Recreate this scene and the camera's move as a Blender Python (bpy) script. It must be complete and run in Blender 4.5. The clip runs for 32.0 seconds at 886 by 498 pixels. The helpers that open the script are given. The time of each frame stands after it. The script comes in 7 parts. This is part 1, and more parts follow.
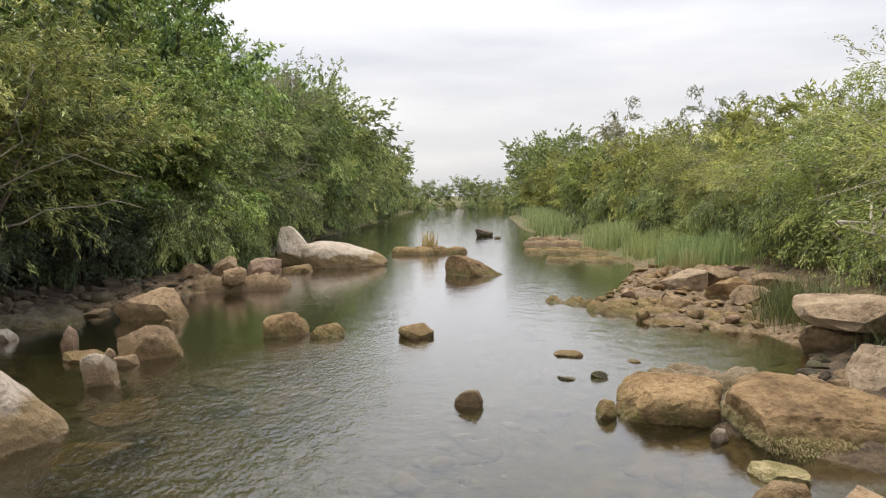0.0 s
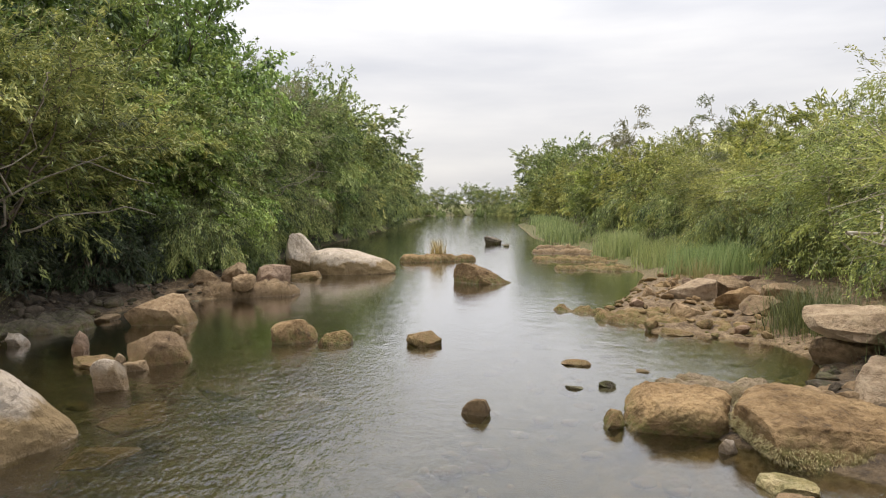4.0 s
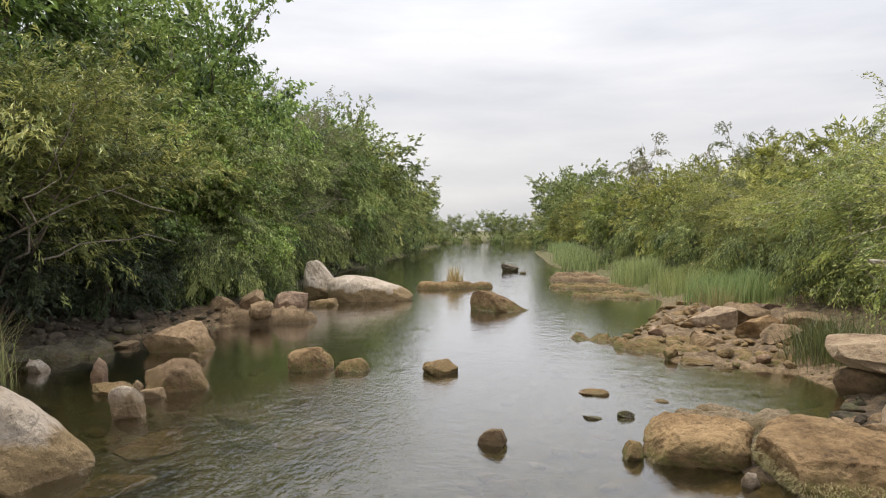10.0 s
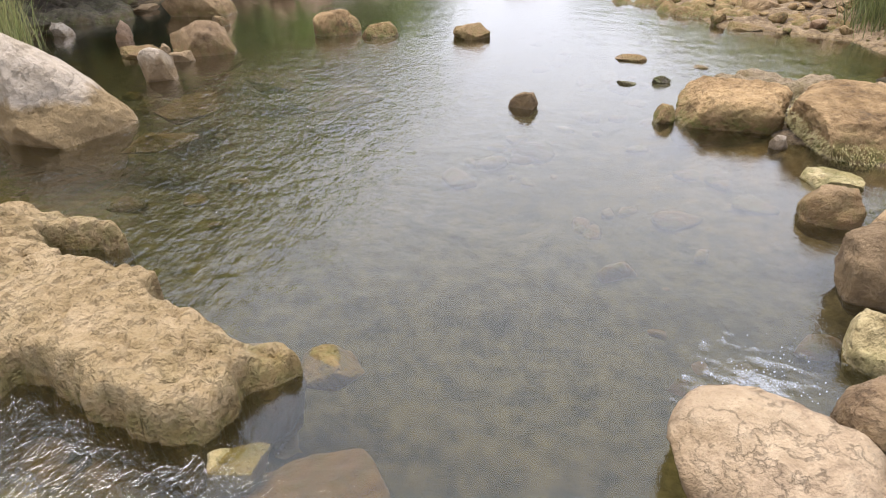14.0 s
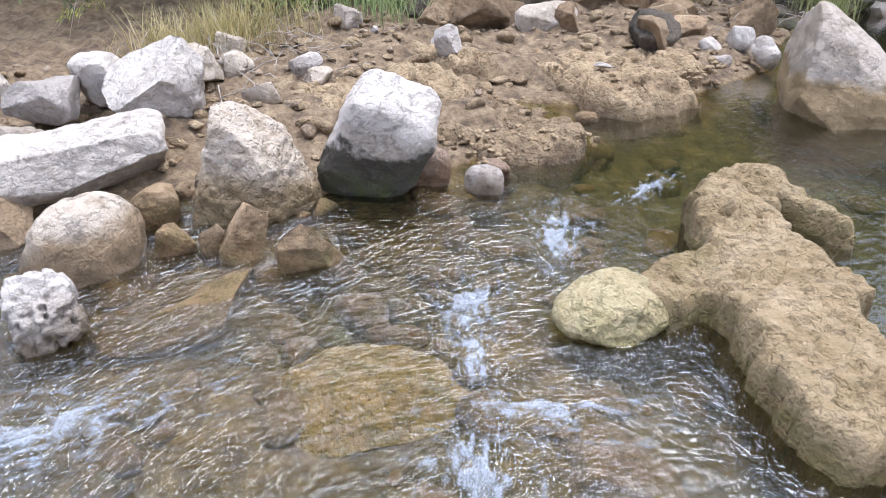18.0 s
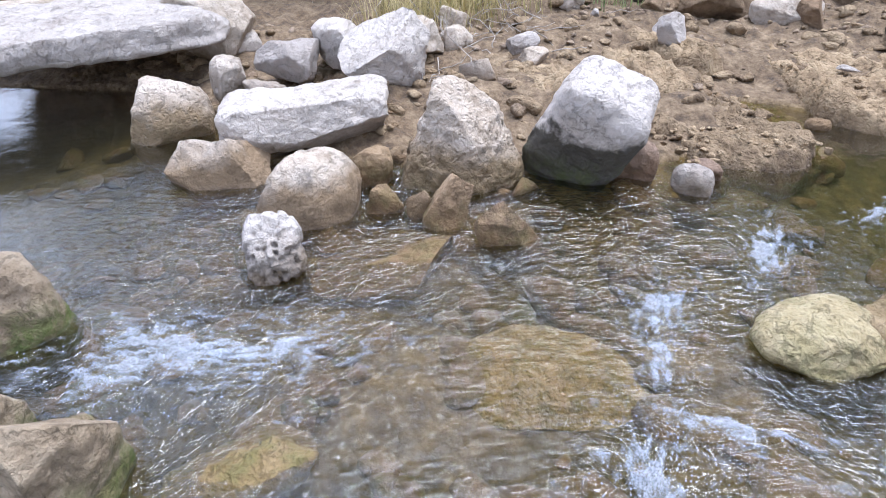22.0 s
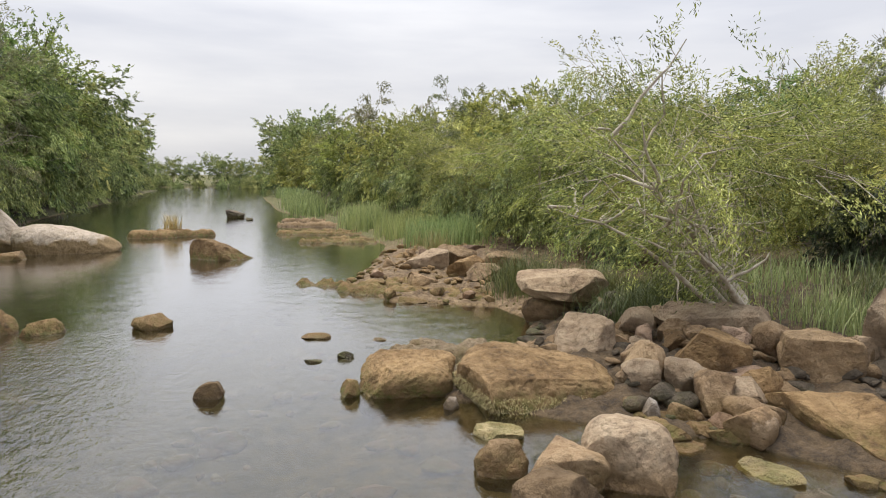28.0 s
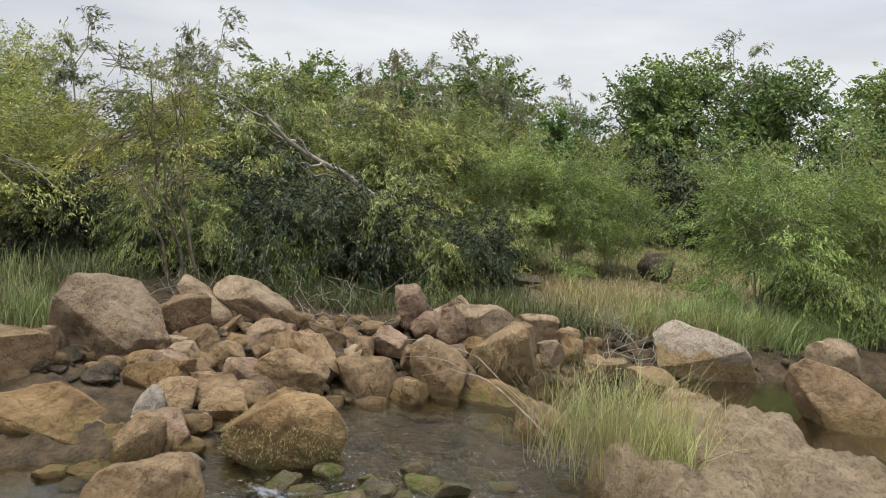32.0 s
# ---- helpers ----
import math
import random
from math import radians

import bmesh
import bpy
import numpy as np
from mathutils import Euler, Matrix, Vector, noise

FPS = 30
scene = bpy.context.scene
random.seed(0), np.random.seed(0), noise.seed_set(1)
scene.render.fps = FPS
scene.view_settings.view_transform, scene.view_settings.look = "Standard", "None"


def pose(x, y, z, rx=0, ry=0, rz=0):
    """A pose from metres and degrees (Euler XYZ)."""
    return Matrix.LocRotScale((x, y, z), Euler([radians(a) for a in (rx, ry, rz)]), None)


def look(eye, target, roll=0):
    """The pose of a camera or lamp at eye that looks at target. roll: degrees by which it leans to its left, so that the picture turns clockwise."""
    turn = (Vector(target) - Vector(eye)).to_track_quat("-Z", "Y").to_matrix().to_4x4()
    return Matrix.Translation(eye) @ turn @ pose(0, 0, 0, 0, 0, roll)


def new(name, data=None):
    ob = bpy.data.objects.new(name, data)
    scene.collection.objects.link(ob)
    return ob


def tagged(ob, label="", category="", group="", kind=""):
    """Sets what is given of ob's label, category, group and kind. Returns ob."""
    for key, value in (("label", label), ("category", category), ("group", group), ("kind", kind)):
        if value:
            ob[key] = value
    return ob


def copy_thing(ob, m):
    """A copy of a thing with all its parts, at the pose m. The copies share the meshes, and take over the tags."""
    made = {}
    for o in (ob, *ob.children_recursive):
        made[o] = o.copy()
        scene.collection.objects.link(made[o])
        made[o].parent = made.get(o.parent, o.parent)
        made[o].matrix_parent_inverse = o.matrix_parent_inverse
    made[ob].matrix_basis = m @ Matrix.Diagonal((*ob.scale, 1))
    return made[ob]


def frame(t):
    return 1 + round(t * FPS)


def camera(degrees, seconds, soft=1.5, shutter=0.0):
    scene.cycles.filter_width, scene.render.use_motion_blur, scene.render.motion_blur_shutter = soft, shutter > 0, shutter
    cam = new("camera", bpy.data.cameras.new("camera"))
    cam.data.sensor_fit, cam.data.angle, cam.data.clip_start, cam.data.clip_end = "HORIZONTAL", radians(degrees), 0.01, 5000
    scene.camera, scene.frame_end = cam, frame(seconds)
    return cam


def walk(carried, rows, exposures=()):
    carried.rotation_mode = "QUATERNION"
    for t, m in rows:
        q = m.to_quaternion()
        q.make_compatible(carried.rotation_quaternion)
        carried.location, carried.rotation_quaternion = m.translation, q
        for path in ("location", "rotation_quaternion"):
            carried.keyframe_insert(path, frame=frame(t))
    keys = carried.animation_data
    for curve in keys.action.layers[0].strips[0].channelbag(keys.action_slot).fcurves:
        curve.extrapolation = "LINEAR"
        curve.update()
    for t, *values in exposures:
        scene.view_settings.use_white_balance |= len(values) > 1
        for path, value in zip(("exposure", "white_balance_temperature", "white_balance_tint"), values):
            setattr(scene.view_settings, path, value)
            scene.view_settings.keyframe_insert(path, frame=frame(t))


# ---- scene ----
cam = camera(67.3, 32.0, 1.0)
PATH = [
    (0, (0.000, 0.000, 2.300), (-0.000, 1.994, 2.143), -0.38),
    (0.5, (0.001, -0.006, 2.305), (0.000, 1.987, 2.142), -0.38),
    (1, (-0.005, -0.004, 2.315), (-0.005, 1.988, 2.141), -0.16),
    (1.5, (-0.002, -0.014, 2.316), (-0.028, 1.980, 2.166), -0.48),
    (2, (0.002, -0.008, 2.312), (-0.031, 1.986, 2.167), -0.19),
    (2.5, (-0.001, -0.008, 2.313), (-0.037, 1.986, 2.168), -0.20),
    (4.5, (0.013, -0.024, 2.314), (-0.006, 1.972, 2.185), -0.10),
    (5, (0.023, -0.022, 2.315), (0.013, 1.975, 2.197), -0.27),
    (5.5, (0.022, -0.022, 2.315), (-0.006, 1.975, 2.216), -0.45),
    (6, (0.021, -0.014, 2.314), (-0.025, 1.983, 2.213), -0.00),
    (6.5, (0.027, -0.012, 2.316), (-0.007, 1.985, 2.220), -0.24),
    (7, (0.020, -0.001, 2.313), (-0.008, 1.996, 2.211), -0.18),
    (7.5, (0.019, -0.014, 2.324), (-0.005, 1.983, 2.227), -0.35),
    (8, (0.003, -0.015, 2.327), (-0.046, 1.982, 2.241), -0.19),
    (8.5, (0.014, -0.015, 2.326), (-0.039, 1.983, 2.253), -0.01),
    (9, (-0.006, -0.035, 2.333), (-0.067, 1.963, 2.272), 0.01),
    (9.5, (0.015, -0.024, 2.323), (-0.049, 1.974, 2.271), 0.08),
    (10, (0.015, -0.028, 2.326), (-0.062, 1.970, 2.272), -0.11),
    (10.5, (0.011, -0.033, 2.325), (-0.059, 1.966, 2.285), -0.06),
    (11, (0.012, -0.024, 2.314), (-0.046, 1.970, 2.172), 0.04),
    (11.5, (0.015, -0.010, 2.292), (-0.043, 1.972, 2.026), -0.49),
    (12, (0.003, 0.008, 2.258), (-0.109, 1.935, 1.734), -0.56),
    (12.5, (-0.016, 0.010, 2.233), (-0.192, 1.879, 1.544), -0.58),
    (13, (-0.006, 0.028, 2.227), (-0.179, 1.836, 1.389), -0.87),
    (13.5, (0.001, 0.033, 2.179), (-0.097, 1.776, 1.203), -0.39),
    (15.5, (-0.117, -0.025, 2.222), (-0.769, 1.630, 1.307), -1.18),
    (16, (-0.193, -0.029, 2.212), (-1.047, 1.539, 1.312), -1.18),
    (16.5, (-0.238, -0.060, 2.223), (-1.391, 1.295, 1.308), -0.45),
    (17, (-0.257, -0.082, 2.234), (-1.668, 0.949, 1.260), -0.02),
    (17.5, (-0.267, -0.092, 2.238), (-1.789, 0.729, 1.233), -1.65),
    (18, (-0.248, -0.124, 2.230), (-1.819, 0.599, 1.225), -1.40),
    (18.5, (-0.245, -0.133, 2.219), (-1.783, 0.533, 1.127), -1.49),
    (19, (-0.235, -0.143, 2.223), (-1.773, 0.543, 1.145), -1.38),
    (19.5, (-0.228, -0.151, 2.230), (-1.763, 0.565, 1.168), -1.27),
    (20, (-0.235, -0.164, 2.227), (-1.758, 0.586, 1.168), -1.39),
    (20.5, (-0.241, -0.190, 2.252), (-1.802, 0.473, 1.193), -1.50),
    (21, (-0.246, -0.213, 2.264), (-1.859, 0.315, 1.205), -1.63),
    (21.5, (-0.229, -0.238, 2.276), (-1.915, 0.117, 1.260), -1.45),
    (22, (-0.230, -0.269, 2.293), (-1.920, -0.051, 1.245), -1.69),
    (22.5, (-0.245, -0.259, 2.292), (-1.935, -0.140, 1.228), -1.80),
    (23, (-0.227, -0.251, 2.265), (-1.906, 0.034, 1.215), -0.97),
    (23.5, (-0.218, -0.156, 2.269), (-1.806, 0.548, 1.279), -1.18),
    (24, (-0.170, -0.090, 2.238), (-1.529, 1.055, 1.320), -1.00),
    (24.5, (-0.115, -0.024, 2.242), (-1.142, 1.507, 1.466), 0.12),
    (25, (-0.055, -0.057, 2.271), (-0.649, 1.758, 1.677), 0.51),
    (25.5, (-0.020, -0.037, 2.292), (-0.260, 1.891, 1.814), 0.39),
    (27.5, (0.097, -0.059, 2.316), (0.438, 1.904, 2.137), 0.16),
    (28, (0.156, -0.036, 2.332), (0.859, 1.824, 2.120), 0.73),
    (28.5, (0.216, 0.006, 2.311), (1.229, 1.722, 2.130), 0.89),
    (29, (0.260, 0.011, 2.315), (1.481, 1.590, 2.198), 1.54),
    (29.5, (0.307, -0.008, 2.306), (1.751, 1.370, 2.184), 1.69),
    (30, (0.332, -0.006, 2.313), (1.966, 1.136, 2.149), 1.98),
    (30.5, (0.335, -0.034, 2.318), (2.131, 0.825, 2.131), 2.58),
    (31, (0.351, -0.050, 2.312), (2.231, 0.610, 2.131), 3.40),
    (31.5, (0.379, -0.053, 2.310), (2.327, 0.377, 2.160), 3.62),
    (32, (0.405, -0.042, 2.296), (2.385, 0.202, 2.157), 3.94),
]
EXPOSURES = [(0, 0.24, 6860, 10), (5, 0.2, 6960, 10), (10, 0.14, 6860, 10), (11, 0.14, 6960, 11), (12, 0.26, 7160, 13), (13, 0.76, 6870, 13), (15.5, 0.75, 6370, 13), (17, 0.84, 6100, 14), (18, 0.86, 5570, 14), (20, 0.84, 5370, 14), (22, 0.8, 5370, 15), (23, 0.82, 5570, 16), (24, 0.99, 5620, 16), (25, 0.6, 6000, 16), (25.5, 0.44, 6200, 14), (28, 0.17, 6750, 10), (30, 0.03, 6710, 9), (32, 0.0, 6700, 7)]
walk(cam, [(t, look(eye, target, roll)) for t, eye, target, roll in PATH], EXPOSURES)

# ---- world, sun, exposure ----
world = bpy.data.worlds.new("overcast_sky")
scene.world = world
world.use_nodes = True
wn, wl = world.node_tree.nodes, world.node_tree.links
wn.clear()
w_out = wn.new("ShaderNodeOutputWorld")
w_sky = wn.new("ShaderNodeTexSky")
w_sky.sky_type, w_sky.sun_disc = "NISHITA", False
w_sky.sun_elevation, w_sky.sun_rotation = radians(74), radians(-27)
w_bg_sky = wn.new("ShaderNodeBackground")
w_bg_sky.inputs["Strength"].default_value = 0.05
wl.new(w_sky.outputs[0], w_bg_sky.inputs[0])
w_co = wn.new("ShaderNodeTexCoord")
w_map = wn.new("ShaderNodeMapping")
w_map.inputs["Scale"].default_value = (1.3, 1.3, 7.0)
w_map.inputs["Rotation"].default_value = (0.05, -0.04, 0.0)
wl.new(w_co.outputs["Generated"], w_map.inputs[0])
w_noise = wn.new("ShaderNodeTexNoise")
w_noise.inputs["Scale"].default_value, w_noise.inputs["Detail"].default_value = 1.5, 5.0
w_noise.inputs["Roughness"].default_value = 0.5
wl.new(w_map.outputs[0], w_noise.inputs["Vector"])
w_ramp = wn.new("ShaderNodeValToRGB")
w_ramp.color_ramp.elements[0].position, w_ramp.color_ramp.elements[0].color = 0.36, (0.66, 0.675, 0.73, 1)
w_ramp.color_ramp.elements[1].position, w_ramp.color_ramp.elements[1].color = 0.62, (0.86, 0.86, 0.88, 1)
wl.new(w_noise.outputs["Fac"], w_ramp.inputs[0])
w_bg_cloud = wn.new("ShaderNodeBackground")
# an overcast sky is about three times as bright overhead as at the horizon
w_sep = wn.new("ShaderNodeSeparateXYZ")
wl.new(w_co.outputs["Generated"], w_sep.inputs[0])
w_up = wn.new("ShaderNodeMath")
w_up.operation, w_up.use_clamp = "MAXIMUM", False
wl.new(w_sep.outputs[2], w_up.inputs[0])
w_up.inputs[1].default_value = 0.0
# and its cloud base is a little bluer there
w_blue = wn.new("ShaderNodeMix")
w_blue.data_type, w_blue.blend_type = "RGBA", "MULTIPLY"
wl.new(w_up.outputs[0], w_blue.inputs[0])
wl.new(w_ramp.outputs[0], w_blue.inputs[6])
w_blue.inputs[7].default_value = (0.84, 0.94, 1.12, 1)
wl.new(w_blue.outputs[2], w_bg_cloud.inputs[0])
w_grade = wn.new("ShaderNodeMath")
w_grade.operation = "MULTIPLY_ADD"
wl.new(w_up.outputs[0], w_grade.inputs[0])
w_grade.inputs[1].default_value, w_grade.inputs[2].default_value = 0.98, 0.90
wl.new(w_grade.outputs[0], w_bg_cloud.inputs["Strength"])
w_mix = wn.new("ShaderNodeMixShader")
w_mix.inputs[0].default_value = 0.9
wl.new(w_bg_sky.outputs[0], w_mix.inputs[1])
wl.new(w_bg_cloud.outputs[0], w_mix.inputs[2])
wl.new(w_mix.outputs[0], w_out.inputs[0])

sun = new("sun", bpy.data.lights.new("sun", "SUN"))
sun.data.energy, sun.data.angle, sun.data.color = 3.5, radians(38), (1.0, 0.95, 0.86)
sun.matrix_world = look((-2, 4, 16), (0, 0, 0))


# ---- small tools ----
def vnoise(p, seed=0):
    """Smooth value noise, -1 to 1, for rows of x, y, z."""
    p = np.asarray(p, float)
    i = np.floor(p).astype(np.int64)
    f = p - i
    f = f * f * (3 - 2 * f)
    out = np.zeros(len(p))
    for a in (0, 1):
        for b in (0, 1):
            for c in (0, 1):
                n = (i[:, 0] + a) * 374761393 + (i[:, 1] + b) * 668265263 + (i[:, 2] + c) * 2147483647 + seed * 974634
                n = (n ^ (n >> 13)) * 1274126177 & 0x7FFFFFFF
                n = (n ^ (n >> 16)) & 0xFFFF
                w = (f[:, 0] if a else 1 - f[:, 0]) * (f[:, 1] if b else 1 - f[:, 1]) * (f[:, 2] if c else 1 - f[:, 2])
                out += w * (n / 32767.5 - 1)
    return out


def fbm(p, octaves=4, seed=0):
    p = np.asarray(p, float)
    return sum(vnoise(p * 2.03**k + 7.1 * k, seed + k) * 0.5**k for k in range(octaves))


def mesh_of(name, verts, faces, mats=(), smooth=True):
    """A mesh from an array of places and an array (or list) of faces."""
    me = bpy.data.meshes.new(name)
    verts = np.asarray(verts, np.float32)
    if isinstance(faces, np.ndarray):
        k = faces.shape[1]
        me.vertices.add(len(verts))
        me.vertices.foreach_set("co", verts.ravel())
        me.loops.add(faces.size)
        me.loops.foreach_set("vertex_index", faces.ravel().astype(np.int32))
        me.polygons.add(len(faces))
        me.polygons.foreach_set("loop_start", np.arange(0, faces.size, k, dtype=np.int32))
        me.polygons.foreach_set("loop_total", np.full(len(faces), k, np.int32))
        me.update(calc_edges=True)
    else:
        me.from_pydata([tuple(v) for v in verts], [], faces)
    me.polygons.foreach_set("use_smooth", np.full(len(me.polygons), smooth))
    for m in mats:
        me.materials.append(m)
    return me


def part(name, me, parent=None, label=""):
    ob = new(name, me)
    if parent is not None:
        ob.parent = parent
    return tagged(ob, label) if label else ob


def joined(pieces):
    """Joins (verts, faces) pairs whose faces have the same corner count."""
    vs, fs, n = [], [], 0
    for v, f in pieces:
        vs.append(v)
        fs.append(np.asarray(f) + n)
        n += len(v)
    return np.concatenate(vs), np.concatenate(fs)


def tube(points, radii, sides=6):
    """A tapered tube along a line of points."""
    pts = np.asarray(points, float)
    tang = np.gradient(pts, axis=0)
    tang /= np.linalg.norm(tang, axis=1, keepdims=True) + 1e-9
    ref = np.where(np.abs(tang[:, 2:3]) > 0.9, [[1.0, 0, 0]], [[0, 0, 1.0]])
    u = np.cross(tang, ref)
    u /= np.linalg.norm(u, axis=1, keepdims=True) + 1e-9
    v = np.cross(tang, u)
    a = np.linspace(0, 2 * np.pi, sides, endpoint=False)
    ring = pts[:, None] + (u[:, None] * np.cos(a)[:, None] + v[:, None] * np.sin(a)[:, None]) * np.asarray(radii)[:, None, None]
    k = np.arange(len(pts) - 1)[:, None] * sides
    j = np.arange(sides)
    f = np.stack([k + j, k + (j + 1) % sides, k + sides + (j + 1) % sides, k + sides + j], -1).reshape(-1, 4)
    return ring.reshape(-1, 3), f


# ---- materials ----
def material(name):
    m = bpy.data.materials.new(name)
    m.use_nodes = True
    n, l = m.node_tree.nodes, m.node_tree.links
    b = n["Principled BSDF"]
    return m, n, l, b


def add_noise(n, l, vec, scale, detail=4.0, rough=0.55):
    t = n.new("ShaderNodeTexNoise")
    t.inputs["Scale"].default_value, t.inputs["Detail"].default_value, t.inputs["Roughness"].default_value = scale, detail, rough
    if vec is not None:
        l.new(vec, t.inputs["Vector"])
    return t.outputs["Fac"]


def add_ramp(n, l, fac, *stops):
    r = n.new("ShaderNodeValToRGB")
    e = r.color_ramp.elements
    e[0].position, e[0].color = stops[0][0], (*stops[0][1], 1)
    e[1].position, e[1].color = stops[-1][0], (*stops[-1][1], 1)
    for p, c in stops[1:-1]:
        e.new(p).color = (*c, 1)
    l.new(fac, r.inputs[0])
    return r.outputs[0]


def add_mix(n, l, fac, a, b, how="MIX"):
    x = n.new("ShaderNodeMix")
    x.data_type, x.blend_type = "RGBA", how
    for key, val in ((0, fac), (6, a), (7, b)):
        if isinstance(val, (int, float)):
            x.inputs[key].default_value = val
        elif isinstance(val, tuple):
            x.inputs[key].default_value = (*val, 1)
        else:
            l.new(val, x.inputs[key])
    return x.outputs[2]


def add_math(n, l, op, a, b=0.0, clamp=False):
    x = n.new("ShaderNodeMath")
    x.operation, x.use_clamp = op, clamp
    for key, val in ((0, a), (1, b)):
        if isinstance(val, (int, float)):
            x.inputs[key].default_value = val
        else:
            l.new(val, x.inputs[key])
    return x.outputs[0]


def add_bump(n, l, b, height, strength, distance):
    x = n.new("ShaderNodeBump")
    x.inputs["Strength"].default_value, x.inputs["Distance"].default_value = strength, distance
    l.new(height, x.inputs["Height"])
    l.new(x.outputs[0], b.inputs["Normal"])


def rock_material(name, pale, mid, dark, stain, stain_top=0.34, moss=0.0, pits=0.5, soft_edge=0.12):
    """Weathered stone: mottled, pitted, stained up to the high-water line, wet at the water's edge."""
    m, n, l, b = material(name)
    geo = n.new("ShaderNodeNewGeometry")
    info = n.new("ShaderNodeObjectInfo")
    pos = geo.outputs["Position"]
    sep = n.new("ShaderNodeSeparateXYZ")
    l.new(pos, sep.inputs[0])
    big = add_noise(n, l, pos, 2.3, 5, 0.6)
    mott = add_noise(n, l, pos, 11.0, 6, 0.65)
    fine = add_noise(n, l, pos, 85.0, 4, 0.7)
    grain = add_noise(n, l, pos, 30.0, 5, 0.7)
    base = add_math(n, l, "ADD", add_math(n, l, "MULTIPLY", mott, 0.42), add_math(n, l, "MULTIPLY", big, 0.58))
    col = add_ramp(n, l, base, (0.34, dark), (0.46, mid), (0.60, pale))
    # narrow dark seams and pocks
    seam = n.new("ShaderNodeTexNoise")
    seam.inputs["Scale"].default_value, seam.inputs["Detail"].default_value, seam.inputs["Roughness"].default_value = 4.2, 7.0, 0.62
    l.new(pos, seam.inputs["Vector"])
    line = add_math(n, l, "ABSOLUTE", add_math(n, l, "SUBTRACT", seam.outputs["Fac"], 0.5))
    line = add_math(n, l, "SUBTRACT", 1.0, add_math(n, l, "DIVIDE", line, 0.012), True)
    col = add_mix(n, l, add_math(n, l, "MULTIPLY", line, 0.26), col, tuple(0.4 * v for v in mid))
    tint = add_ramp(n, l, info.outputs["Random"], (0.0, (0.72, 0.66, 0.60)), (0.4, (1.0, 0.94, 0.87)), (0.75, (1.08, 1.0, 0.90)), (1.0, (1.18, 1.12, 1.04)))
    col = add_mix(n, l, 1.0, col, tint, "MULTIPLY")
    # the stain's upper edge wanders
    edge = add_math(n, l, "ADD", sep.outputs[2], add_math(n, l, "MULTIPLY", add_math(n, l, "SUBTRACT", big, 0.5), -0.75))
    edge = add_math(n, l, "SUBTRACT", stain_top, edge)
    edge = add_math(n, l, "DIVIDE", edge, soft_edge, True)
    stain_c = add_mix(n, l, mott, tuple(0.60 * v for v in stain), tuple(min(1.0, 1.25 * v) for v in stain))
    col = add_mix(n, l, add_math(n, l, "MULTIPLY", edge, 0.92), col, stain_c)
    # lichen, grime and green growth by patches
    grime = add_ramp(n, l, add_noise(n, l, pos, 5.5, 6, 0.7), (0.56, (0, 0, 0)), (0.72, (1, 1, 1)))
    col = add_mix(n, l, add_math(n, l, "MULTIPLY", grime, 0.45), col, tuple(0.35 * v for v in mid))
    if moss:
        low = add_math(n, l, "SUBTRACT", 0.30, sep.outputs[2])
        low = add_math(n, l, "DIVIDE", low, 0.25, True)
        growth = add_ramp(n, l, add_noise(n, l, pos, 7.0, 5, 0.7), (0.42, (0, 0, 0)), (0.60, (1, 1, 1)))
        col = add_mix(n, l, add_math(n, l, "MULTIPLY", add_math(n, l, "MULTIPLY", low, growth), moss), col, (0.10, 0.12, 0.025))
    speck = add_ramp(n, l, fine, (0.33, (0.62, 0.60, 0.57)), (0.52, (1, 1, 1)), (0.75, (1.15, 1.15, 1.15)))
    col = add_mix(n, l, 0.24, col, speck, "MULTIPLY")
    l.new(col, b.inputs["Base Color"])
    wet = add_math(n, l, "DIVIDE", add_math(n, l, "SUBTRACT", 0.05, sep.outputs[2]), 0.04, True)
    l.new(add_math(n, l, "SUBTRACT", 0.86, add_math(n, l, "MULTIPLY", wet, 0.5)), b.inputs["Roughness"])
    b.inputs["Specular IOR Level"].default_value = 0.3
    vor = n.new("ShaderNodeTexVoronoi")
    vor.inputs["Scale"].default_value = 24.0
    warp = n.new("ShaderNodeVectorMath")
    warp.operation = "ADD"
    wob = n.new("ShaderNodeTexNoise")
    wob.inputs["Scale"].default_value = 14.0
    l.new(pos, wob.inputs["Vector"])
    sc = n.new("ShaderNodeVectorMath")
    sc.operation = "SCALE"
    sc.inputs["Scale"].default_value = 0.09
    l.new(wob.outputs["Color"], sc.inputs[0])
    l.new(pos, warp.inputs[0])
    l.new(sc.outputs[0], warp.inputs[1])
    l.new(warp.outputs[0], vor.inputs["Vector"])
    pit = add_math(n, l, "MULTIPLY", add_math(n, l, "MINIMUM", vor.outputs["Distance"], 0.5), pits)
    h = add_math(n, l, "ADD", add_math(n, l, "MULTIPLY", grain, 0.9), add_math(n, l, "MULTIPLY", fine, 0.3))
    h = add_math(n, l, "ADD", add_math(n, l, "ADD", h, pit), add_math(n, l, "MULTIPLY", mott, 1.2))
    h = add_math(n, l, "SUBTRACT", h, add_math(n, l, "MULTIPLY", line, 0.35))
    add_bump(n, l, b, h, 0.9, 0.04)
    return m


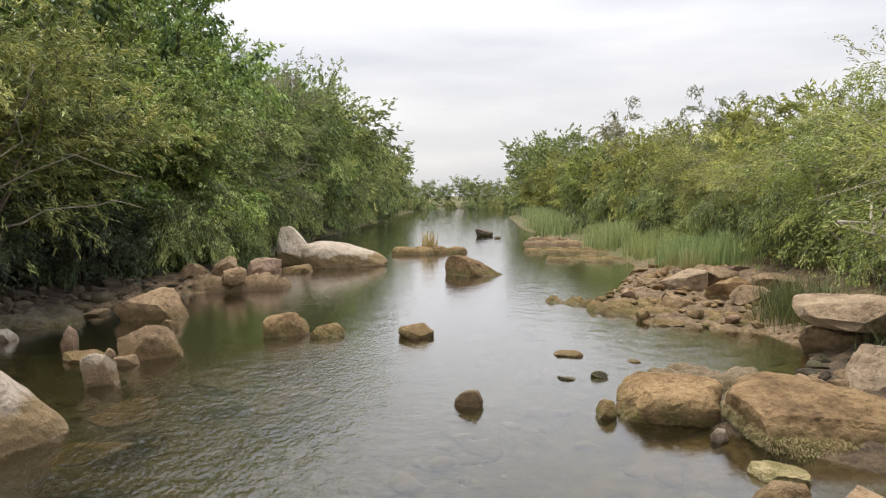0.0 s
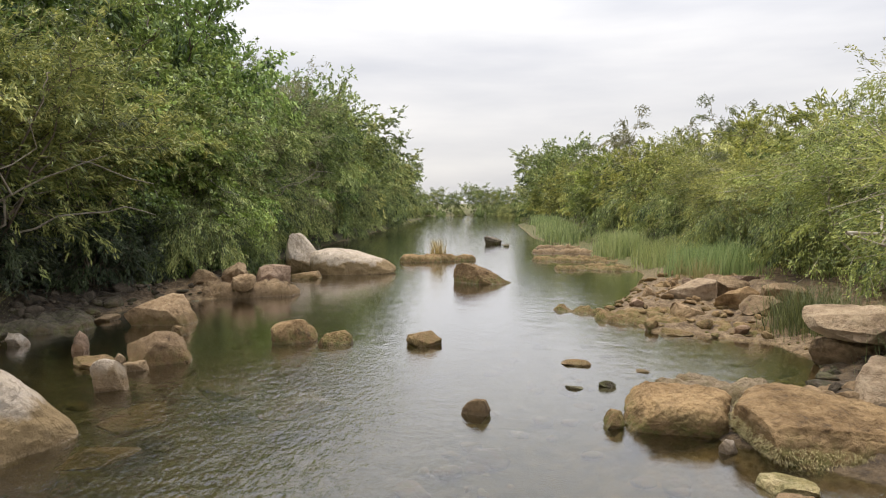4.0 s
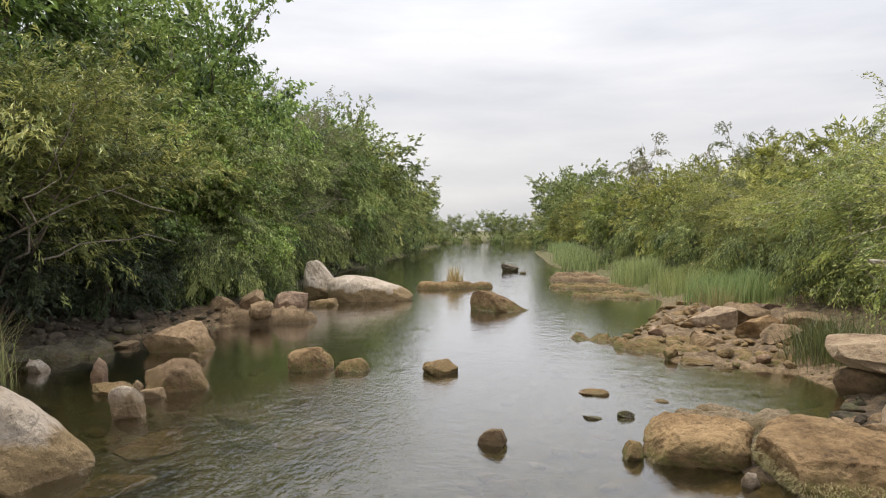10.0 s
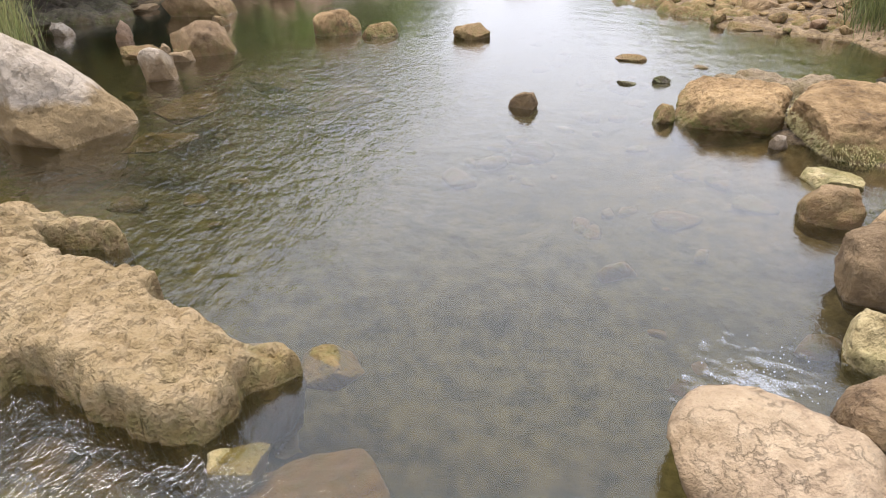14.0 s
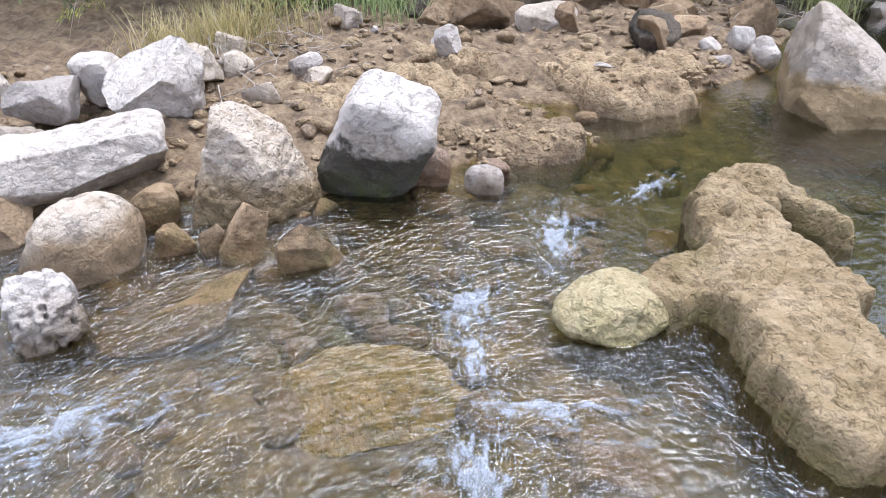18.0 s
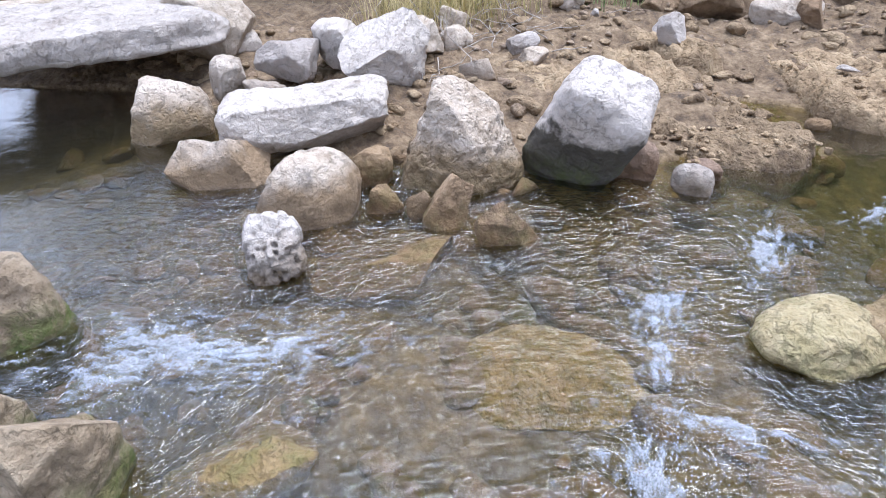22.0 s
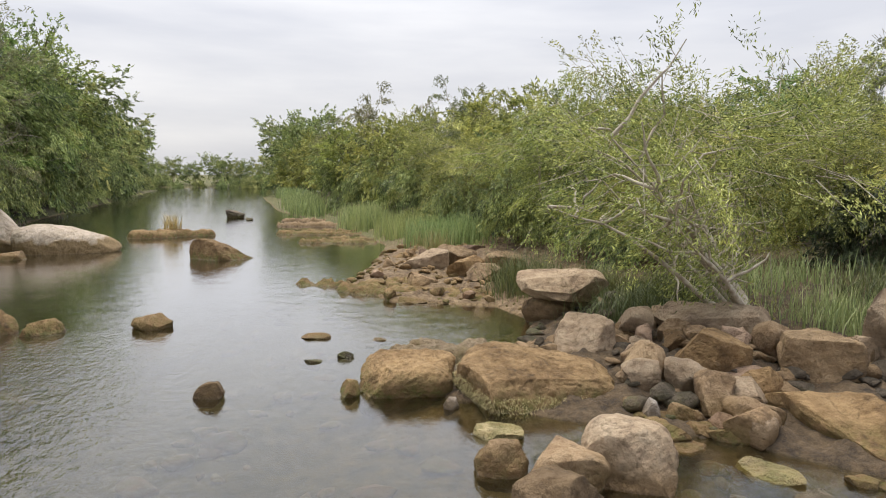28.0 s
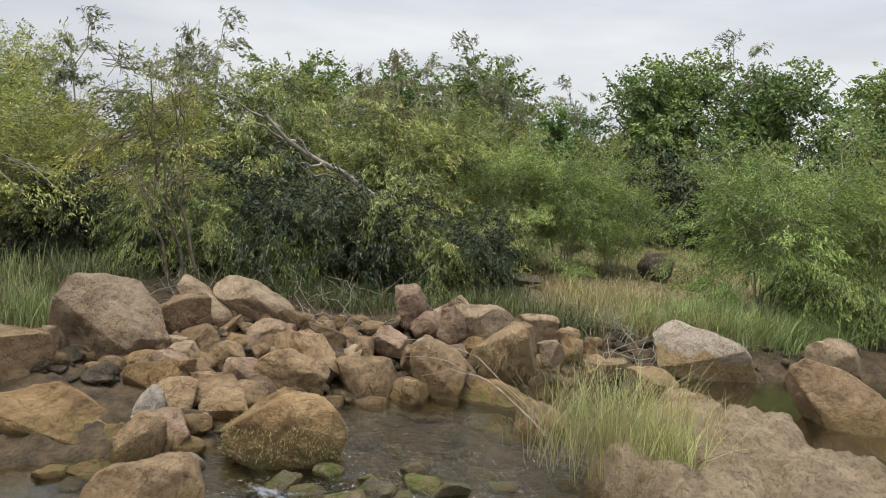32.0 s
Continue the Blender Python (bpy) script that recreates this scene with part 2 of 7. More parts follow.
PALE = rock_material("pale_limestone", (0.56, 0.51, 0.45), (0.44, 0.385, 0.32), (0.26, 0.21, 0.16), (0.27, 0.18, 0.095), 0.40, soft_edge=0.2)
WHITE = rock_material("white_limestone", (0.57, 0.535, 0.50), (0.48, 0.445, 0.41), (0.32, 0.285, 0.25), (0.22, 0.16, 0.10), 0.24, soft_edge=0.2)
BANDED = rock_material("banded_limestone", (0.54, 0.48, 0.42), (0.43, 0.375, 0.31), (0.26, 0.215, 0.165), (0.275, 0.185, 0.085), 0.44, soft_edge=0.11)
TAN = rock_material("tan_stone", (0.44, 0.335, 0.22), (0.29, 0.205, 0.125), (0.125, 0.085, 0.052), (0.21, 0.13, 0.058), 0.30, 0.3, soft_edge=0.22)
OCHRE = rock_material("ochre_stone", (0.36, 0.255, 0.14), (0.215, 0.142, 0.072), (0.085, 0.057, 0.031), (0.165, 0.105, 0.045), 0.15, 0.6)
CRUMB = rock_material("crumbly_tan_rock", (0.42, 0.33, 0.21), (0.29, 0.215, 0.13), (0.115, 0.08, 0.047), (0.26, 0.17, 0.08), 0.06, 0.0, 1.6)
AMBER = rock_material("amber_algae_stone", (0.52, 0.38, 0.15), (0.40, 0.27, 0.09), (0.20, 0.13, 0.04), (0.38, 0.26, 0.08), 0.1, 0.5, 1.0)
BROWN = rock_material("brown_stone", (0.33, 0.245, 0.155), (0.20, 0.143, 0.086), (0.085, 0.06, 0.038), (0.165, 0.108, 0.052), 0.15)
DARK = rock_material("dark_wet_stone", (0.19, 0.16, 0.125), (0.105, 0.09, 0.07), (0.045, 0.04, 0.03), (0.13, 0.095, 0.05), 0.12, 0.5)
CRUST = rock_material("algae_crusted_tufa", (0.45, 0.355, 0.225), (0.325, 0.245, 0.135), (0.165, 0.115, 0.058), (0.25, 0.17, 0.068), 0.14, 0.4, 1.3)
YELLOW = rock_material("yellow_tufa", (0.46, 0.40, 0.25), (0.36, 0.30, 0.17), (0.22, 0.175, 0.09), (0.29, 0.23, 0.095), 0.08, 0.4, 1.2)
PINK = rock_material("reddish_stone", (0.42, 0.315, 0.24), (0.27, 0.195, 0.145), (0.12, 0.085, 0.063), (0.20, 0.12, 0.065), 0.20)
BUFF = rock_material("buff_stone", (0.47, 0.385, 0.285), (0.33, 0.255, 0.18), (0.14, 0.10, 0.07), (0.205, 0.128, 0.06), 0.32, soft_edge=0.22)
SANDY = rock_material("sandy_slab_stone", (0.385, 0.315, 0.225), (0.27, 0.215, 0.15), (0.135, 0.103, 0.068), (0.185, 0.125, 0.064), 0.14, 0.2)
MOSSY = rock_material("mossy_stone", (0.44, 0.37, 0.27), (0.30, 0.24, 0.165), (0.13, 0.10, 0.065), (0.16, 0.14, 0.05), 0.14, 1.0)
# dark foot: wet stain, with the overhang's shade put into the colour too
DARKFOOT = rock_material("limestone_with_darkened_foot", (0.58, 0.545, 0.52), (0.52, 0.485, 0.455), (0.40, 0.365, 0.33), (0.055, 0.047, 0.03), 0.46, 0.6, soft_edge=0.07)
FURROWED = rock_material("furrowed_limestone", (0.60, 0.54, 0.47), (0.48, 0.415, 0.34), (0.25, 0.20, 0.145), (0.28, 0.19, 0.095), 0.40, 0.2, 1.4, soft_edge=0.22)
GREYROCK = rock_material("grey_lichened_rock", (0.36, 0.34, 0.31), (0.21, 0.195, 0.175), (0.08, 0.073, 0.065), (0.15, 0.12, 0.09), 0.1)


def ground_material():
    m, n, l, b = material("bank_and_bed_ground")
    geo = n.new("ShaderNodeNewGeometry")
    pos = geo.outputs["Position"]
    sep = n.new("ShaderNodeSeparateXYZ")
    l.new(pos, sep.inputs[0])
    big, mid, fine = add_noise(n, l, pos, 0.9, 5, 0.6), add_noise(n, l, pos, 6.0, 6, 0.7), add_noise(n, l, pos, 45.0, 5, 0.75)
    soil = add_ramp(n, l, mid, (0.30, (0.055, 0.036, 0.022)), (0.48, (0.16, 0.105, 0.055)), (0.68, (0.30, 0.215, 0.125)))
    bed = add_ramp(n, l, mid, (0.28, (0.02, 0.018, 0.007)), (0.50, (0.09, 0.07, 0.026)), (0.70, (0.20, 0.145, 0.06)))
    turf = add_ramp(n, l, mid, (0.30, (0.045, 0.05, 0.015)), (0.52, (0.12, 0.115, 0.04)), (0.72, (0.24, 0.20, 0.085)))
    # pale gravel in the shallows; deeper bed coloured darker for light lost in water
    bed = add_mix(n, l, add_math(n, l, "DIVIDE", add_math(n, l, "ADD", sep.outputs[2], 0.22), 0.16, True), bed, add_ramp(n, l, mid, (0.30, (0.075, 0.046, 0.017)), (0.5, (0.205, 0.138, 0.055)), (0.70, (0.36, 0.255, 0.12))))
    bed = add_mix(n, l, add_math(n, l, "DIVIDE", add_math(n, l, "SUBTRACT", -0.30, sep.outputs[2]), 0.2, True), bed, add_ramp(n, l, mid, (0.35, (0.02, 0.021, 0.009)), (0.68, (0.115, 0.10, 0.046))))
    h = add_math(n, l, "ADD", sep.outputs[2], add_math(n, l, "MULTIPLY", add_math(n, l, "SUBTRACT", big, 0.5), 0.3))
    col = add_mix(n, l, add_math(n, l, "DIVIDE", add_math(n, l, "ADD", sep.outputs[2], 0.04), 0.08, True), bed, soil)
    col = add_mix(n, l, add_math(n, l, "DIVIDE", add_math(n, l, "SUBTRACT", h, 0.62), 0.25, True), col, turf)
    far = add_math(n, l, "MULTIPLY", add_math(n, l, "DIVIDE", add_math(n, l, "SUBTRACT", sep.outputs[1], 19.0), 6.0, True), add_math(n, l, "DIVIDE", sep.outputs[2], 0.05, True))
    col = add_mix(n, l, far, col, turf)
    # stony bank's earth, darkened to carry the shade between the boulders
    pile_shade = add_math(n, l, "DIVIDE", add_math(n, l, "SUBTRACT", sep.outputs[0], 2.0), 0.8, True)
    pile_shade = add_math(n, l, "MULTIPLY", pile_shade, add_math(n, l, "DIVIDE", add_math(n, l, "SUBTRACT", 9.5, sep.outputs[1]), 0.8, True))
    pile_shade = add_math(n, l, "MULTIPLY", pile_shade, add_math(n, l, "DIVIDE", add_math(n, l, "SUBTRACT", 13.2, sep.outputs[0]), 0.8, True))
    col = add_mix(n, l, add_math(n, l, "MULTIPLY", pile_shade, 0.8), col, add_ramp(n, l, mid, (0.35, (0.022, 0.015, 0.009)), (0.65, (0.10, 0.066, 0.034))))
    # ground under the wooded bank's bushes, darkened to paint in the hollow's shade
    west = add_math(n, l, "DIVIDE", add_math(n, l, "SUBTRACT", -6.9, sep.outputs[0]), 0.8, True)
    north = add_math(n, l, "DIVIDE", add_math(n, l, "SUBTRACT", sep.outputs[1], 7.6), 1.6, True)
    hollow_shade = add_math(n, l, "MULTIPLY", add_math(n, l, "MULTIPLY", west, north), 0.9)
    col = add_mix(n, l, hollow_shade, col, add_ramp(n, l, mid, (0.35, (0.016, 0.012, 0.008)), (0.65, (0.07, 0.048, 0.028))))
    col = add_mix(n, l, 0.75, col, add_ramp(n, l, fine, (0.32, (0.55, 0.53, 0.5)), (0.55, (1, 1, 1)), (0.75, (1.3, 1.28, 1.22))), "MULTIPLY")
    l.new(col, b.inputs["Base Color"])
    b.inputs["Roughness"].default_value = 0.9
    vor = n.new("ShaderNodeTexVoronoi")
    vor.inputs["Scale"].default_value = 13.0
    l.new(pos, vor.inputs["Vector"])
    hh = add_math(n, l, "ADD", add_math(n, l, "MULTIPLY", fine, 0.6), add_math(n, l, "MULTIPLY", vor.outputs["Distance"], -0.8))
    add_bump(n, l, b, add_math(n, l, "ADD", hh, mid), 0.8, 0.05)
    return m


GROUND = ground_material()


def water_material():
    """Clear stream water: the bed shows through where one looks down, the sky lies on it at a flat angle."""
    m = bpy.data.materials.new("stream_water")
    m.use_nodes = True
    n, l = m.node_tree.nodes, m.node_tree.links
    n.clear()
    out = n.new("ShaderNodeOutputMaterial")
    geo = n.new("ShaderNodeNewGeometry")
    pos = geo.outputs["Position"]
    mp = n.new("ShaderNodeMapping")
    mp.inputs["Scale"].default_value = (1.0, 0.62, 1.0)
    mp.inputs["Rotation"].default_value = (0, 0, radians(24))
    l.new(pos, mp.inputs[0])
    sep = n.new("ShaderNodeSeparateXYZ")
    l.new(pos, sep.inputs[0])
    # lively water over the stones on the left of the run and beside the right bank, calm pool beyond
    def near(cx, cy, r):
        dx = add_math(n, l, "SUBTRACT", sep.outputs[0], cx)
        dy = add_math(n, l, "SUBTRACT", sep.outputs[1], cy)
        d = add_math(n, l, "SQRT", add_math(n, l, "ADD", add_math(n, l, "MULTIPLY", dx, dx), add_math(n, l, "MULTIPLY", dy, dy)))
        return add_math(n, l, "SUBTRACT", 1.0, add_math(n, l, "DIVIDE", d, r), True)
    lively = add_math(n, l, "ADD", near(-3.2, -0.3, 3.4), add_math(n, l, "MULTIPLY", near(5.6, 0.6, 2.6), 0.7), True)
    ruffle = add_math(n, l, "ADD", near(-2.6, 5.6, 3.6), near(-2.2, 8.5, 3.0), True)
    swift = add_math(n, l, "MULTIPLY", lively, 2.2, True)
    w1 = add_noise(n, l, mp.outputs[0], 7.0, 3, 0.5)
    w2 = add_noise(n, l, mp.outputs[0], 15.0, 3, 0.55)
    w3 = add_noise(n, l, pos, 1.6, 2, 0.5)
    w4 = add_noise(n, l, mp.outputs[0], 34.0, 3, 0.6)
    h = add_math(n, l, "MULTIPLY", w1, 0.17)
    h = add_math(n, l, "ADD", h, add_math(n, l, "MULTIPLY", w4, 0.08))
    h = add_math(n, l, "ADD", h, add_math(n, l, "MULTIPLY", w3, 0.30))
    h = add_math(n, l, "ADD", h, add_math(n, l, "MULTIPLY", add_math(n, l, "MULTIPLY", w2, ruffle), 0.85))
    h = add_math(n, l, "ADD", h, add_math(n, l, "MULTIPLY", add_math(n, l, "MULTIPLY", w1, swift), 0.8))
    h = add_math(n, l, "ADD", h, add_math(n, l, "MULTIPLY", add_math(n, l, "MULTIPLY", w2, swift), 1.5))
    h = add_math(n, l, "ADD", h, add_math(n, l, "MULTIPLY", add_math(n, l, "MULTIPLY", w4, swift), 0.55))
    bump = n.new("ShaderNodeBump")
    bump.inputs["Strength"].default_value, bump.inputs["Distance"].default_value = 0.55, 0.05
    l.new(h, bump.inputs["Height"])
    fres = n.new("ShaderNodeFresnel")
    fres.inputs["IOR"].default_value = 1.40
    l.new(bump.outputs[0], fres.inputs["Normal"])
    gloss = n.new("ShaderNodeBsdfGlossy")
    l.new(add_math(n, l, "ADD", 0.015, add_math(n, l, "MULTIPLY", lively, 0.03)), gloss.inputs["Roughness"])
    l.new(bump.outputs[0], gloss.inputs["Normal"])
    clear = n.new("ShaderNodeBsdfTransparent")
    clear.inputs["Color"].default_value = (0.83, 0.79, 0.58, 1)
    murk = n.new("ShaderNodeBsdfDiffuse")
    murk.inputs["Color"].default_value = (0.13, 0.115, 0.062, 1)
    body = n.new("ShaderNodeMixShader")
    body.inputs[0].default_value = 0.05
    l.new(clear.outputs[0], body.inputs[1])
    l.new(murk.outputs[0], body.inputs[2])
    gain = add_math(n, l, "SUBTRACT", 2.5, add_math(n, l, "MULTIPLY", add_math(n, l, "ADD", near(-2.4, 0.6, 2.8), near(6.6, 0.9, 2.6)), 1.15))
    mix = n.new("ShaderNodeMixShader")
    l.new(add_math(n, l, "MULTIPLY", fres.outputs[0], gain, True), mix.inputs[0])
    l.new(body.outputs[0], mix.inputs[1])
    l.new(gloss.outputs[0], mix.inputs[2])
    l.new(mix.outputs[0], out.inputs[0])
    return m


WATER = water_material()


def leaf_material(name, light, mid, dark, through_light=0.3):
    m, n, l, b = material(name)
    geo = n.new("ShaderNodeNewGeometry")
    info = n.new("ShaderNodeObjectInfo")
    patch = add_noise(n, l, geo.outputs["Position"], 0.45, 3, 0.6)
    tone = n.new("ShaderNodeAttribute")
    tone.attribute_name = "tone"
    mixv = add_math(n, l, "ADD", add_math(n, l, "MULTIPLY", geo.outputs["Random Per Island"], 0.34), add_math(n, l, "MULTIPLY", patch, 0.30))
    mixv = add_math(n, l, "ADD", mixv, add_math(n, l, "MULTIPLY", tone.outputs["Fac"], 0.36))
    col = add_ramp(n, l, mixv, (0.24, dark), (0.50, mid), (0.78, light))
    tint = add_ramp(n, l, info.outputs["Random"], (0.0, (0.86, 0.95, 0.85)), (0.5, (1, 1, 1)), (1.0, (1.12, 1.02, 0.9)))
    col = add_mix(n, l, 1.0, col, tint, "MULTIPLY")
    l.new(col, b.inputs["Base Color"])
    b.inputs["Roughness"].default_value = 0.48
    b.inputs["Specular IOR Level"].default_value = 0.5
    tr = n.new("ShaderNodeBsdfTranslucent")
    l.new(col, tr.inputs["Color"])
    mx = n.new("ShaderNodeMixShader")
    mx.inputs[0].default_value = through_light
    l.new(b.outputs[0], mx.inputs[1])
    l.new(tr.outputs[0], mx.inputs[2])
    l.new(mx.outputs[0], n["Material Output"].inputs[0])
    return m


WILLOW = leaf_material("willow_leaf", (0.64, 0.62, 0.19), (0.31, 0.335, 0.09), (0.055, 0.07, 0.02), 0.18)
YOUNG = leaf_material("young_willow_leaf", (0.50, 0.60, 0.19), (0.25, 0.335, 0.095), (0.06, 0.085, 0.026), 0.2)
OLIVE = leaf_material("olive_green_leaf", (0.60, 0.61, 0.23), (0.245, 0.30, 0.095), (0.05, 0.07, 0.028), 0.16)
BROAD = leaf_material("broad_dark_leaf", (0.52, 0.62, 0.19), (0.23, 0.325, 0.09), (0.045, 0.075, 0.024), 0.18)
FARLEAF = leaf_material("deep_green_leaf", (0.36, 0.46, 0.14), (0.15, 0.235, 0.062), (0.034, 0.06, 0.019), 0.16)
VINE = leaf_material("vine_leaf", (0.46, 0.58, 0.16), (0.24, 0.35, 0.085), (0.05, 0.085, 0.024), 0.16)
GREYLEAF = leaf_material("grey_green_leaf", (0.40, 0.40, 0.21), (0.22, 0.235, 0.115), (0.08, 0.09, 0.045), 0.16)
REED = leaf_material("reed_blade", (0.52, 0.55, 0.27), (0.33, 0.40, 0.16), (0.12, 0.165, 0.06), 0.25)
# leaf green darkened to carry the shade under taller shrubs
SHADELEAF = leaf_material("shade_dark_leaf", (0.11, 0.14, 0.06), (0.05, 0.07, 0.03), (0.016, 0.024, 0.011), 0.1)
DRYGRASS = leaf_material("dry_grass_blade", (0.52, 0.44, 0.23), (0.40, 0.34, 0.15), (0.20, 0.20, 0.07), 0.3)
SEDGE = leaf_material("dark_sedge_blade", (0.22, 0.24, 0.09), (0.12, 0.145, 0.05), (0.05, 0.062, 0.024), 0.2)


def bark_material(name, light, dark):
    m, n, l, b = material(name)
    co = n.new("ShaderNodeNewGeometry").outputs["Position"]
    a = add_noise(n, l, co, 9.0, 6, 0.7)
    f = add_noise(n, l, co, 60.0, 4, 0.7)
    l.new(add_ramp(n, l, a, (0.35, dark), (0.6, light)), b.inputs["Base Color"])
    b.inputs["Roughness"].default_value = 0.9
    add_bump(n, l, b, f, 0.6, 0.01)
    return m


PALEBARK = bark_material("pale_bark", (0.50, 0.45, 0.36), (0.25, 0.20, 0.15))
BARK = bark_material("brown_bark", (0.21, 0.165, 0.12), (0.085, 0.065, 0.05))
DEADWOOD = bark_material("grey_dead_wood", (0.42, 0.37, 0.31), (0.20, 0.165, 0.13))


def foam_material():
    """Froth: white where the bubbles lie thick, see-through between them."""
    m, n, l, b = material("white_foam")
    b.inputs["Base Color"].default_value = (0.66, 0.70, 0.76, 1)
    b.inputs["Roughness"].default_value = 0.45
    pos = n.new("ShaderNodeNewGeometry").outputs["Position"]
    f = add_noise(n, l, pos, 130.0, 5, 0.75)
    thick = n.new("ShaderNodeAttribute")
    thick.attribute_name = "thick"
    add_bump(n, l, b, f, 0.8, 0.02)
    clear = n.new("ShaderNodeBsdfTransparent")
    mx = n.new("ShaderNodeMixShader")
    cover = add_math(n, l, "ADD", thick.outputs["Fac"], add_math(n, l, "MULTIPLY", add_math(n, l, "SUBTRACT", f, 0.5), 1.5))
    l.new(add_math(n, l, "MULTIPLY", cover, 0.8, True), mx.inputs[0])
    l.new(clear.outputs[0], mx.inputs[1])
    l.new(b.outputs[0], mx.inputs[2])
    l.new(mx.outputs[0], n["Material Output"].inputs[0])
    return m


FOAM = foam_material()


# ---- ground, bed and water ----
# The water's edge, from the south end of the left bank northwards, then back down the right bank.
LEFT_EDGE = [(-10.5, -14), (-8.8, -7), (-8.3, -4.0), (-7.8, -2.6), (-6.7, -1.6), (-5.6, -0.5), (-5.05, 0.6), (-4.8, 1.5), (-4.95, 2.2), (-5.1, 3.0), (-5.5, 3.5), (-6.2, 3.5), (-5.9, 3.95),
             (-5.5, 4.3), (-5.45, 5.05), (-5.7, 6.4), (-6.9, 8.4), (-7.6, 11), (-7.6, 13.2), (-6.6, 15.6), (-5.0, 16.6), (-5.6, 19), (-7.0, 24),
             (-7.4, 30), (-6.4, 53), (-4.6, 112), (-60, 128)]
RIGHT_EDGE = [(70, 140), (30, 118), (7.4, 75), (5.6, 46), (6.2, 34), (6.5, 28), (6.4, 22), (4.9, 17.8), (3.4, 14.4), (3.6, 12.0), (5.3, 10.9), (5.4, 9.6), (4.5, 8.2),
              (3.0, 7.3), (2.6, 6.4), (3.5, 5.4), (4.6, 4.5), (5.3, 3.4), (5.9, 2.6), (7.0, 2.3), (7.9, 1.5), (8.6, 0.4), (9.5, -0.6), (10.3, -2.2), (11.2, -5.2), (12.5, -14)]
EDGE = np.array(LEFT_EDGE + RIGHT_EDGE, float)


def shore(x, y):
    """Metres from the water's edge, positive on land."""
    p = np.stack([x, y], -1).reshape(-1, 2)
    a, b = EDGE, np.roll(EDGE, -1, axis=0)
    best, inside = np.full(len(p), 1e9), np.zeros(len(p), bool)
    for (ax, ay), (bx, by) in zip(a, b):
        ex, ey = bx - ax, by - ay
        t = np.clip(((p[:, 0] - ax) * ex + (p[:, 1] - ay) * ey) / (ex * ex + ey * ey), 0, 1)
        best = np.minimum(best, np.hypot(p[:, 0] - ax - t * ex, p[:, 1] - ay - t * ey))
        cross = (ay > p[:, 1]) != (by > p[:, 1])
        inside ^= cross & (p[:, 0] < ex * (p[:, 1] - ay) / (ey if ey else 1e-9) + ax)
    return np.where(inside, -best, best).reshape(np.shape(x))


def ground_z(x, y):
    x, y = np.asarray(x, float), np.asarray(y, float)
    d = shore(x, y)
    p = np.stack([x.ravel(), y.ravel(), np.zeros(x.size)], -1)
    lump = fbm(p * 1.4, 4, 3).reshape(x.shape)
    wide = fbm(p * 0.16, 3, 9).reshape(x.shape)
    bar = 1 - 0.65 * np.exp(-((x - 4.8) ** 2 + (y - 13.2) ** 2) / 8.0)
    land = 0.02 + 0.34 * bar * (1 - np.exp(-np.maximum(d, 0) / 1.1)) + 0.045 * np.minimum(np.maximum(d, 0), 42) + lump * 0.07 * np.clip(d * 2, 0.15, 1) + fbm(p * 6.5, 3, 17).reshape(x.shape) * 0.05 * np.clip(d * 3, 0, 1) + wide * 0.16 * np.clip(d / 4, 0, 1)
    shallow = np.clip(1 - np.hypot(x + 2.9, y - 0.2) / 4.0, 0, 1) + np.clip(1 - np.hypot(x - 6.5, y - 0.5) / 3.5, 0, 1)
    deep = 0.62 - 0.40 * np.clip(shallow * 1.6, 0, 1)
    bed = -0.03 - deep * (1 - np.exp(np.minimum(d, 0) / 1.3)) + lump * 0.075 * np.clip(-d * 1.5, 0.1, 1)
    return np.where(d > 0, land, np.minimum(bed, -0.015))


def gz(x, y):
    return float(ground_z(np.array([x]), np.array([y]))[0])


def graded(lo, hi, step, out_lo, out_hi, grow):
    inner = list(np.arange(lo, hi + 1e-6, step))
    a, s = inner[0], step
    while a > out_lo:
        s *= grow
        a -= s
        inner.insert(0, a)
    b, s = inner[-1], step
    while b < out_hi:
        s *= grow
        b += s
        inner.append(b)
    return np.array(inner)


gx, gy = graded(-8.5, 11.5, 0.075, -1500, 1500, 1.09), graded(-4.5, 13.5, 0.08, -1500, 1500, 1.07)
GX, GY = np.meshgrid(gx, gy)
GZ = ground_z(GX, GY)
nx, ny = len(gx), len(gy)
k = (np.arange(ny - 1)[:, None] * nx + np.arange(nx - 1)).ravel()
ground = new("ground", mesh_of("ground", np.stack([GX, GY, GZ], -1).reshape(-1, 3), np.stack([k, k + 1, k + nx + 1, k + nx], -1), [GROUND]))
tagged(ground, "stony earth banks and brown-green stream bed with patches of dry turf", "ground", kind="structure")

wx, wy = graded(-6, 8.5, 0.045, -75, 80, 1.12), graded(-3.6, 9.5, 0.05, -22, 145, 1.1)
WX, WY = np.meshgrid(wx, wy)
wp = np.stack([WX.ravel(), WY.ravel(), 0 * WX.ravel()], -1)
lively = np.clip(1.2 - np.hypot((wp[:, 0] + 3.0) / 3.0, (wp[:, 1] + 0.2) / 3.6), 0, 1) + 0.7 * np.clip(1 - np.hypot(wp[:, 0] - 5.4, wp[:, 1] - 0.9) / 2.4, 0, 1)
ruffled = np.clip(1 - np.hypot((wp[:, 0] + 2.4) / 2.6, (wp[:, 1] - 6.0) / 4.5), 0, 1)
WZ = fbm(wp * (4.2, 2.6, 1), 3, 41) * 0.006 * np.clip(lively * 1.5, 0, 1) + fbm(wp * (11.0, 8.0, 1), 2, 43) * 0.005 * np.clip(lively * 1.5, 0, 1)
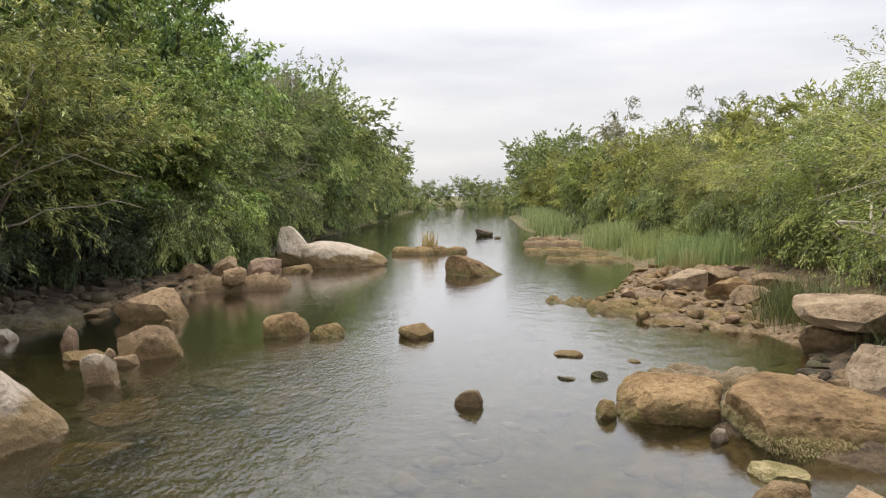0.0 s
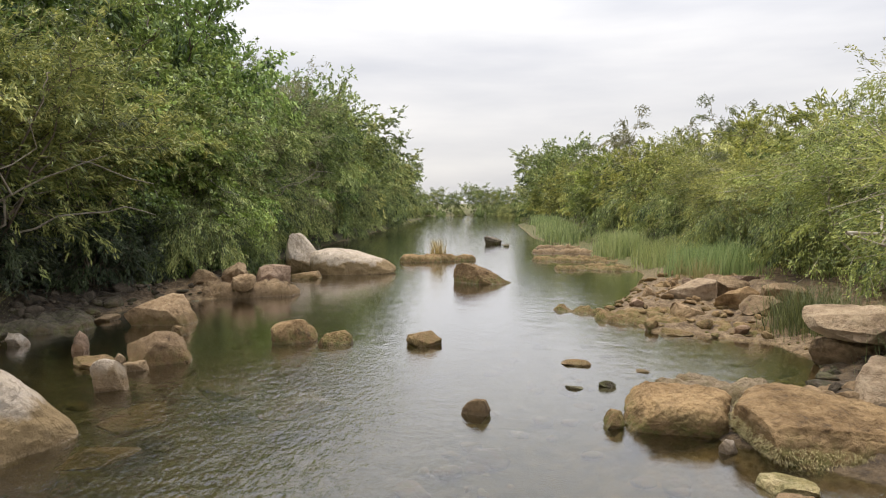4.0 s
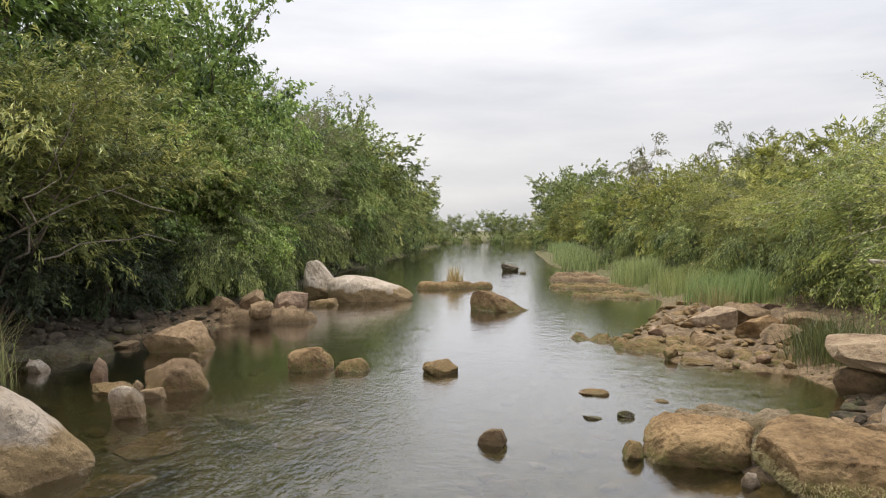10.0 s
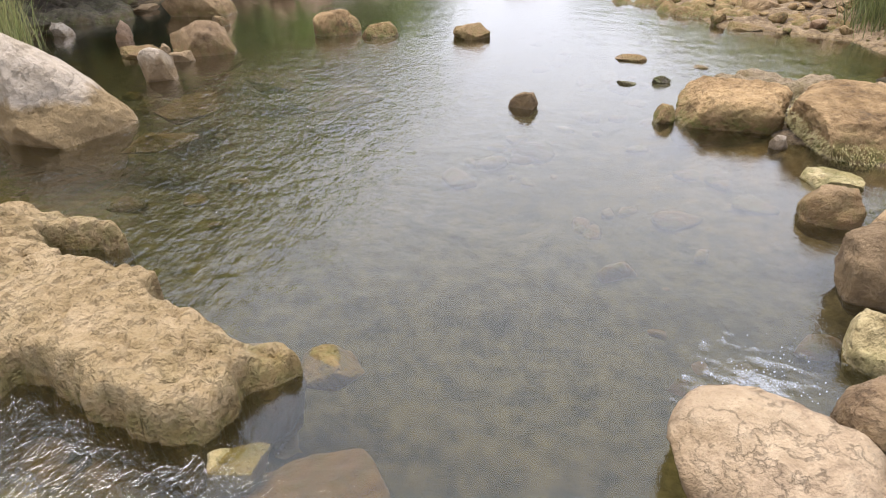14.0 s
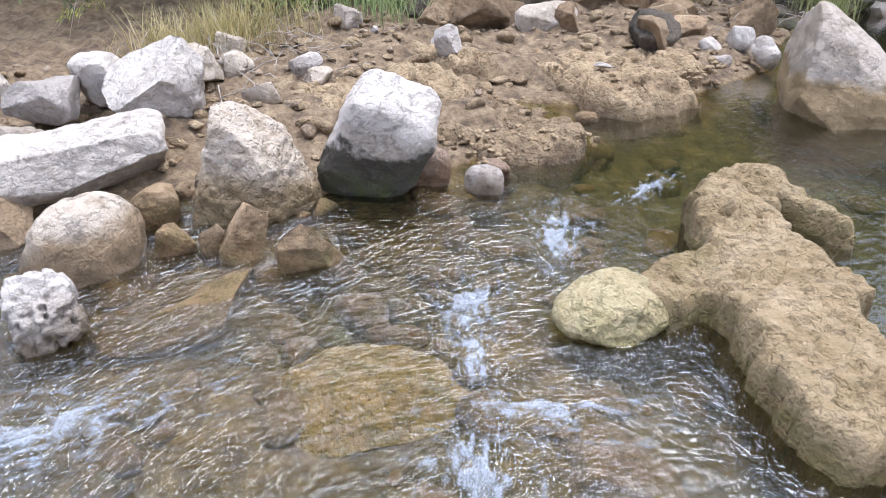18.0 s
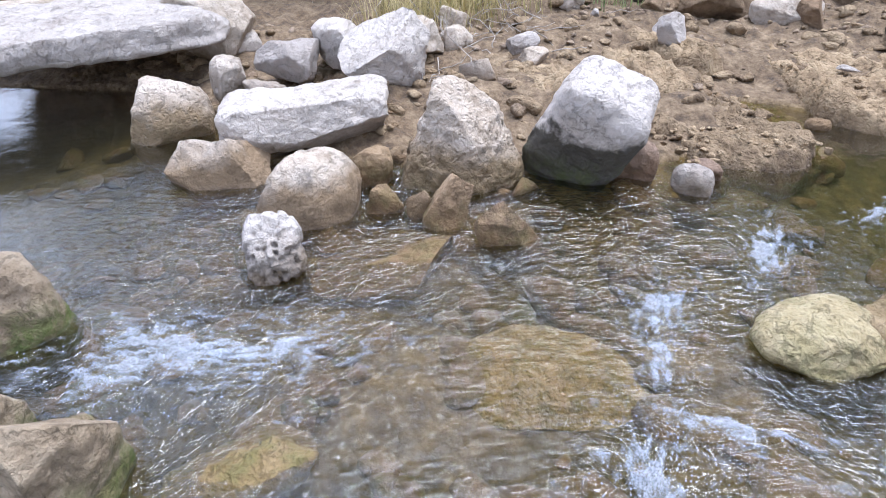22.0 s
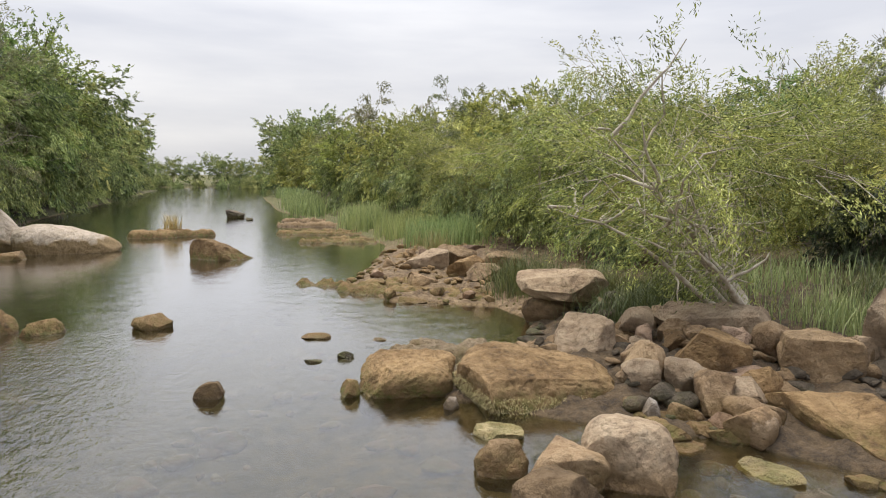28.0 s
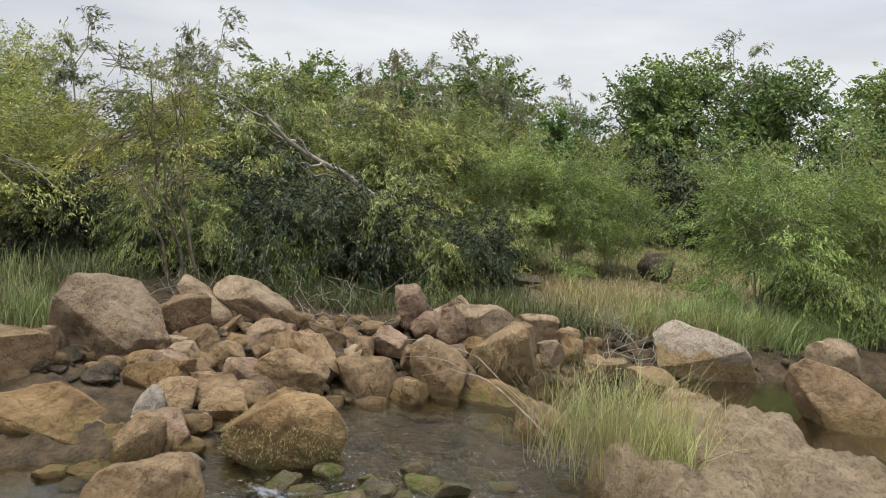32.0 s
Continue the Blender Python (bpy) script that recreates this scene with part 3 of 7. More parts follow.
WZ += fbm(wp * (6.5, 9.0, 1), 2, 45) * 0.006 * np.clip(ruffled * 2, 0, 1)
k = (np.arange(len(wy) - 1)[:, None] * len(wx) + np.arange(len(wx) - 1)).ravel()
water = new("water", mesh_of("water", np.stack([WX.ravel(), WY.ravel(), WZ], -1), np.stack([k, k + 1, k + len(wx) + 1, k + len(wx)], -1), [WATER]))
tagged(water, "clear shallow stream water mirroring a pale overcast sky", "water", kind="structure")


# ---- stones ----
def sphere_mesh(level):
    bm = bmesh.new()
    bmesh.ops.create_icosphere(bm, subdivisions=level, radius=1)
    v = np.array([p.co for p in bm.verts])
    f = np.array([[q.index for q in p.verts] for p in bm.faces])
    bm.free()
    return v, f


BALLS = {lv: sphere_mesh(lv) for lv in (2, 3, 4, 5, 6)}


def stone_shape(seed, w, d, h, cuts=12, lumps=0.08, level=5, sink=0.3, lean=0.0, boxy=0.18, pits=0.0, taper=0.0):
    """A broken, weathered stone, w x d x h above its base; it goes on a little below it. boxy: 0 round, 1 a slab with flat faces."""
    rng = np.random.default_rng(seed)
    v, f = BALLS[level]
    v = v.copy()
    if boxy:
        e = 1 + 2.5 * boxy
        v = v / (np.abs(v) ** (2 * e)).sum(1, keepdims=True) ** (1 / (2 * e))
        v *= 0.9
    v += (vnoise(v * 1.1 + seed * 3.7, seed) * lumps * 1.6)[:, None] * v
    for _ in range(cuts):
        nrm = rng.normal(size=3) * (1, 1, 0.75)
        nrm /= np.linalg.norm(nrm)
        o = rng.uniform(0.42, 0.78) if cuts > 5 else rng.uniform(0.62, 0.86)
        over = np.maximum(v @ nrm - o, 0)
        v -= (over * rng.uniform(0.93, 1.0))[:, None] * nrm
    lo, hi = v.min(0), v.max(0)
    v = (v - (lo + hi) / 2) / ((hi - lo) / 2)
    size = np.array([w / 2, d / 2, h * (1 + sink) / 2])
    v[:, 2] += lean * v[:, 0]
    v[:, 2] = (v[:, 2] - v[:, 2].min()) / (v[:, 2].max() - v[:, 2].min()) * 2 - 1
    out = v * size
    r = np.linalg.norm(v, axis=1, keepdims=True)
    s = min(w, d, h * 1.5)
    out += v / r * (fbm(out / s * 3.0 + seed, 4, seed) * s * 0.035)[:, None]
    out += v / r * (fbm(out * 14.0 + seed, 3, seed + 5) * 0.009)[:, None]
    if pits:
        out -= v / r * (np.clip((vnoise(out * 26.0 + seed, seed + 7) - 0.12) * 4, 0, 1) * pits + np.clip(vnoise(out * 12.0, seed + 9) * 2, 0, 1) * pits * 0.7)[:, None]
    out[:, 2] += h - size[2]
    if taper:
        out[:, 2] = np.where(out[:, 2] > 0, out[:, 2] * np.clip(1 - taper * out[:, 0] / (w / 2), 0.08, 2) / (1 + 0.4 * abs(taper)), out[:, 2])
    return out, f


def stone(name, x, y, zb, w, h, rz, mat, label, seed, dr=0.8, category="boulder", group="", **shape):
    level = shape.pop("level", 5 if w > 0.35 else 4)
    rx, ry = shape.pop("tilt", (0, 0))
    if zb == 0:  # standing in the water: bedded to its widest part
        zb, h = -0.28 * h, 1.28 * h
    v, f = stone_shape(seed, w, w * dr, h, level=level, **shape)
    ob = new(name, mesh_of(name, v, f, [mat]))
    back = 0.12 * w * dr
    ob.matrix_world = pose(x - back * math.sin(radians(rz)), y + back * math.cos(radians(rz)), zb, rx, ry, rz)
    return tagged(ob, label, category, group)


def ledge(name, x, y, rz, lobes, top, mat, label, seed, category="rock ledge", step=0.035, rough=0.05, steep=0.11, tilt=(0.0, 0.0), skirt=-0.45, blend=0.12, holes=0.0, under=0.0):
    """A low rock shelf: the union of rounded lobes (x1, y1, x2, y2, radius) in plan, flat on top with a broken edge."""
    L = np.array([q[:5] for q in lobes], float)
    lo = np.minimum(L[:, :2], L[:, 2:4]).min(0) - L[:, 4].max() - 0.2
    hi = np.maximum(L[:, :2], L[:, 2:4]).max(0) + L[:, 4].max() + 0.2
    ax, ay = np.arange(lo[0], hi[0], step), np.arange(lo[1], hi[1], step)
    X, Y = np.meshgrid(ax, ay)
    p = np.stack([X.ravel(), Y.ravel(), np.zeros(X.size)], -1)
    warp = fbm(p * 3.1 + seed, 4, seed) * 0.08
    d = None
    tops, weight = 0.0, 1e-9
    for x1, y1, x2, y2, r, *own in lobes:
        ex, ey = x2 - x1, y2 - y1
        t = np.clip(((p[:, 0] - x1) * ex + (p[:, 1] - y1) * ey) / max(ex * ex + ey * ey, 1e-6), 0, 1)
        s = np.hypot(p[:, 0] - x1 - t * ex, p[:, 1] - y1 - t * ey) - r
        wt = np.exp(-s / 0.06)
        tops, weight = tops + wt * (own[0] if own else top), weight + wt
        if d is None:
            d = s
        else:
            hh = np.clip(0.5 + 0.5 * (s - d) / blend, 0, 1)
            d = s * (1 - hh) + d * hh - blend * hh * (1 - hh)
    d = d + warp + fbm(p * 12.0 + seed, 3, seed + 21) * 0.028
    rise = 1 / (1 + np.exp(d / steep * 2.2))
    z = skirt + (tops / weight - skirt) * rise
    inner = np.clip(-d / 0.15, 0, 1)
    z += inner * (fbm(p * 3.3 + 5 + seed, 5, seed + 2) * rough * 1.2 + fbm(p * 13.0, 3, seed + 4) * rough * 0.45 + fbm(p * 30.0, 2, seed + 6) * rough * 0.28)
    if holes:
        z -= inner * holes * np.clip(fbm(p * 9.0, 2, seed + 8) - 0.25, 0, 1)
    z += (p[:, 0] * tilt[0] + p[:, 1] * tilt[1]) * np.clip(rise * 1.2, 0, 1)
    if under:
        # the rim stands out over a hollow foot
        gy_, gx_ = np.gradient(d.reshape(X.shape), step)
        pull = np.clip(d, 0, None) * (1 + under)
        p = p - np.stack([gx_.ravel() * pull, gy_.ravel() * pull, 0 * pull], -1)
    keep = (d < steep * 3.0).reshape(X.shape)
    n = len(ax)
    k = (np.arange(len(ay) - 1)[:, None] * n + np.arange(n - 1))
    use = keep[:-1, :-1] & keep[1:, :-1] & keep[:-1, 1:] & keep[1:, 1:]
    k = k[use]
    f = np.stack([k, k + 1, k + n + 1, k + n], -1)
    used, inv = np.unique(f, return_inverse=True)
    v = np.stack([p[:, 0], p[:, 1], z], -1)[used]
    # the crust bulges out over its foot
    v[:, :2] += np.stack([fbm(v * 7.0, 2, seed + 11), fbm(v * 7.0 + 40, 2, seed + 12)], -1) * 0.02
    ob = new(name, mesh_of(name, v, inv.reshape(f.shape), [mat]))
    ob.matrix_world = pose(x, y, 0, 0, 0, rz)
    return tagged(ob, label, category)


# stones standing in the open water
G_RUN = "stones in the open water"
stone("stone", 0.27, 7.18, 0, 0.33, 0.19, -2, BROWN, "small dark wedge-shaped stone standing in the water", 11, 0.8, "stone", G_RUN, cuts=11, lean=0.5)
stone("stone", -0.45, 10.83, 0, 0.60, 0.21, 2, TAN, "low rounded tan stone in the middle of the stream", 12, 0.8, "stone", G_RUN)
stone("boulder", -2.65, 11.08, 0, 0.78, 0.36, 13, OCHRE, "ochre knobbly boulder half under water", 13, 0.8, "boulder", G_RUN)
stone("stone", -1.95, 10.99, 0, 0.62, 0.20, 10, OCHRE, "low ochre stone beside a larger one in the water", 14, 0.8, "stone", G_RUN)
stone("boulder", 0.97, 19.50, 0, 1.82, 0.52, -3, OCHRE, "long brown boulder, high at one end, in midstream", 15, 0.6, "boulder", G_RUN, taper=0.55, level=6, cuts=4, boxy=0.1)
stone("boulder", -3.31, 22.29, 0, 2.9, 0.92, 8, BANDED, "long pale humped boulder with a brown waterline", 16, 0.6, "boulder", G_RUN, taper=0.4, level=6, cuts=4, boxy=0.05)
stone("boulder", -5.05, 23.1, 0, 1.5, 1.5, 12, BANDED, "tall pale leaning boulder at the bank", 17, 0.8, "boulder", G_RUN, taper=0.6, level=6, cuts=6, lumps=0.15)
stone("stone", -4.50, 20.52, 0, 0.95, 0.22, 12, TAN, "flat tan stone at the foot of pale boulders", 18, 0.6, "stone", G_RUN, boxy=0.4)
stone("boulder", 2.42, 38.65, 0, 1.02, 0.44, -4, DARK, "small dark rock far out in the stream", 19, 0.8, "boulder", G_RUN)
stone("stone", 2.95, 36.2, 0, 0.4, 0.12, -4, DARK, "small dark stone just above the water", 119, 0.8, "stone", G_RUN)
stone("stone", 1.79, 9.48, -0.02, 0.44, 0.08, -11, TAN, "flat stone just breaking the water surface", 20, 0.7, "stone", G_RUN, boxy=0.3)
stone("stone", 1.54, 8.23, -0.02, 0.25, 0.055, -11, DARK, "flat stone just breaking the water surface", 21, 0.7, "stone", G_RUN, boxy=0.3)
stone("stone", 1.98, 8.32, -0.01, 0.22, 0.09, -13, DARK, "flat stone just breaking the water surface", 22, 0.7, "stone", G_RUN, boxy=0.3)
stone("stone", 2.61, 9.08, -0.03, 0.26, 0.05, -13, TAN, "flat stone just breaking the water surface", 23, 0.7, "stone", G_RUN, boxy=0.3)
ledge("rock_ledge", -1.00, 26.68, 0, [(-0.7, 0, 0.3, 0.1, 0.4), (0.6, 0.4, 1.8, 0.6, 0.3)], 0.26, OCHRE, "low brown ledge with dry grass in midstream", 24, step=0.07)

# left bank: the big boulder and the stones in the shallows behind it
stone("boulder", -4.26, 6.03, 0, 1.34, 0.95, 35, BANDED, "large pale pointed boulder with an ochre waterline band", 36, 0.85, level=6, cuts=6, taper=0.35, boxy=0.0, lumps=0.16)
G_LS = "stones in the wooded shallows"
stone("stone", -4.23, 8.08, 0, 0.46, 0.42, 27, PALE, "pale angular stone tilted in the shallows", 32, 0.7, "stone", G_LS, cuts=10, lean=-0.3)
stone("boulder", -4.29, 9.67, 0, 0.98, 0.45, 24, TAN, "rounded tan boulder in the shallows", 33, 0.85, "boulder", G_LS)
stone("boulder", -5.65, 12.75, 0, 1.3, 0.55, 24, TAN, "flat-topped tan boulder under the overhanging bushes", 34, 0.8, "boulder", G_LS, boxy=0.4, level=6)
stone("stone", -5.89, 10.33, 0, 0.26, 0.33, 29, PINK, "small upright reddish stone in dark water", 35, 0.8, "stone", G_LS)
stone("stone", -5.07, 9.29, -0.02, 0.6, 0.15, 29, TAN, "flat tan stone lying in the shallows", 36, 0.7, "stone", G_LS, boxy=0.3)
stone("stone", -4.74, 9.24, 0, 0.24, 0.20, 10, PALE, "small pale stone leaning on a boulder", 37, 0.8, "stone", G_LS)
stone("stone", -4.39, 9.07, 0, 0.36, 0.13, 30, PALE, "small pale stone leaning on a boulder", 38, 0.7, "stone", G_LS)
stone("stone", -4.80, 11.60, 0, 0.32, 0.18, 30, TAN, "small tan stone in the shallows", 39, 0.8, "stone", G_LS)
stone("stone", -7.12, 10.70, 0, 0.36, 0.2, 30, WHITE, "small white stone at the water's edge", 40, 0.8, "stone", G_LS)
stone("stone", -6.85, 13.05, 0, 0.5, 0.12, 30, PALE, "flat pale stone in dark water under bushes", 41, 0.6, "stone", G_LS)
stone("stone", -3.57, 7.38, -0.2, 0.9, 0.17, 60, TAN, "flat stone lying under the water", 42, 0.7, "stone", G_LS)
stone("stone", -3.02, 8.78, -0.28, 0.8, 0.2, 20, OCHRE, "flat stone lying under the water", 43, 0.7, "stone", G_LS)
stone("stone", -1.9, 8.1, -0.30, 1.0, 0.2, 20, OCHRE, "flat stone lying under the water", 44, 0.6, "stone", G_LS)
stone("stone", -3.47, 6.28, -0.24, 0.8, 0.18, 20, TAN, "flat stone lying under the water", 45, 0.6, "stone", G_LS)
G_LB = "stones on the wooded bank"
stone("stone", -8.1, 4.1, 0.42, 0.75, 0.42, 62, BROWN, "brown blocky stone on the bank", 241, 0.8, "stone", G_LB, boxy=0.4)
stone("stone", -8.7, 4.8, 0.5, 0.8, 0.45, 60, BROWN, "brown blocky stone on the bank", 242, 0.8, "stone", G_LB, boxy=0.4)
stone("stone", -7.06, 3.15, 0.36, 0.34, 0.34, 66, WHITE, "whitish stone among bank rubble", 243, 0.9, "stone", G_LB)
stone("stone", -5.36, 3.82, -0.02, 0.22, 0.10, 60, BUFF, "small pale pebble in the inlet", 244, 0.8, "pebble", G_LB, cuts=3)
stone("stone", -6.80, 7.51, 0.22, 0.64, 0.46, 42, BROWN, "grey-brown angular stone on the bank", 46, 0.8, "stone", G_LB)
stone("stone", -5.81, 6.68, 0.08, 0.34, 0.30, 41, WHITE, "whitish stone among bank rubble", 47, 0.8, "stone", G_LB)
stone("stone", -6.31, 6.31, 0.08, 0.30, 0.25, 45, WHITE, "whitish stone among bank rubble", 48, 0.8, "stone", G_LB)
stone("stone", -5.99, 6.16, 0.0, 0.28, 0.2, 44, WHITE, "whitish stone among bank rubble", 49, 0.8, "stone", G_LB)
stone("stone", -6.26, 6.73, 0.13, 0.34, 0.30, 43, WHITE, "whitish stone among bank rubble", 50, 0.8, "stone", G_LB)
stone("stone", -6.88, 6.25, 0.15, 0.66, 0.34, 47, BROWN, "brown blocky stone on the bank", 51, 0.8, "stone", G_LB, boxy=0.4)
stone("stone", -7.48, 6.75, 0.2, 0.7, 0.35, 47, BROWN, "brown blocky stone on the bank", 52, 0.8, "stone", G_LB, boxy=0.4)
stone("stone", -5.99, 5.81, 0.0, 0.14, 0.11, 45, WHITE, "small white pebble at the water's edge", 53, 0.8, "pebble", G_LB)
stone("stone", -8.38, 3.69, 0.3, 0.7, 0.46, 65, BROWN, "brown blocky stone on the bank", 54, 0.8, "stone", G_LB, boxy=0.4)
stone("stone", -7.69, 4.84, 0.3, 0.82, 0.34, 57, PALE, "pale flat stone on the bank", 55, 0.6, "stone", G_LB, boxy=0.5)
stone("stone", -7.66, 3.36, 0.2, 0.34, 0.32, 65, WHITE, "whitish stone among bank rubble", 56, 0.9, "stone", G_LB)
stone("stone", -8.35, 5.79, 0.35, 0.9, 0.4, 57, BROWN, "brown blocky stone on the bank", 57, 0.6, "stone", G_LB, boxy=0.5)
ledge("rock_ledge", 0, 0, 0, [(-5.6, 2.45, -5.0, 3.2, 0.33, 0.13), (-5.0, 2.65, -4.8, 3.1, 0.30, 0.12), (-5.9, 2.5, -5.5, 2.9, 0.3, 0.18)], 0.13, CRUMB, "low crumbly tan rock shelf at the water's edge", 58, rough=0.05, steep=0.06, step=0.025, holes=0.16, under=0.8)
ledge("rock_ledge", 0, 0, 0, [(-7.6, 4.5, -5.55, 4.35, 0.42, 0.24), (-7.8, 5.5, -5.4, 4.75, 0.38, 0.26), (-7.3, 5.9, -6.0, 5.3, 0.42, 0.28)], 0.25, CRUMB, "broad crumbly tan rock shelf at the water's edge", 59, rough=0.055, steep=0.06, step=0.03, holes=0.18, under=0.8)
ledge("rock_ledge", 0, 0, 0, [(-6.9, 2.6, -6.2, 2.7, 0.4, 0.33), (-7.4, 3.2, -6.9, 3.3, 0.35, 0.38), (-6.6, 1.6, -6.1, 1.9, 0.4, 0.34)], 0.34, CRUMB, "weathered pale shelf of broken rock on the bank", 158, rough=0.06, steep=0.08, step=0.035, holes=0.18, under=0.5)
ledge("rock_ledge", -5.04, 16.57, 16, [(-1.2, 0.3, 0.7, 0.2, 0.5), (-0.4, 1.2, 0.6, 1.0, 0.5)], 0.25, BROWN, "broken brown rock shelf under the bushes", 60, step=0.06, rough=0.12)
stone("stone", -4.74, 17.57, 0.2, 0.9, 0.5, 15, PINK, "rounded pinkish stone on a bank ledge", 61, 0.8, "stone", G_LB)
stone("stone", -5.64, 17.17, 0.3, 0.7, 0.5, 15, TAN, "tan stone on a bank ledge", 62, 0.8, "stone", G_LB)
stone("stone", -5.14, 16.27, 0.25, 0.6, 0.35, 15, TAN, "tan stone on a bank ledge", 63, 0.8, "stone", G_LB)
stone("stone", -6.34, 16.77, 0.2, 0.9, 0.45, 15, BROWN, "brown stone under the bushes", 64, 0.8, "stone", G_LB)
# dark wet stone, also standing in for the shade of the overhang
ledge("rock_ledge", -8.0, 11.6, 30, [(-1.0, 0.1, 1.0, 0.2, 0.5), (-0.6, 0.9, 1.0, 0.9, 0.5)], 0.16, DARK, "brown layered rock shelf darkened for the shade below the bushes", 65, step=0.05, rough=0.07, steep=0.08, under=0.6)

# left bank: the white boulders by the rapid
G_WB = "white boulders by the rapid"
stone("boulder", -4.95, 1.36, 0.08, 0.74, 0.92, 70, DARKFOOT, "smooth white block leaning over a foot darkened for wet and shade", 71, 0.80, "boulder", G_WB, boxy=0.45, cuts=5, level=6, tilt=(27, 24))
stone("boulder", -4.97, 0.50, 0, 1.0, 0.80, 82, FURROWED, "big rounded boulder, white on top, brown and furrowed below", 72, 0.85, "boulder", G_WB, level=6, lumps=0.16, cuts=5, boxy=0.0, pits=0.014)
stone("slab", -5.76, -0.69, 0.16, 1.46, 0.36, 94, WHITE, "long white slab of stone resting on other boulders", 73, 0.55, "slab", G_WB, boxy=0.75, cuts=3, level=6)
stone("boulder", -6.40, -1.98, 0, 0.80, 0.56, 105, FURROWED, "rounded pale boulder with a stained foot", 74, 0.85, "boulder", G_WB, cuts=4, boxy=0.0)
stone("boulder", -5.27, -1.38, 0, 0.84, 0.36, 102, PALE, "flat grey-white boulder under the slab's end", 75, 0.7, "boulder", G_WB, lean=-0.2)
stone("boulder", -4.57, -0.65, 0, 0.78, 0.48, 95, PALE, "rounded whitish boulder at the water's edge", 76, 0.8, "boulder", G_WB, cuts=5, boxy=0.0)
stone("boulder", -3.82, -0.84, 0, 0.39, 0.40, 99, WHITE, "upright white stone full of worn holes", 77, 0.85, "boulder", G_WB, boxy=0.1, lumps=0.1, cuts=3, level=6, pits=0.032)
stone("stone", -4.27, 0.29, 0, 0.36, 0.36, 82, TAN, "pointed brown-grey stone at the water's edge", 78, 0.8, "stone", G_WB, cuts=10, lean=0.4)
stone("stone", -3.98, 0.67, 0, 0.46, 0.26, 76, TAN, "wedge-shaped tan stone at the water's edge", 79, 0.7, "stone", G_WB, cuts=10, lean=-0.4)
stone("stone", -5.06, -0.27, 0, 0.48, 0.27, 90, TAN, "tan stone between larger boulders", 80, 0.8, "stone", G_WB)
stone("stone", -4.56, -0.13, 0, 0.3, 0.18, 88, TAN, "tan stone between larger boulders", 81, 0.8, "stone", G_WB)
stone("stone", -4.41, 0.10, 0, 0.2, 0.2, 60, BROWN, "small brown stone between larger ones", 82, 0.8, "stone", G_WB)
stone("stone", -4.80, 1.83, 0, 0.42, 0.33, 66, PINK, "brown-pink wedge of stone beside a white block", 83, 0.8, "stone", G_WB, cuts=9)
stone("stone", -4.41, 2.16, 0, 0.31, 0.19, 60, WHITE, "small smooth white stone at the water's edge", 84, 0.75, "stone", G_WB, cuts=3)
stone("stone", -4.62, 2.35, 0, 0.28, 0.14, 40, PINK, "small pinkish stone behind a white one", 85, 0.75, "stone", G_WB, cuts=3)
stone("slab", -7.66, -3.10, 0.52, 3.2, 0.36, 108, WHITE, "large white rock slab overhanging a dark hollow", 86, 0.62, "slab", "", boxy=0.8, cuts=3, level=6, sink=0.05)
stone("boulder", -8.96, -3.85, 0.2, 1.6, 0.7, 108, PALE, "pale boulder carrying the overhanging slab", 87, 0.8, "boulder", "")
# added rock: keeps the bright sky out of the water below the slab
stone("boulder", -9.5, -3.0, 0.0, 1.9, 0.85, 108, BROWN, "added brown rock that blocks the sky's reflection under the slab", 95, 0.7, "boulder", "")
stone("boulder", -8.16, -1.75, 0.3, 1.0, 0.7, 108, PALE, "pale boulder carrying the overhanging slab", 88, 0.8, "boulder", "")
stone("boulder", -6.64, 0.04, 0.28, 0.9, 0.66, 87, WHITE, "rough pitted white boulder on the bank", 89, 0.8, "boulder", G_WB, cuts=11, lumps=0.2, level=6)
stone("boulder", -6.93, -0.88, 0.28, 0.7, 0.36, 95, WHITE, "broken white rock on the bank", 90, 0.8, "boulder", G_WB, cuts=11)
stone("stone", -6.48, -1.08, 0.15, 0.5, 0.3, 60, PALE, "broken pale rock on the bank", 91, 0.8, "stone", G_WB, cuts=11)
stone("stone", -7.28, -0.43, 0.4, 0.6, 0.36, 20, WHITE, "broken white rock on the bank", 92, 0.8, "stone", G_WB, cuts=11)
stone("stone", -7.44, 0.49, 0.4, 0.5, 0.3, 20, PALE, "broken pale rock on the bank", 93, 0.8, "stone", G_WB, cuts=11)
stone("stone", -6.75, -1.49, 0.2, 0.4, 0.4, 20, PALE, "broken pale rock on the bank", 94, 0.8, "stone", G_WB, cuts=11)

# left foreground and the crusted rock in the rapid
stone("boulder", -3.45, -2.39, 0, 0.86, 0.48, 123, MOSSY, "mossy tan boulder in the rapid", 101, 0.8, level=6)
stone("boulder", -2.30, -2.05, 0, 0.76, 0.80, 131, MOSSY, "pale upright boulder close by in the rapid", 102, 0.8, level=6)
stone("boulder", -2.22, -1.63, 0, 0.66, 0.62, 124, MOSSY, "rough tan broken rock beside a pale boulder", 103, 0.9, level=6, cuts=11, lumps=0.2)
stone("stone", -3.85, -0.18, -0.15, 0.95, 0.17, 89, TAN, "flat reddish stone just under the water", 104, 0.7, "stone", boxy=0.4)
stone("stone", -2.71, 0.57, -0.26, 1.1, 0.24, 71, AMBER, "yellowish boulder under the water of the rapid", 105, 0.7, "stone")
stone("stone", -2.30, -0.92, -0.12, 0.7, 0.15, 110, CRUST, "tan crusted stone just under the water", 106, 0.6, "stone")
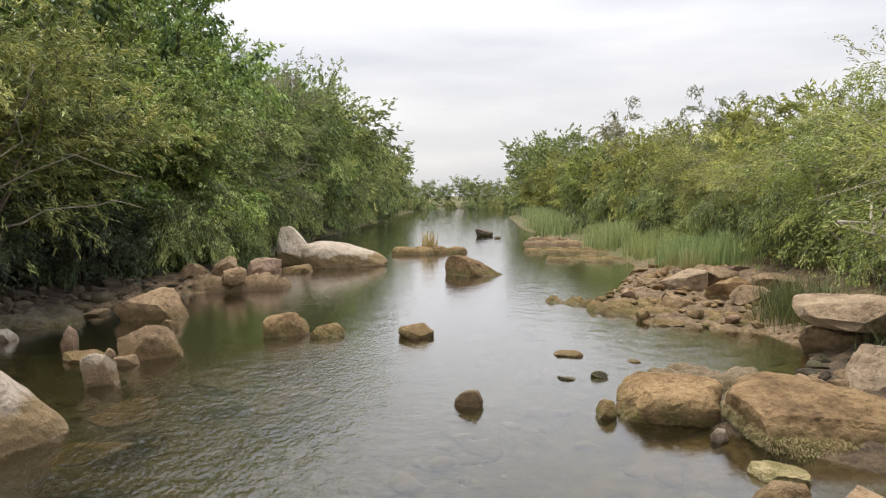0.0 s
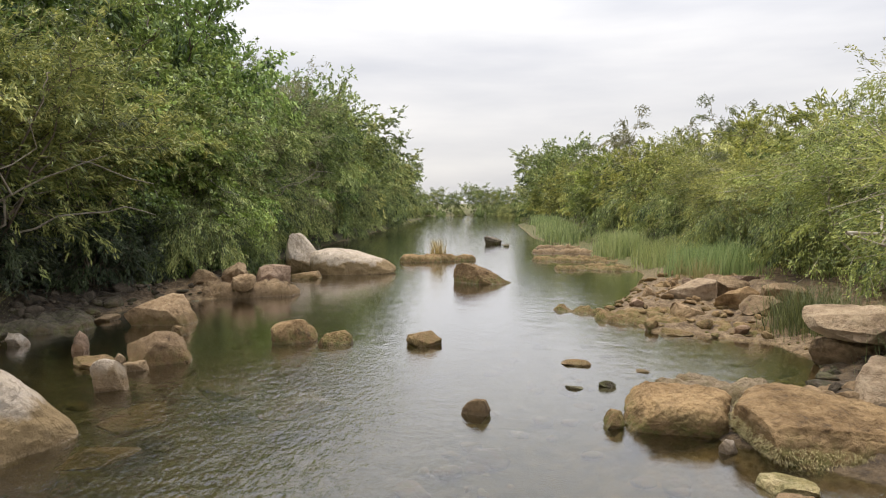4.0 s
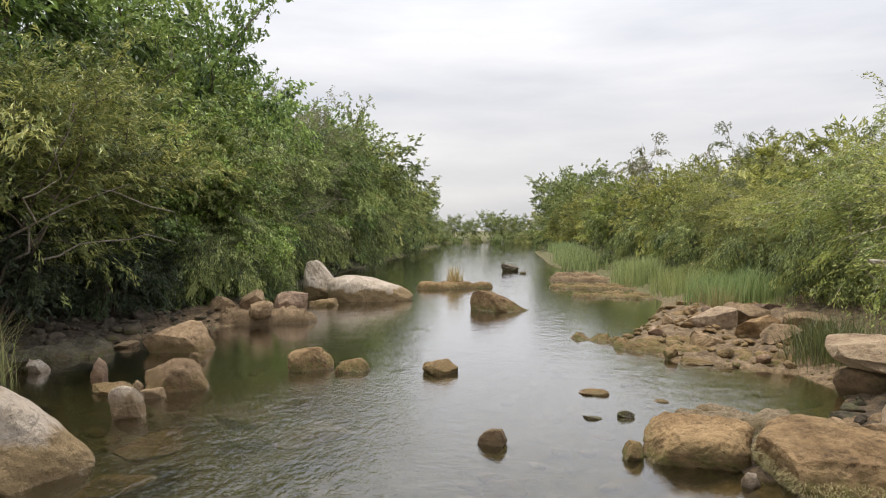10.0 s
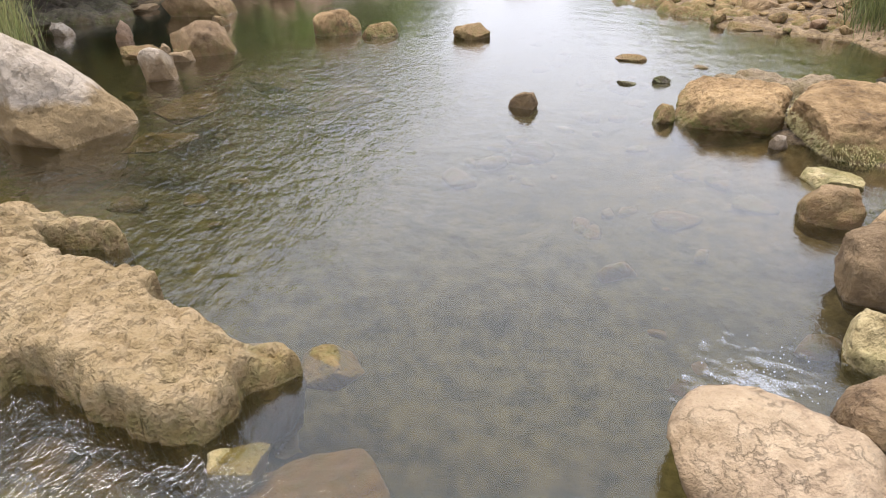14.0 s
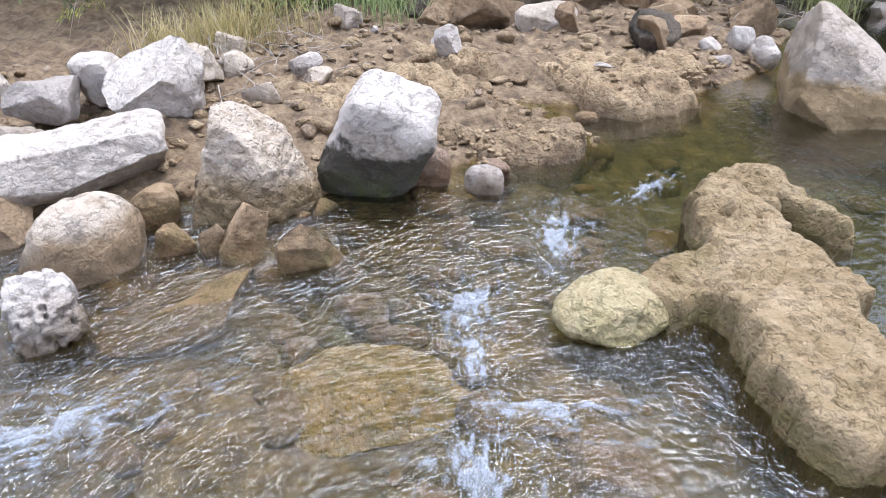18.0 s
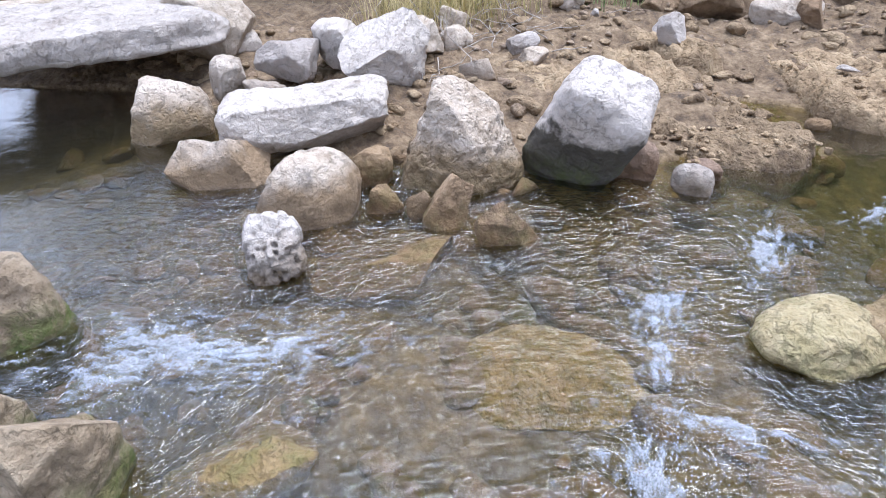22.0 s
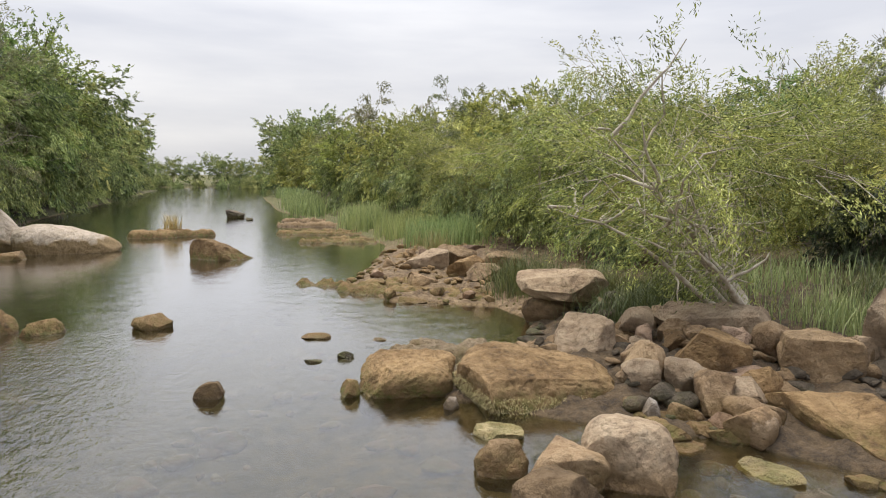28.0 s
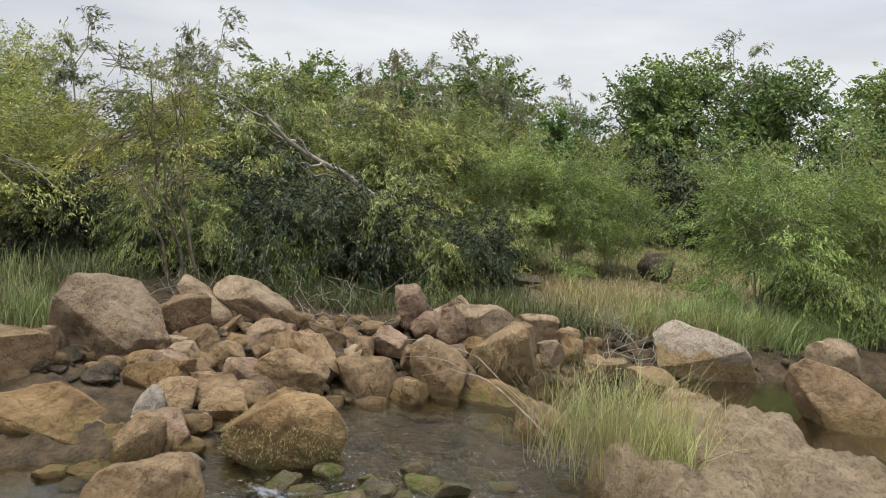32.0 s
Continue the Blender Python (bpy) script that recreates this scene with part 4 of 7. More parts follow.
stone("stone", -1.80, 1.45, -0.26, 0.66, 0.23, 50, TAN, "tan boulder under the water of the rapid", 107, 0.8, "stone")
stone("stone", -1.71, 0.27, -0.2, 0.7, 0.2, 50, BROWN, "brown boulder under the water of the rapid", 108, 0.7, "stone")
stone("stone", -1.08, 2.02, -0.16, 0.30, 0.17, 30, YELLOW, "tan stone at the foot of the crusted rock, just under water", 109, 0.8, "stone")
stone("stone", -0.77, 1.93, -0.3, 0.7, 0.22, 30, TAN, "tan boulder under the clear water", 110, 0.8, "stone")
stone("stone", -0.83, 2.72, -0.14, 0.34, 0.16, 20, CRUST, "crusted tip of rock just under the water", 111, 0.8, "stone")
stone("stone", -0.30, 1.46, -0.36, 0.9, 0.26, 80, TAN, "tan boulder under the clear water", 112, 0.7, "stone")
ledge("crusted_rock", 0, 0, 0, [(-3.25, 3.68, -3.12, 3.4, 0.28, 0.27), (-3.05, 3.88, -2.62, 3.84, 0.12, 0.19), (-2.95, 3.2, -2.1, 2.78, 0.32, 0.29), (-2.1, 2.78, -1.55, 2.48, 0.31, 0.28), (-1.42, 2.34, -1.36, 2.32, 0.19, 0.24), (-1.3, 2.52, -1.08, 2.66, 0.075, 0.15), (-2.6, 2.55, -2.5, 2.3, 0.17, 0.20)],
      0.27, CRUST, "pitted tan rock in the rapid crusted with dry algae", 113, "rock", step=0.015, rough=0.036, steep=0.035, holes=0.09, under=1.1, blend=0.16)
stone("boulder", -2.56, 1.96, 0, 0.66, 0.23, 48, YELLOW, "pale yellow crusted boulder joined to the tan rock", 114, 1.0, level=6, cuts=2, pits=0.008, lumps=0.14, boxy=0.0)

# right bank: waterside blocks, nearest the open water first
G_RP = "boulders of the stony bank pile"
stone("stone", 1.69, 6.75, 0, 0.22, 0.18, -12, OCHRE, "small knob of ochre stone in the water", 131, 0.9, "stone", boxy=0.3)
stone("boulder", 2.35, 6.81, 0, 1.1, 0.34, -17, OCHRE, "low ochre block of pitted stone at the waterside", 132, 0.75, "boulder", G_RP, boxy=0.65, level=6, cuts=4, tilt=(6, 0), pits=0.012)
ledge("rock_ledge", 3.27, 7.82, -22, [(-0.7, 0.05, 0.7, 0.1, 0.22), (-0.5, 0.35, 0.4, 0.4, 0.2)], 0.16, SANDY, "low sandy rock shelf between two pools", 133, rough=0.05)
stone("stone", 2.57, 6.05, 0, 0.16, 0.13, -21, WHITE, "small white stone at the waterside", 134, 0.9, "pebble")
mossy_boulder = stone("boulder", 3.53, 6.05, 0, 1.8, 0.38, -29, OCHRE, "wide flat-topped brown boulder with pale dried moss hanging over its edge", 135, 0.75, "boulder", G_RP, boxy=0.5, level=6, cuts=5, lumps=0.12, tilt=(7, 5), pits=0.012)
stone("boulder", 4.61, 6.80, 0.05, 0.74, 0.62, -33, BUFF, "pale pointed boulder among the pile", 136, 0.85, "boulder", G_RP, cuts=8)
stone("slab", 5.70, 9.17, 0.46, 1.5, 0.36, -31, BUFF, "thick pale slab jutting out over a dark hollow", 137, 0.75, "slab", G_RP, boxy=0.6, cuts=9, lumps=0.16, level=6, sink=0.25, tilt=(4, -4))
stone("boulder", 5.78, 9.28, 0.0, 1.3, 0.5, -31, BROWN, "brown rock below the jutting slab", 138, 0.7, "boulder", G_RP)
stone("stone", 4.36, 7.43, 0.02, 0.33, 0.24, -29, TAN, "tan stone at the pool's edge", 139, 0.9, "stone", G_RP)
stone("boulder", 4.64, 5.73, 0.05, 0.48, 0.56, -37, TAN, "smooth tan boulder in the pile", 140, 0.9, "boulder", G_RP)
stone("boulder", 5.37, 5.58, 0.05, 0.95, 0.68, -43, OCHRE, "large smooth brown boulder sloping to one side", 141, 0.8, "boulder", G_RP, lean=0.4, level=6)
stone("boulder", 6.30, 6.56, 0.42, 1.45, 0.38, -43, BUFF, "flat pale boulder at the foot of a shrub", 142, 0.7, "boulder", G_RP, boxy=0.3, lean=0.2, level=6)
stone("boulder", 6.41, 5.04, 0.22, 0.86, 0.54, -51, BROWN, "dark brown angular block in the pile", 143, 0.8, "boulder", G_RP, boxy=0.4)
stone("boulder", 7.26, 4.49, 0.22, 1.30, 1.02, -57, BUFF, "big rough buff boulder with pale patches on top", 144, 0.8, "boulder", G_RP, cuts=10, lumps=0.14, level=6)
stone("boulder", 8.23, 4.22, 0.38, 0.8, 0.56, -62, TAN, "tan-brown blocky boulder of the pile", 145, 0.8, "boulder", G_RP, boxy=0.3)
stone("slab", 8.75, 4.25, 0.62, 0.85, 0.30, -62, BUFF, "tilted grey slab leaning on the pile", 146, 0.6, "slab", G_RP, boxy=0.5, cuts=5, tilt=(14, 38))
stone("slab", 9.2, 3.68, 0.66, 1.15, 0.30, -67, BUFF, "long grey slab tilted against the pile", 147, 0.5, "slab", G_RP, boxy=0.5, cuts=5, tilt=(18, 28))
stone("boulder", 5.70, 4.12, -0.02, 1.45, 0.42, -53, OCHRE, "broad orange-brown slab sloping into the water", 148, 0.95, "boulder", G_RP, boxy=0.45, cuts=6, level=6, tilt=(13, 3))
stone("boulder", 1.09, 1.96, 0, 0.82, 0.33, -29, BUFF, "pale dome of rock standing close by in the water", 151, 0.85, "boulder", cuts=2, level=6)
stone("boulder", 1.68, 2.16, 0, 0.52, 0.40, -38, TAN, "tan rounded boulder close by in the water", 152, 0.85, "boulder", cuts=3, level=6)
stone("stone", 2.41, 4.57, 0, 0.43, 0.24, -28, TAN, "wet rounded stone, pale above and brown below", 153, 0.8, "stone", cuts=4)
stone("boulder", 2.34, 3.54, 0, 0.66, 0.46, -33, BROWN, "dark mossy rock at the water's edge", 154, 0.9, "boulder", cuts=9, lumps=0.2)
stone("boulder", 2.73, 4.07, 0, 0.62, 0.36, -33, TAN, "tan rounded rock at the water's edge", 155, 0.9, "boulder", cuts=6)
stone("boulder", 2.04, 2.87, 0, 0.46, 0.26, -34, YELLOW, "yellowish crusted stone at the water's edge", 156, 0.9, "boulder", cuts=5)
stone("stone", 2.71, 5.24, -0.04, 0.46, 0.13, -27, YELLOW, "flat stone covered in yellow-green algae", 157, 0.8, "stone")
stone("boulder", 3.29, 4.12, 0, 0.74, 0.47, -37, BUFF, "pale grey boulder standing in shallow water", 158, 0.85, "boulder", cuts=5, level=6)
stone("boulder", 4.56, 2.42, 0, 0.82, 0.40, -59, TAN, "tan dome-shaped boulder in the shallows", 159, 0.8, "boulder", cuts=3, level=6)
stone("stone", 4.20, 3.16, 0, 0.36, 0.19, -50, DARK, "dark mossy stone in the shallows", 160, 0.9, "stone")
crusted_boulder = stone("boulder", 5.84, 1.89, -0.02, 1.02, 0.60, -70, OCHRE, "large tan boulder with pale dried algae, by a clear pool", 161, 0.8, "boulder", G_RP, level=6, cuts=8)
stone("boulder", 7.35, 2.36, 0.1, 0.86, 0.50, -71, TAN, "squarish tan boulder in the pile", 162, 0.7, "boulder", G_RP, boxy=0.4)
stone("boulder", 7.84, 2.38, 0.28, 0.8, 0.42, -72, TAN, "flat tan boulder tilted in the pile", 163, 0.6, "boulder", G_RP, boxy=0.4, lean=-0.4)
stone("boulder", 7.93, 1.69, 0.0, 0.8, 0.43, -77, BROWN, "dark brown wet boulder at the pool", 164, 0.8, "boulder", G_RP)
stone("boulder", 8.15, 0.86, 0.05, 0.72, 0.58, -83, TAN, "tan wedge-shaped boulder at the pool", 165, 0.7, "boulder", G_RP, lean=-0.6)
draped_boulder = stone("boulder", 8.79, 0.12, 0.1, 0.88, 0.76, -89, TAN, "tall tan boulder draped with dry plant strands", 166, 0.8, "boulder", G_RP, cuts=9)
stone("boulder", 9.68, 1.47, 0.58, 0.56, 0.52, -80, PINK, "pointed pinkish boulder on top of the pile", 167, 0.8, "boulder", G_RP, cuts=9)
stone("boulder", 9.72, 0.45, 0.52, 0.92, 0.38, -87, BUFF, "pale flat boulder on top of the pile", 168, 0.7, "boulder", G_RP, lean=-0.3)
stone("boulder", 9.89, 0.90, 0.6, 0.5, 0.38, -87, BUFF, "pale boulder on top of the pile", 169, 0.7, "boulder", G_RP)
stone("boulder", 9.87, -0.28, 0.42, 0.64, 0.40, -91, BUFF, "grey rounded boulder on top of the pile", 170, 0.7, "boulder", G_RP)
stone("slab", 8.22, 0.17, -0.03, 1.0, 0.24, -88, OCHRE, "flat brown slab at the pool's edge", 171, 0.6, "slab", G_RP, boxy=0.5)
stone("boulder", 6.42, 2.99, 0.08, 0.82, 0.34, -63, TAN, "flat-topped tan boulder in the pile", 172, 0.7, "boulder", G_RP, boxy=0.4)
stone("boulder", 10.41, -2.78, 0.05, 1.58, 0.72, -105, BANDED, "long pale boulder with a dark wet foot", 173, 0.6, "boulder", G_RP, lean=-0.3, level=6)
stone("boulder", 10.77, -4.68, 0.05, 0.76, 0.62, -113, BUFF, "rounded grey boulder under the bank's bushes", 174, 0.8, "boulder", G_RP)
stone("boulder", 8.69, -4.06, 0, 1.6, 0.74, -115, TAN, "large brown boulder, dark and wet on one side", 175, 0.7, "boulder", G_RP, lean=-0.4, level=6)
stone("slab", 9.22, -1.80, 0.02, 0.7, 0.30, -101, TAN, "flat tan stone by the side channel", 176, 0.7, "slab", G_RP, boxy=0.4)
stone("slab", 8.16, -2.04, 0.0, 0.62, 0.34, -104, TAN, "flat tan stone by the side channel", 177, 0.7, "slab", G_RP, boxy=0.4)
stone("stone", 9.76, -1.25, 0.05, 0.6, 0.25, -104, BROWN, "flat brown stone by the side channel", 178, 0.6, "stone", G_RP, boxy=0.4)
ledge("sandy_rock_slab", 6.20, -2.23, -22, [(-0.6, 0.9, 1.7, 0.9, 0.45), (-1.0, 0.3, 1.4, 0.2, 0.5), (-1.2, -0.5, 0.6, -0.5, 0.6)], 0.34, SANDY, "broad weathered sandy rock slab with grass growing on it", 179, "rock slab", step=0.035, rough=0.06, steep=0.12, tilt=(-0.03, 0.02))
stone("slab", 14.2, 0.4, 0.72, 1.7, 0.36, -88, DARK, "flat grey rock lying in the grass", 180, 0.6, "slab", boxy=0.4)
stone("boulder", 17.6, -3.3, 0.8, 0.9, 0.6, -98, DARK, "black rock at the meadow's edge", 150, 0.8, "boulder")
stone("boulder", 7.3, -0.35, 0.0, 0.6, 0.34, -93, BROWN, "dark brown block at the end of the sandy slab", 220, 0.9, "boulder", boxy=0.4)
stone("stone", -6.1, 4.55, 0.26, 0.22, 0.03, 30, WHITE, "small flat white flake of stone", 226, 0.6, "stone")
for k in range(5):
    stone("boulder", 13.2 + 0.75 * k, 9.9 - 0.35 * k + 0.3 * (k % 2), 0.85, 1.1 + 0.3 * (k % 3), 0.55 + 0.12 * (k % 2), -55, GREYROCK, "grey weathered rock showing between the willows", 230 + k, 0.7, "boulder", "grey rocks behind the willows", boxy=0.4)
G_SH = "stones in the shallows by the pile"
stone("stone", 4.43, 3.81, -0.03, 0.53, 0.09, -49, YELLOW, "flat stone covered in yellow-green algae", 341, 0.75, "stone", G_SH)
stone("stone", 4.70, 5.32, -0.03, 0.60, 0.16, -41, OCHRE, "flat ochre stone in the shallows", 342, 0.75, "stone", G_SH, boxy=0.4)
stone("stone", 4.53, 4.70, -0.03, 0.38, 0.12, -44, TAN, "flat tan stone in the shallows", 343, 0.75, "stone", G_SH, boxy=0.4)
stone("stone", 4.67, 4.52, -0.03, 0.35, 0.14, -46, OCHRE, "flat ochre stone in the shallows", 344, 0.75, "stone", G_SH, boxy=0.4)
stone("stone", 4.10, 4.50, -0.03, 0.47, 0.08, -42, TAN, "flat tan stone in the shallows", 345, 0.75, "stone", G_SH, boxy=0.4)
stone("stone", 4.31, 5.10, -0.03, 0.42, 0.12, -40, OCHRE, "flat ochre stone in the shallows", 346, 0.75, "stone", G_SH, boxy=0.4)
stone("stone", 5.44, 2.94, 0.00, 0.35, 0.12, -62, BUFF, "small pale flat stone at the water's edge", 347, 0.75, "stone", G_SH)
stone("stone", 5.92, 3.36, 0.05, 0.22, 0.12, -60, WHITE, "small whitish angular stone at the water's edge", 348, 0.75, "stone", G_SH)
stone("stone", 5.61, 2.69, 0.00, 0.34, 0.20, -64, TAN, "small tan stone at the water's edge", 349, 0.75, "stone", G_SH)
stone("stone", 5.11, 3.21, -0.03, 0.38, 0.10, -58, OCHRE, "flat ochre stone in the shallows", 350, 0.75, "stone", G_SH)
stone("stone", 4.99, 3.44, -0.03, 0.28, 0.08, -55, TAN, "flat tan stone in the shallows", 351, 0.75, "stone", G_SH)
stone("stone", 5.25, 1.48, -0.03, 0.30, 0.07, -74, DARK, "small dark mossy stone breaking the quick water", 352, 0.75, "stone", G_SH, cuts=8)
stone("stone", 5.17, 1.15, -0.03, 0.34, 0.10, -77, MOSSY, "small dark mossy stone breaking the quick water", 353, 0.75, "stone", G_SH, cuts=8)
stone("stone", 5.32, 0.94, -0.03, 0.30, 0.13, -80, DARK, "small dark mossy stone breaking the quick water", 354, 0.75, "stone", G_SH, cuts=8)
stone("stone", 5.32, 0.78, -0.03, 0.22, 0.07, -82, DARK, "small dark mossy stone breaking the quick water", 355, 0.75, "stone", G_SH, cuts=8)
stone("stone", 5.57, 0.63, -0.03, 0.31, 0.10, -84, MOSSY, "small dark mossy stone breaking the quick water", 356, 0.75, "stone", G_SH, cuts=8)
stone("stone", 5.54, 0.38, -0.03, 0.31, 0.13, -86, DARK, "small dark mossy stone breaking the quick water", 357, 0.75, "stone", G_SH, cuts=8)
stone("stone", 5.76, -0.02, -0.03, 0.26, 0.07, -90, DARK, "small dark mossy stone breaking the quick water", 358, 0.75, "stone", G_SH, cuts=8)
stone("stone", 5.62, 1.43, -0.03, 0.26, 0.10, -76, MOSSY, "small dark mossy stone breaking the quick water", 359, 0.75, "stone", G_SH, cuts=8)
stone("stone", 5.26, 1.68, -0.03, 0.28, 0.13, -72, DARK, "small dark mossy stone breaking the quick water", 360, 0.75, "stone", G_SH, cuts=8)
stone("stone", 4.85, 1.79, -0.03, 0.29, 0.07, -70, DARK, "small dark mossy stone breaking the quick water", 361, 0.75, "stone", G_SH, cuts=8)
stone("stone", 5.56, 1.07, -0.03, 0.19, 0.10, -79, MOSSY, "small dark mossy stone breaking the quick water", 362, 0.75, "stone", G_SH, cuts=8)
stone("stone", 5.76, 0.75, -0.03, 0.21, 0.13, -83, DARK, "small dark mossy stone breaking the quick water", 363, 0.75, "stone", G_SH, cuts=8)
# smaller ones in the pile
G_RS = "smaller stones of the stony bank pile"
stone("stone", 6.90, 3.59, 0.15, 0.5, 0.42, -60, PINK, "pale pinkish angular stone", 181, 0.8, "stone", G_RS, cuts=10)
stone("stone", 5.31, 2.92, 0.0, 0.42, 0.46, -58, TAN, "upright tan stone at the water's edge", 182, 0.7, "stone", G_RS, cuts=9)
stone("stone", 6.05, 3.24, 0.08, 0.36, 0.36, -58, WHITE, "small white jagged stone", 183, 0.7, "stone", G_RS, cuts=11)
stone("stone", 6.25, 2.64, 0.05, 0.46, 0.36, -60, TAN, "tan stone in the pile", 184, 0.7, "stone", G_RS)
stone("stone", 6.10, 2.79, 0.02, 0.24, 0.2, -60, BUFF, "small pale stone in the pile", 185, 0.8, "stone", G_RS)
stone("stone", 5.42, 2.57, 0.0, 0.34, 0.12, -60, WHITE, "small white flat stone at the water's edge", 186, 0.7, "stone", G_RS)
stone("stone", 8.34, 3.11, 0.3, 0.55, 0.36, -66, BUFF, "pale tan stone in the pile", 187, 0.8, "stone", G_RS)
stone("stone", 8.02, 2.93, 0.3, 0.4, 0.26, -66, TAN, "tan stone in the pile", 188, 0.8, "stone", G_RS)
stone("stone", 8.78, 1.62, 0.3, 0.5, 0.34, -77, PINK, "reddish stone among boulders of the pile", 189, 0.8, "stone", G_RS)
stone("stone", 9.38, 1.22, 0.5, 0.45, 0.3, -80, PINK, "reddish stone among boulders of the pile", 190, 0.8, "stone", G_RS)
stone("stone", 9.19, 0.85, 0.5, 0.4, 0.42, -84, PINK, "reddish stone among boulders of the pile", 191, 0.8, "stone", G_RS)
stone("stone", 8.52, 1.21, 0.15, 0.36, 0.32, -80, BROWN, "brown stone among boulders of the pile", 192, 0.8, "stone", G_RS)
stone("stone", 9.18, -0.48, 0.3, 0.36, 0.3, -91, BUFF, "small pale stone in the pile", 193, 0.8, "stone", G_RS)
stone("stone", 7.77, 1.11, 0.0, 0.3, 0.26, -80, TAN, "small tan stone at the pool", 194, 0.8, "stone", G_RS)
stone("stone", 4.98, 4.86, 0.05, 0.6, 0.24, -45, BROWN, "dark rounded stone in the pile", 195, 0.7, "stone", G_RS)
stone("stone", 5.38, 4.86, 0.08, 0.5, 0.24, -45, BROWN, "dark rounded stone in the pile", 196, 0.7, "stone", G_RS)
stone("stone", 4.55, 4.97, 0.0, 0.4, 0.2, -40, TAN, "tan stone in the pile", 197, 0.7, "stone", G_RS)
stone("stone", 4.25, 5.07, 0.02, 0.2, 0.22, -40, WHITE, "small whitish round stone", 198, 0.8, "stone", G_RS)
stone("stone", 4.88, 4.53, 0.0, 0.3, 0.22, -40, PINK, "small pinkish stone in the pile", 199, 0.8, "stone", G_RS)
stone("stone", 4.08, 4.67, 0.0, 0.5, 0.16, -40, OCHRE, "flat ochre stone in the pile", 200, 0.8, "stone", G_RS)
stone("stone", 7.56, 3.29, 0.22, 0.5, 0.3, -64, BROWN, "brown stone among boulders of the pile", 201, 0.8, "stone", G_RS)
stone("stone", 6.86, 3.84, 0.2, 0.45, 0.3, -64, BROWN, "brown stone among boulders of the pile", 202, 0.8, "stone", G_RS)
stone("stone", 7.80, 3.72, 0.3, 0.5, 0.36, -64, BROWN, "brown stone among boulders of the pile", 203, 0.8, "stone", G_RS)
stone("stone", 8.72, 2.48, 0.3, 0.6, 0.35, -70, BROWN, "brown stone among boulders of the pile", 204, 0.8, "stone", G_RS)
stone("stone", 8.94, 2.91, 0.45, 0.5, 0.3, -70, BROWN, "brown stone among boulders of the pile", 205, 0.8, "stone", G_RS)
stone("stone", 5.83, 6.06, 0.2, 0.6, 0.4, -45, TAN, "tan stone in the pile", 206, 0.8, "stone", G_RS)

# right bank further up: the stony bar and the ledges
ledge("stony_bar", 3.6, 13.2, -12, [(-1.4, 0.9, 0.3, 0.3, 0.35), (-0.2, 0.1, 1.9, -0.9, 0.6), (0.2, 0.9, 2.0, 0.2, 0.5)], 0.11, OCHRE, "low bar of ochre broken stone at the reedy waterside", 211, "stony bar", step=0.045, rough=0.07, steep=0.2)
G_RB = "stones on the stony bar"
stone("boulder", 5.3, 14.7, 0.15, 1.1, 0.5, -20, BUFF, "pale rounded boulder below the reeds", 212, 0.7, "boulder", G_RB)
stone("boulder", 7.2, 16.6, 0.25, 0.9, 0.3, -20, PINK, "pinkish flat boulder below the reeds", 213, 0.7, "boulder", G_RB)
stone("stone", 4.6, 12.9, 0.05, 0.65, 0.32, -20, TAN, "tan-grey stone on the bar", 214, 0.8, "stone", G_RB)
stone("boulder", 5.8, 12.4, 0.15, 0.8, 0.42, -25, BROWN, "brown stone on the bar", 215, 0.8, "boulder", G_RB)
stone("boulder", 5.9, 13.6, 0.2, 0.9, 0.42, -25, OCHRE, "ochre stone on the bar", 216, 0.8, "boulder", G_RB)
stone("boulder", 6.6, 13.2, 0.3, 0.9, 0.42, -25, BROWN, "brown stone on the bar", 217, 0.8, "boulder", G_RB)
stone("boulder", 6.2, 15.0, 0.3, 1.0, 0.4, -25, BROWN, "brown stone on the bar", 218, 0.8, "boulder", G_RB)
stone("slab", 5.0, 11.6, 0.0, 0.7, 0.12, -25, OCHRE, "flat ochre slab at the pool's edge", 219, 0.7, "slab", G_RB, boxy=0.5)
stone("slab", 4.0, 11.7, 0.0, 0.6, 0.1, -25, TAN, "flat tan slab at the pool's edge", 220, 0.7, "slab", G_RB, boxy=0.5)
ledge("rock_ledge", 0, 0, 0, [(3.9, 23.6, 6.2, 22.9, 0.30), (5.0, 24.3, 6.4, 24.0, 0.30)], 0.10, OCHRE, "low flat ochre ledge at the reedy waterside", 221, step=0.06, rough=0.06, steep=0.12)
ledge("rock_ledge", 0, 0, 0, [(3.6, 27.4, 6.4, 26.4, 0.34), (4.6, 28.2, 6.6, 27.6, 0.3)], 0.12, OCHRE, "low flat ochre ledge at the reedy waterside", 223, step=0.07, rough=0.06, steep=0.12)
ledge("rock_ledge", 5.4, 31.2, 0, [(-1.2, 0.8, 1.2, -0.2, 0.4), (-0.6, 3.6, 1.0, 3.0, 0.4)], 0.16, BROWN, "low brown ledge at the reedy waterside", 222, step=0.1, rough=0.08)


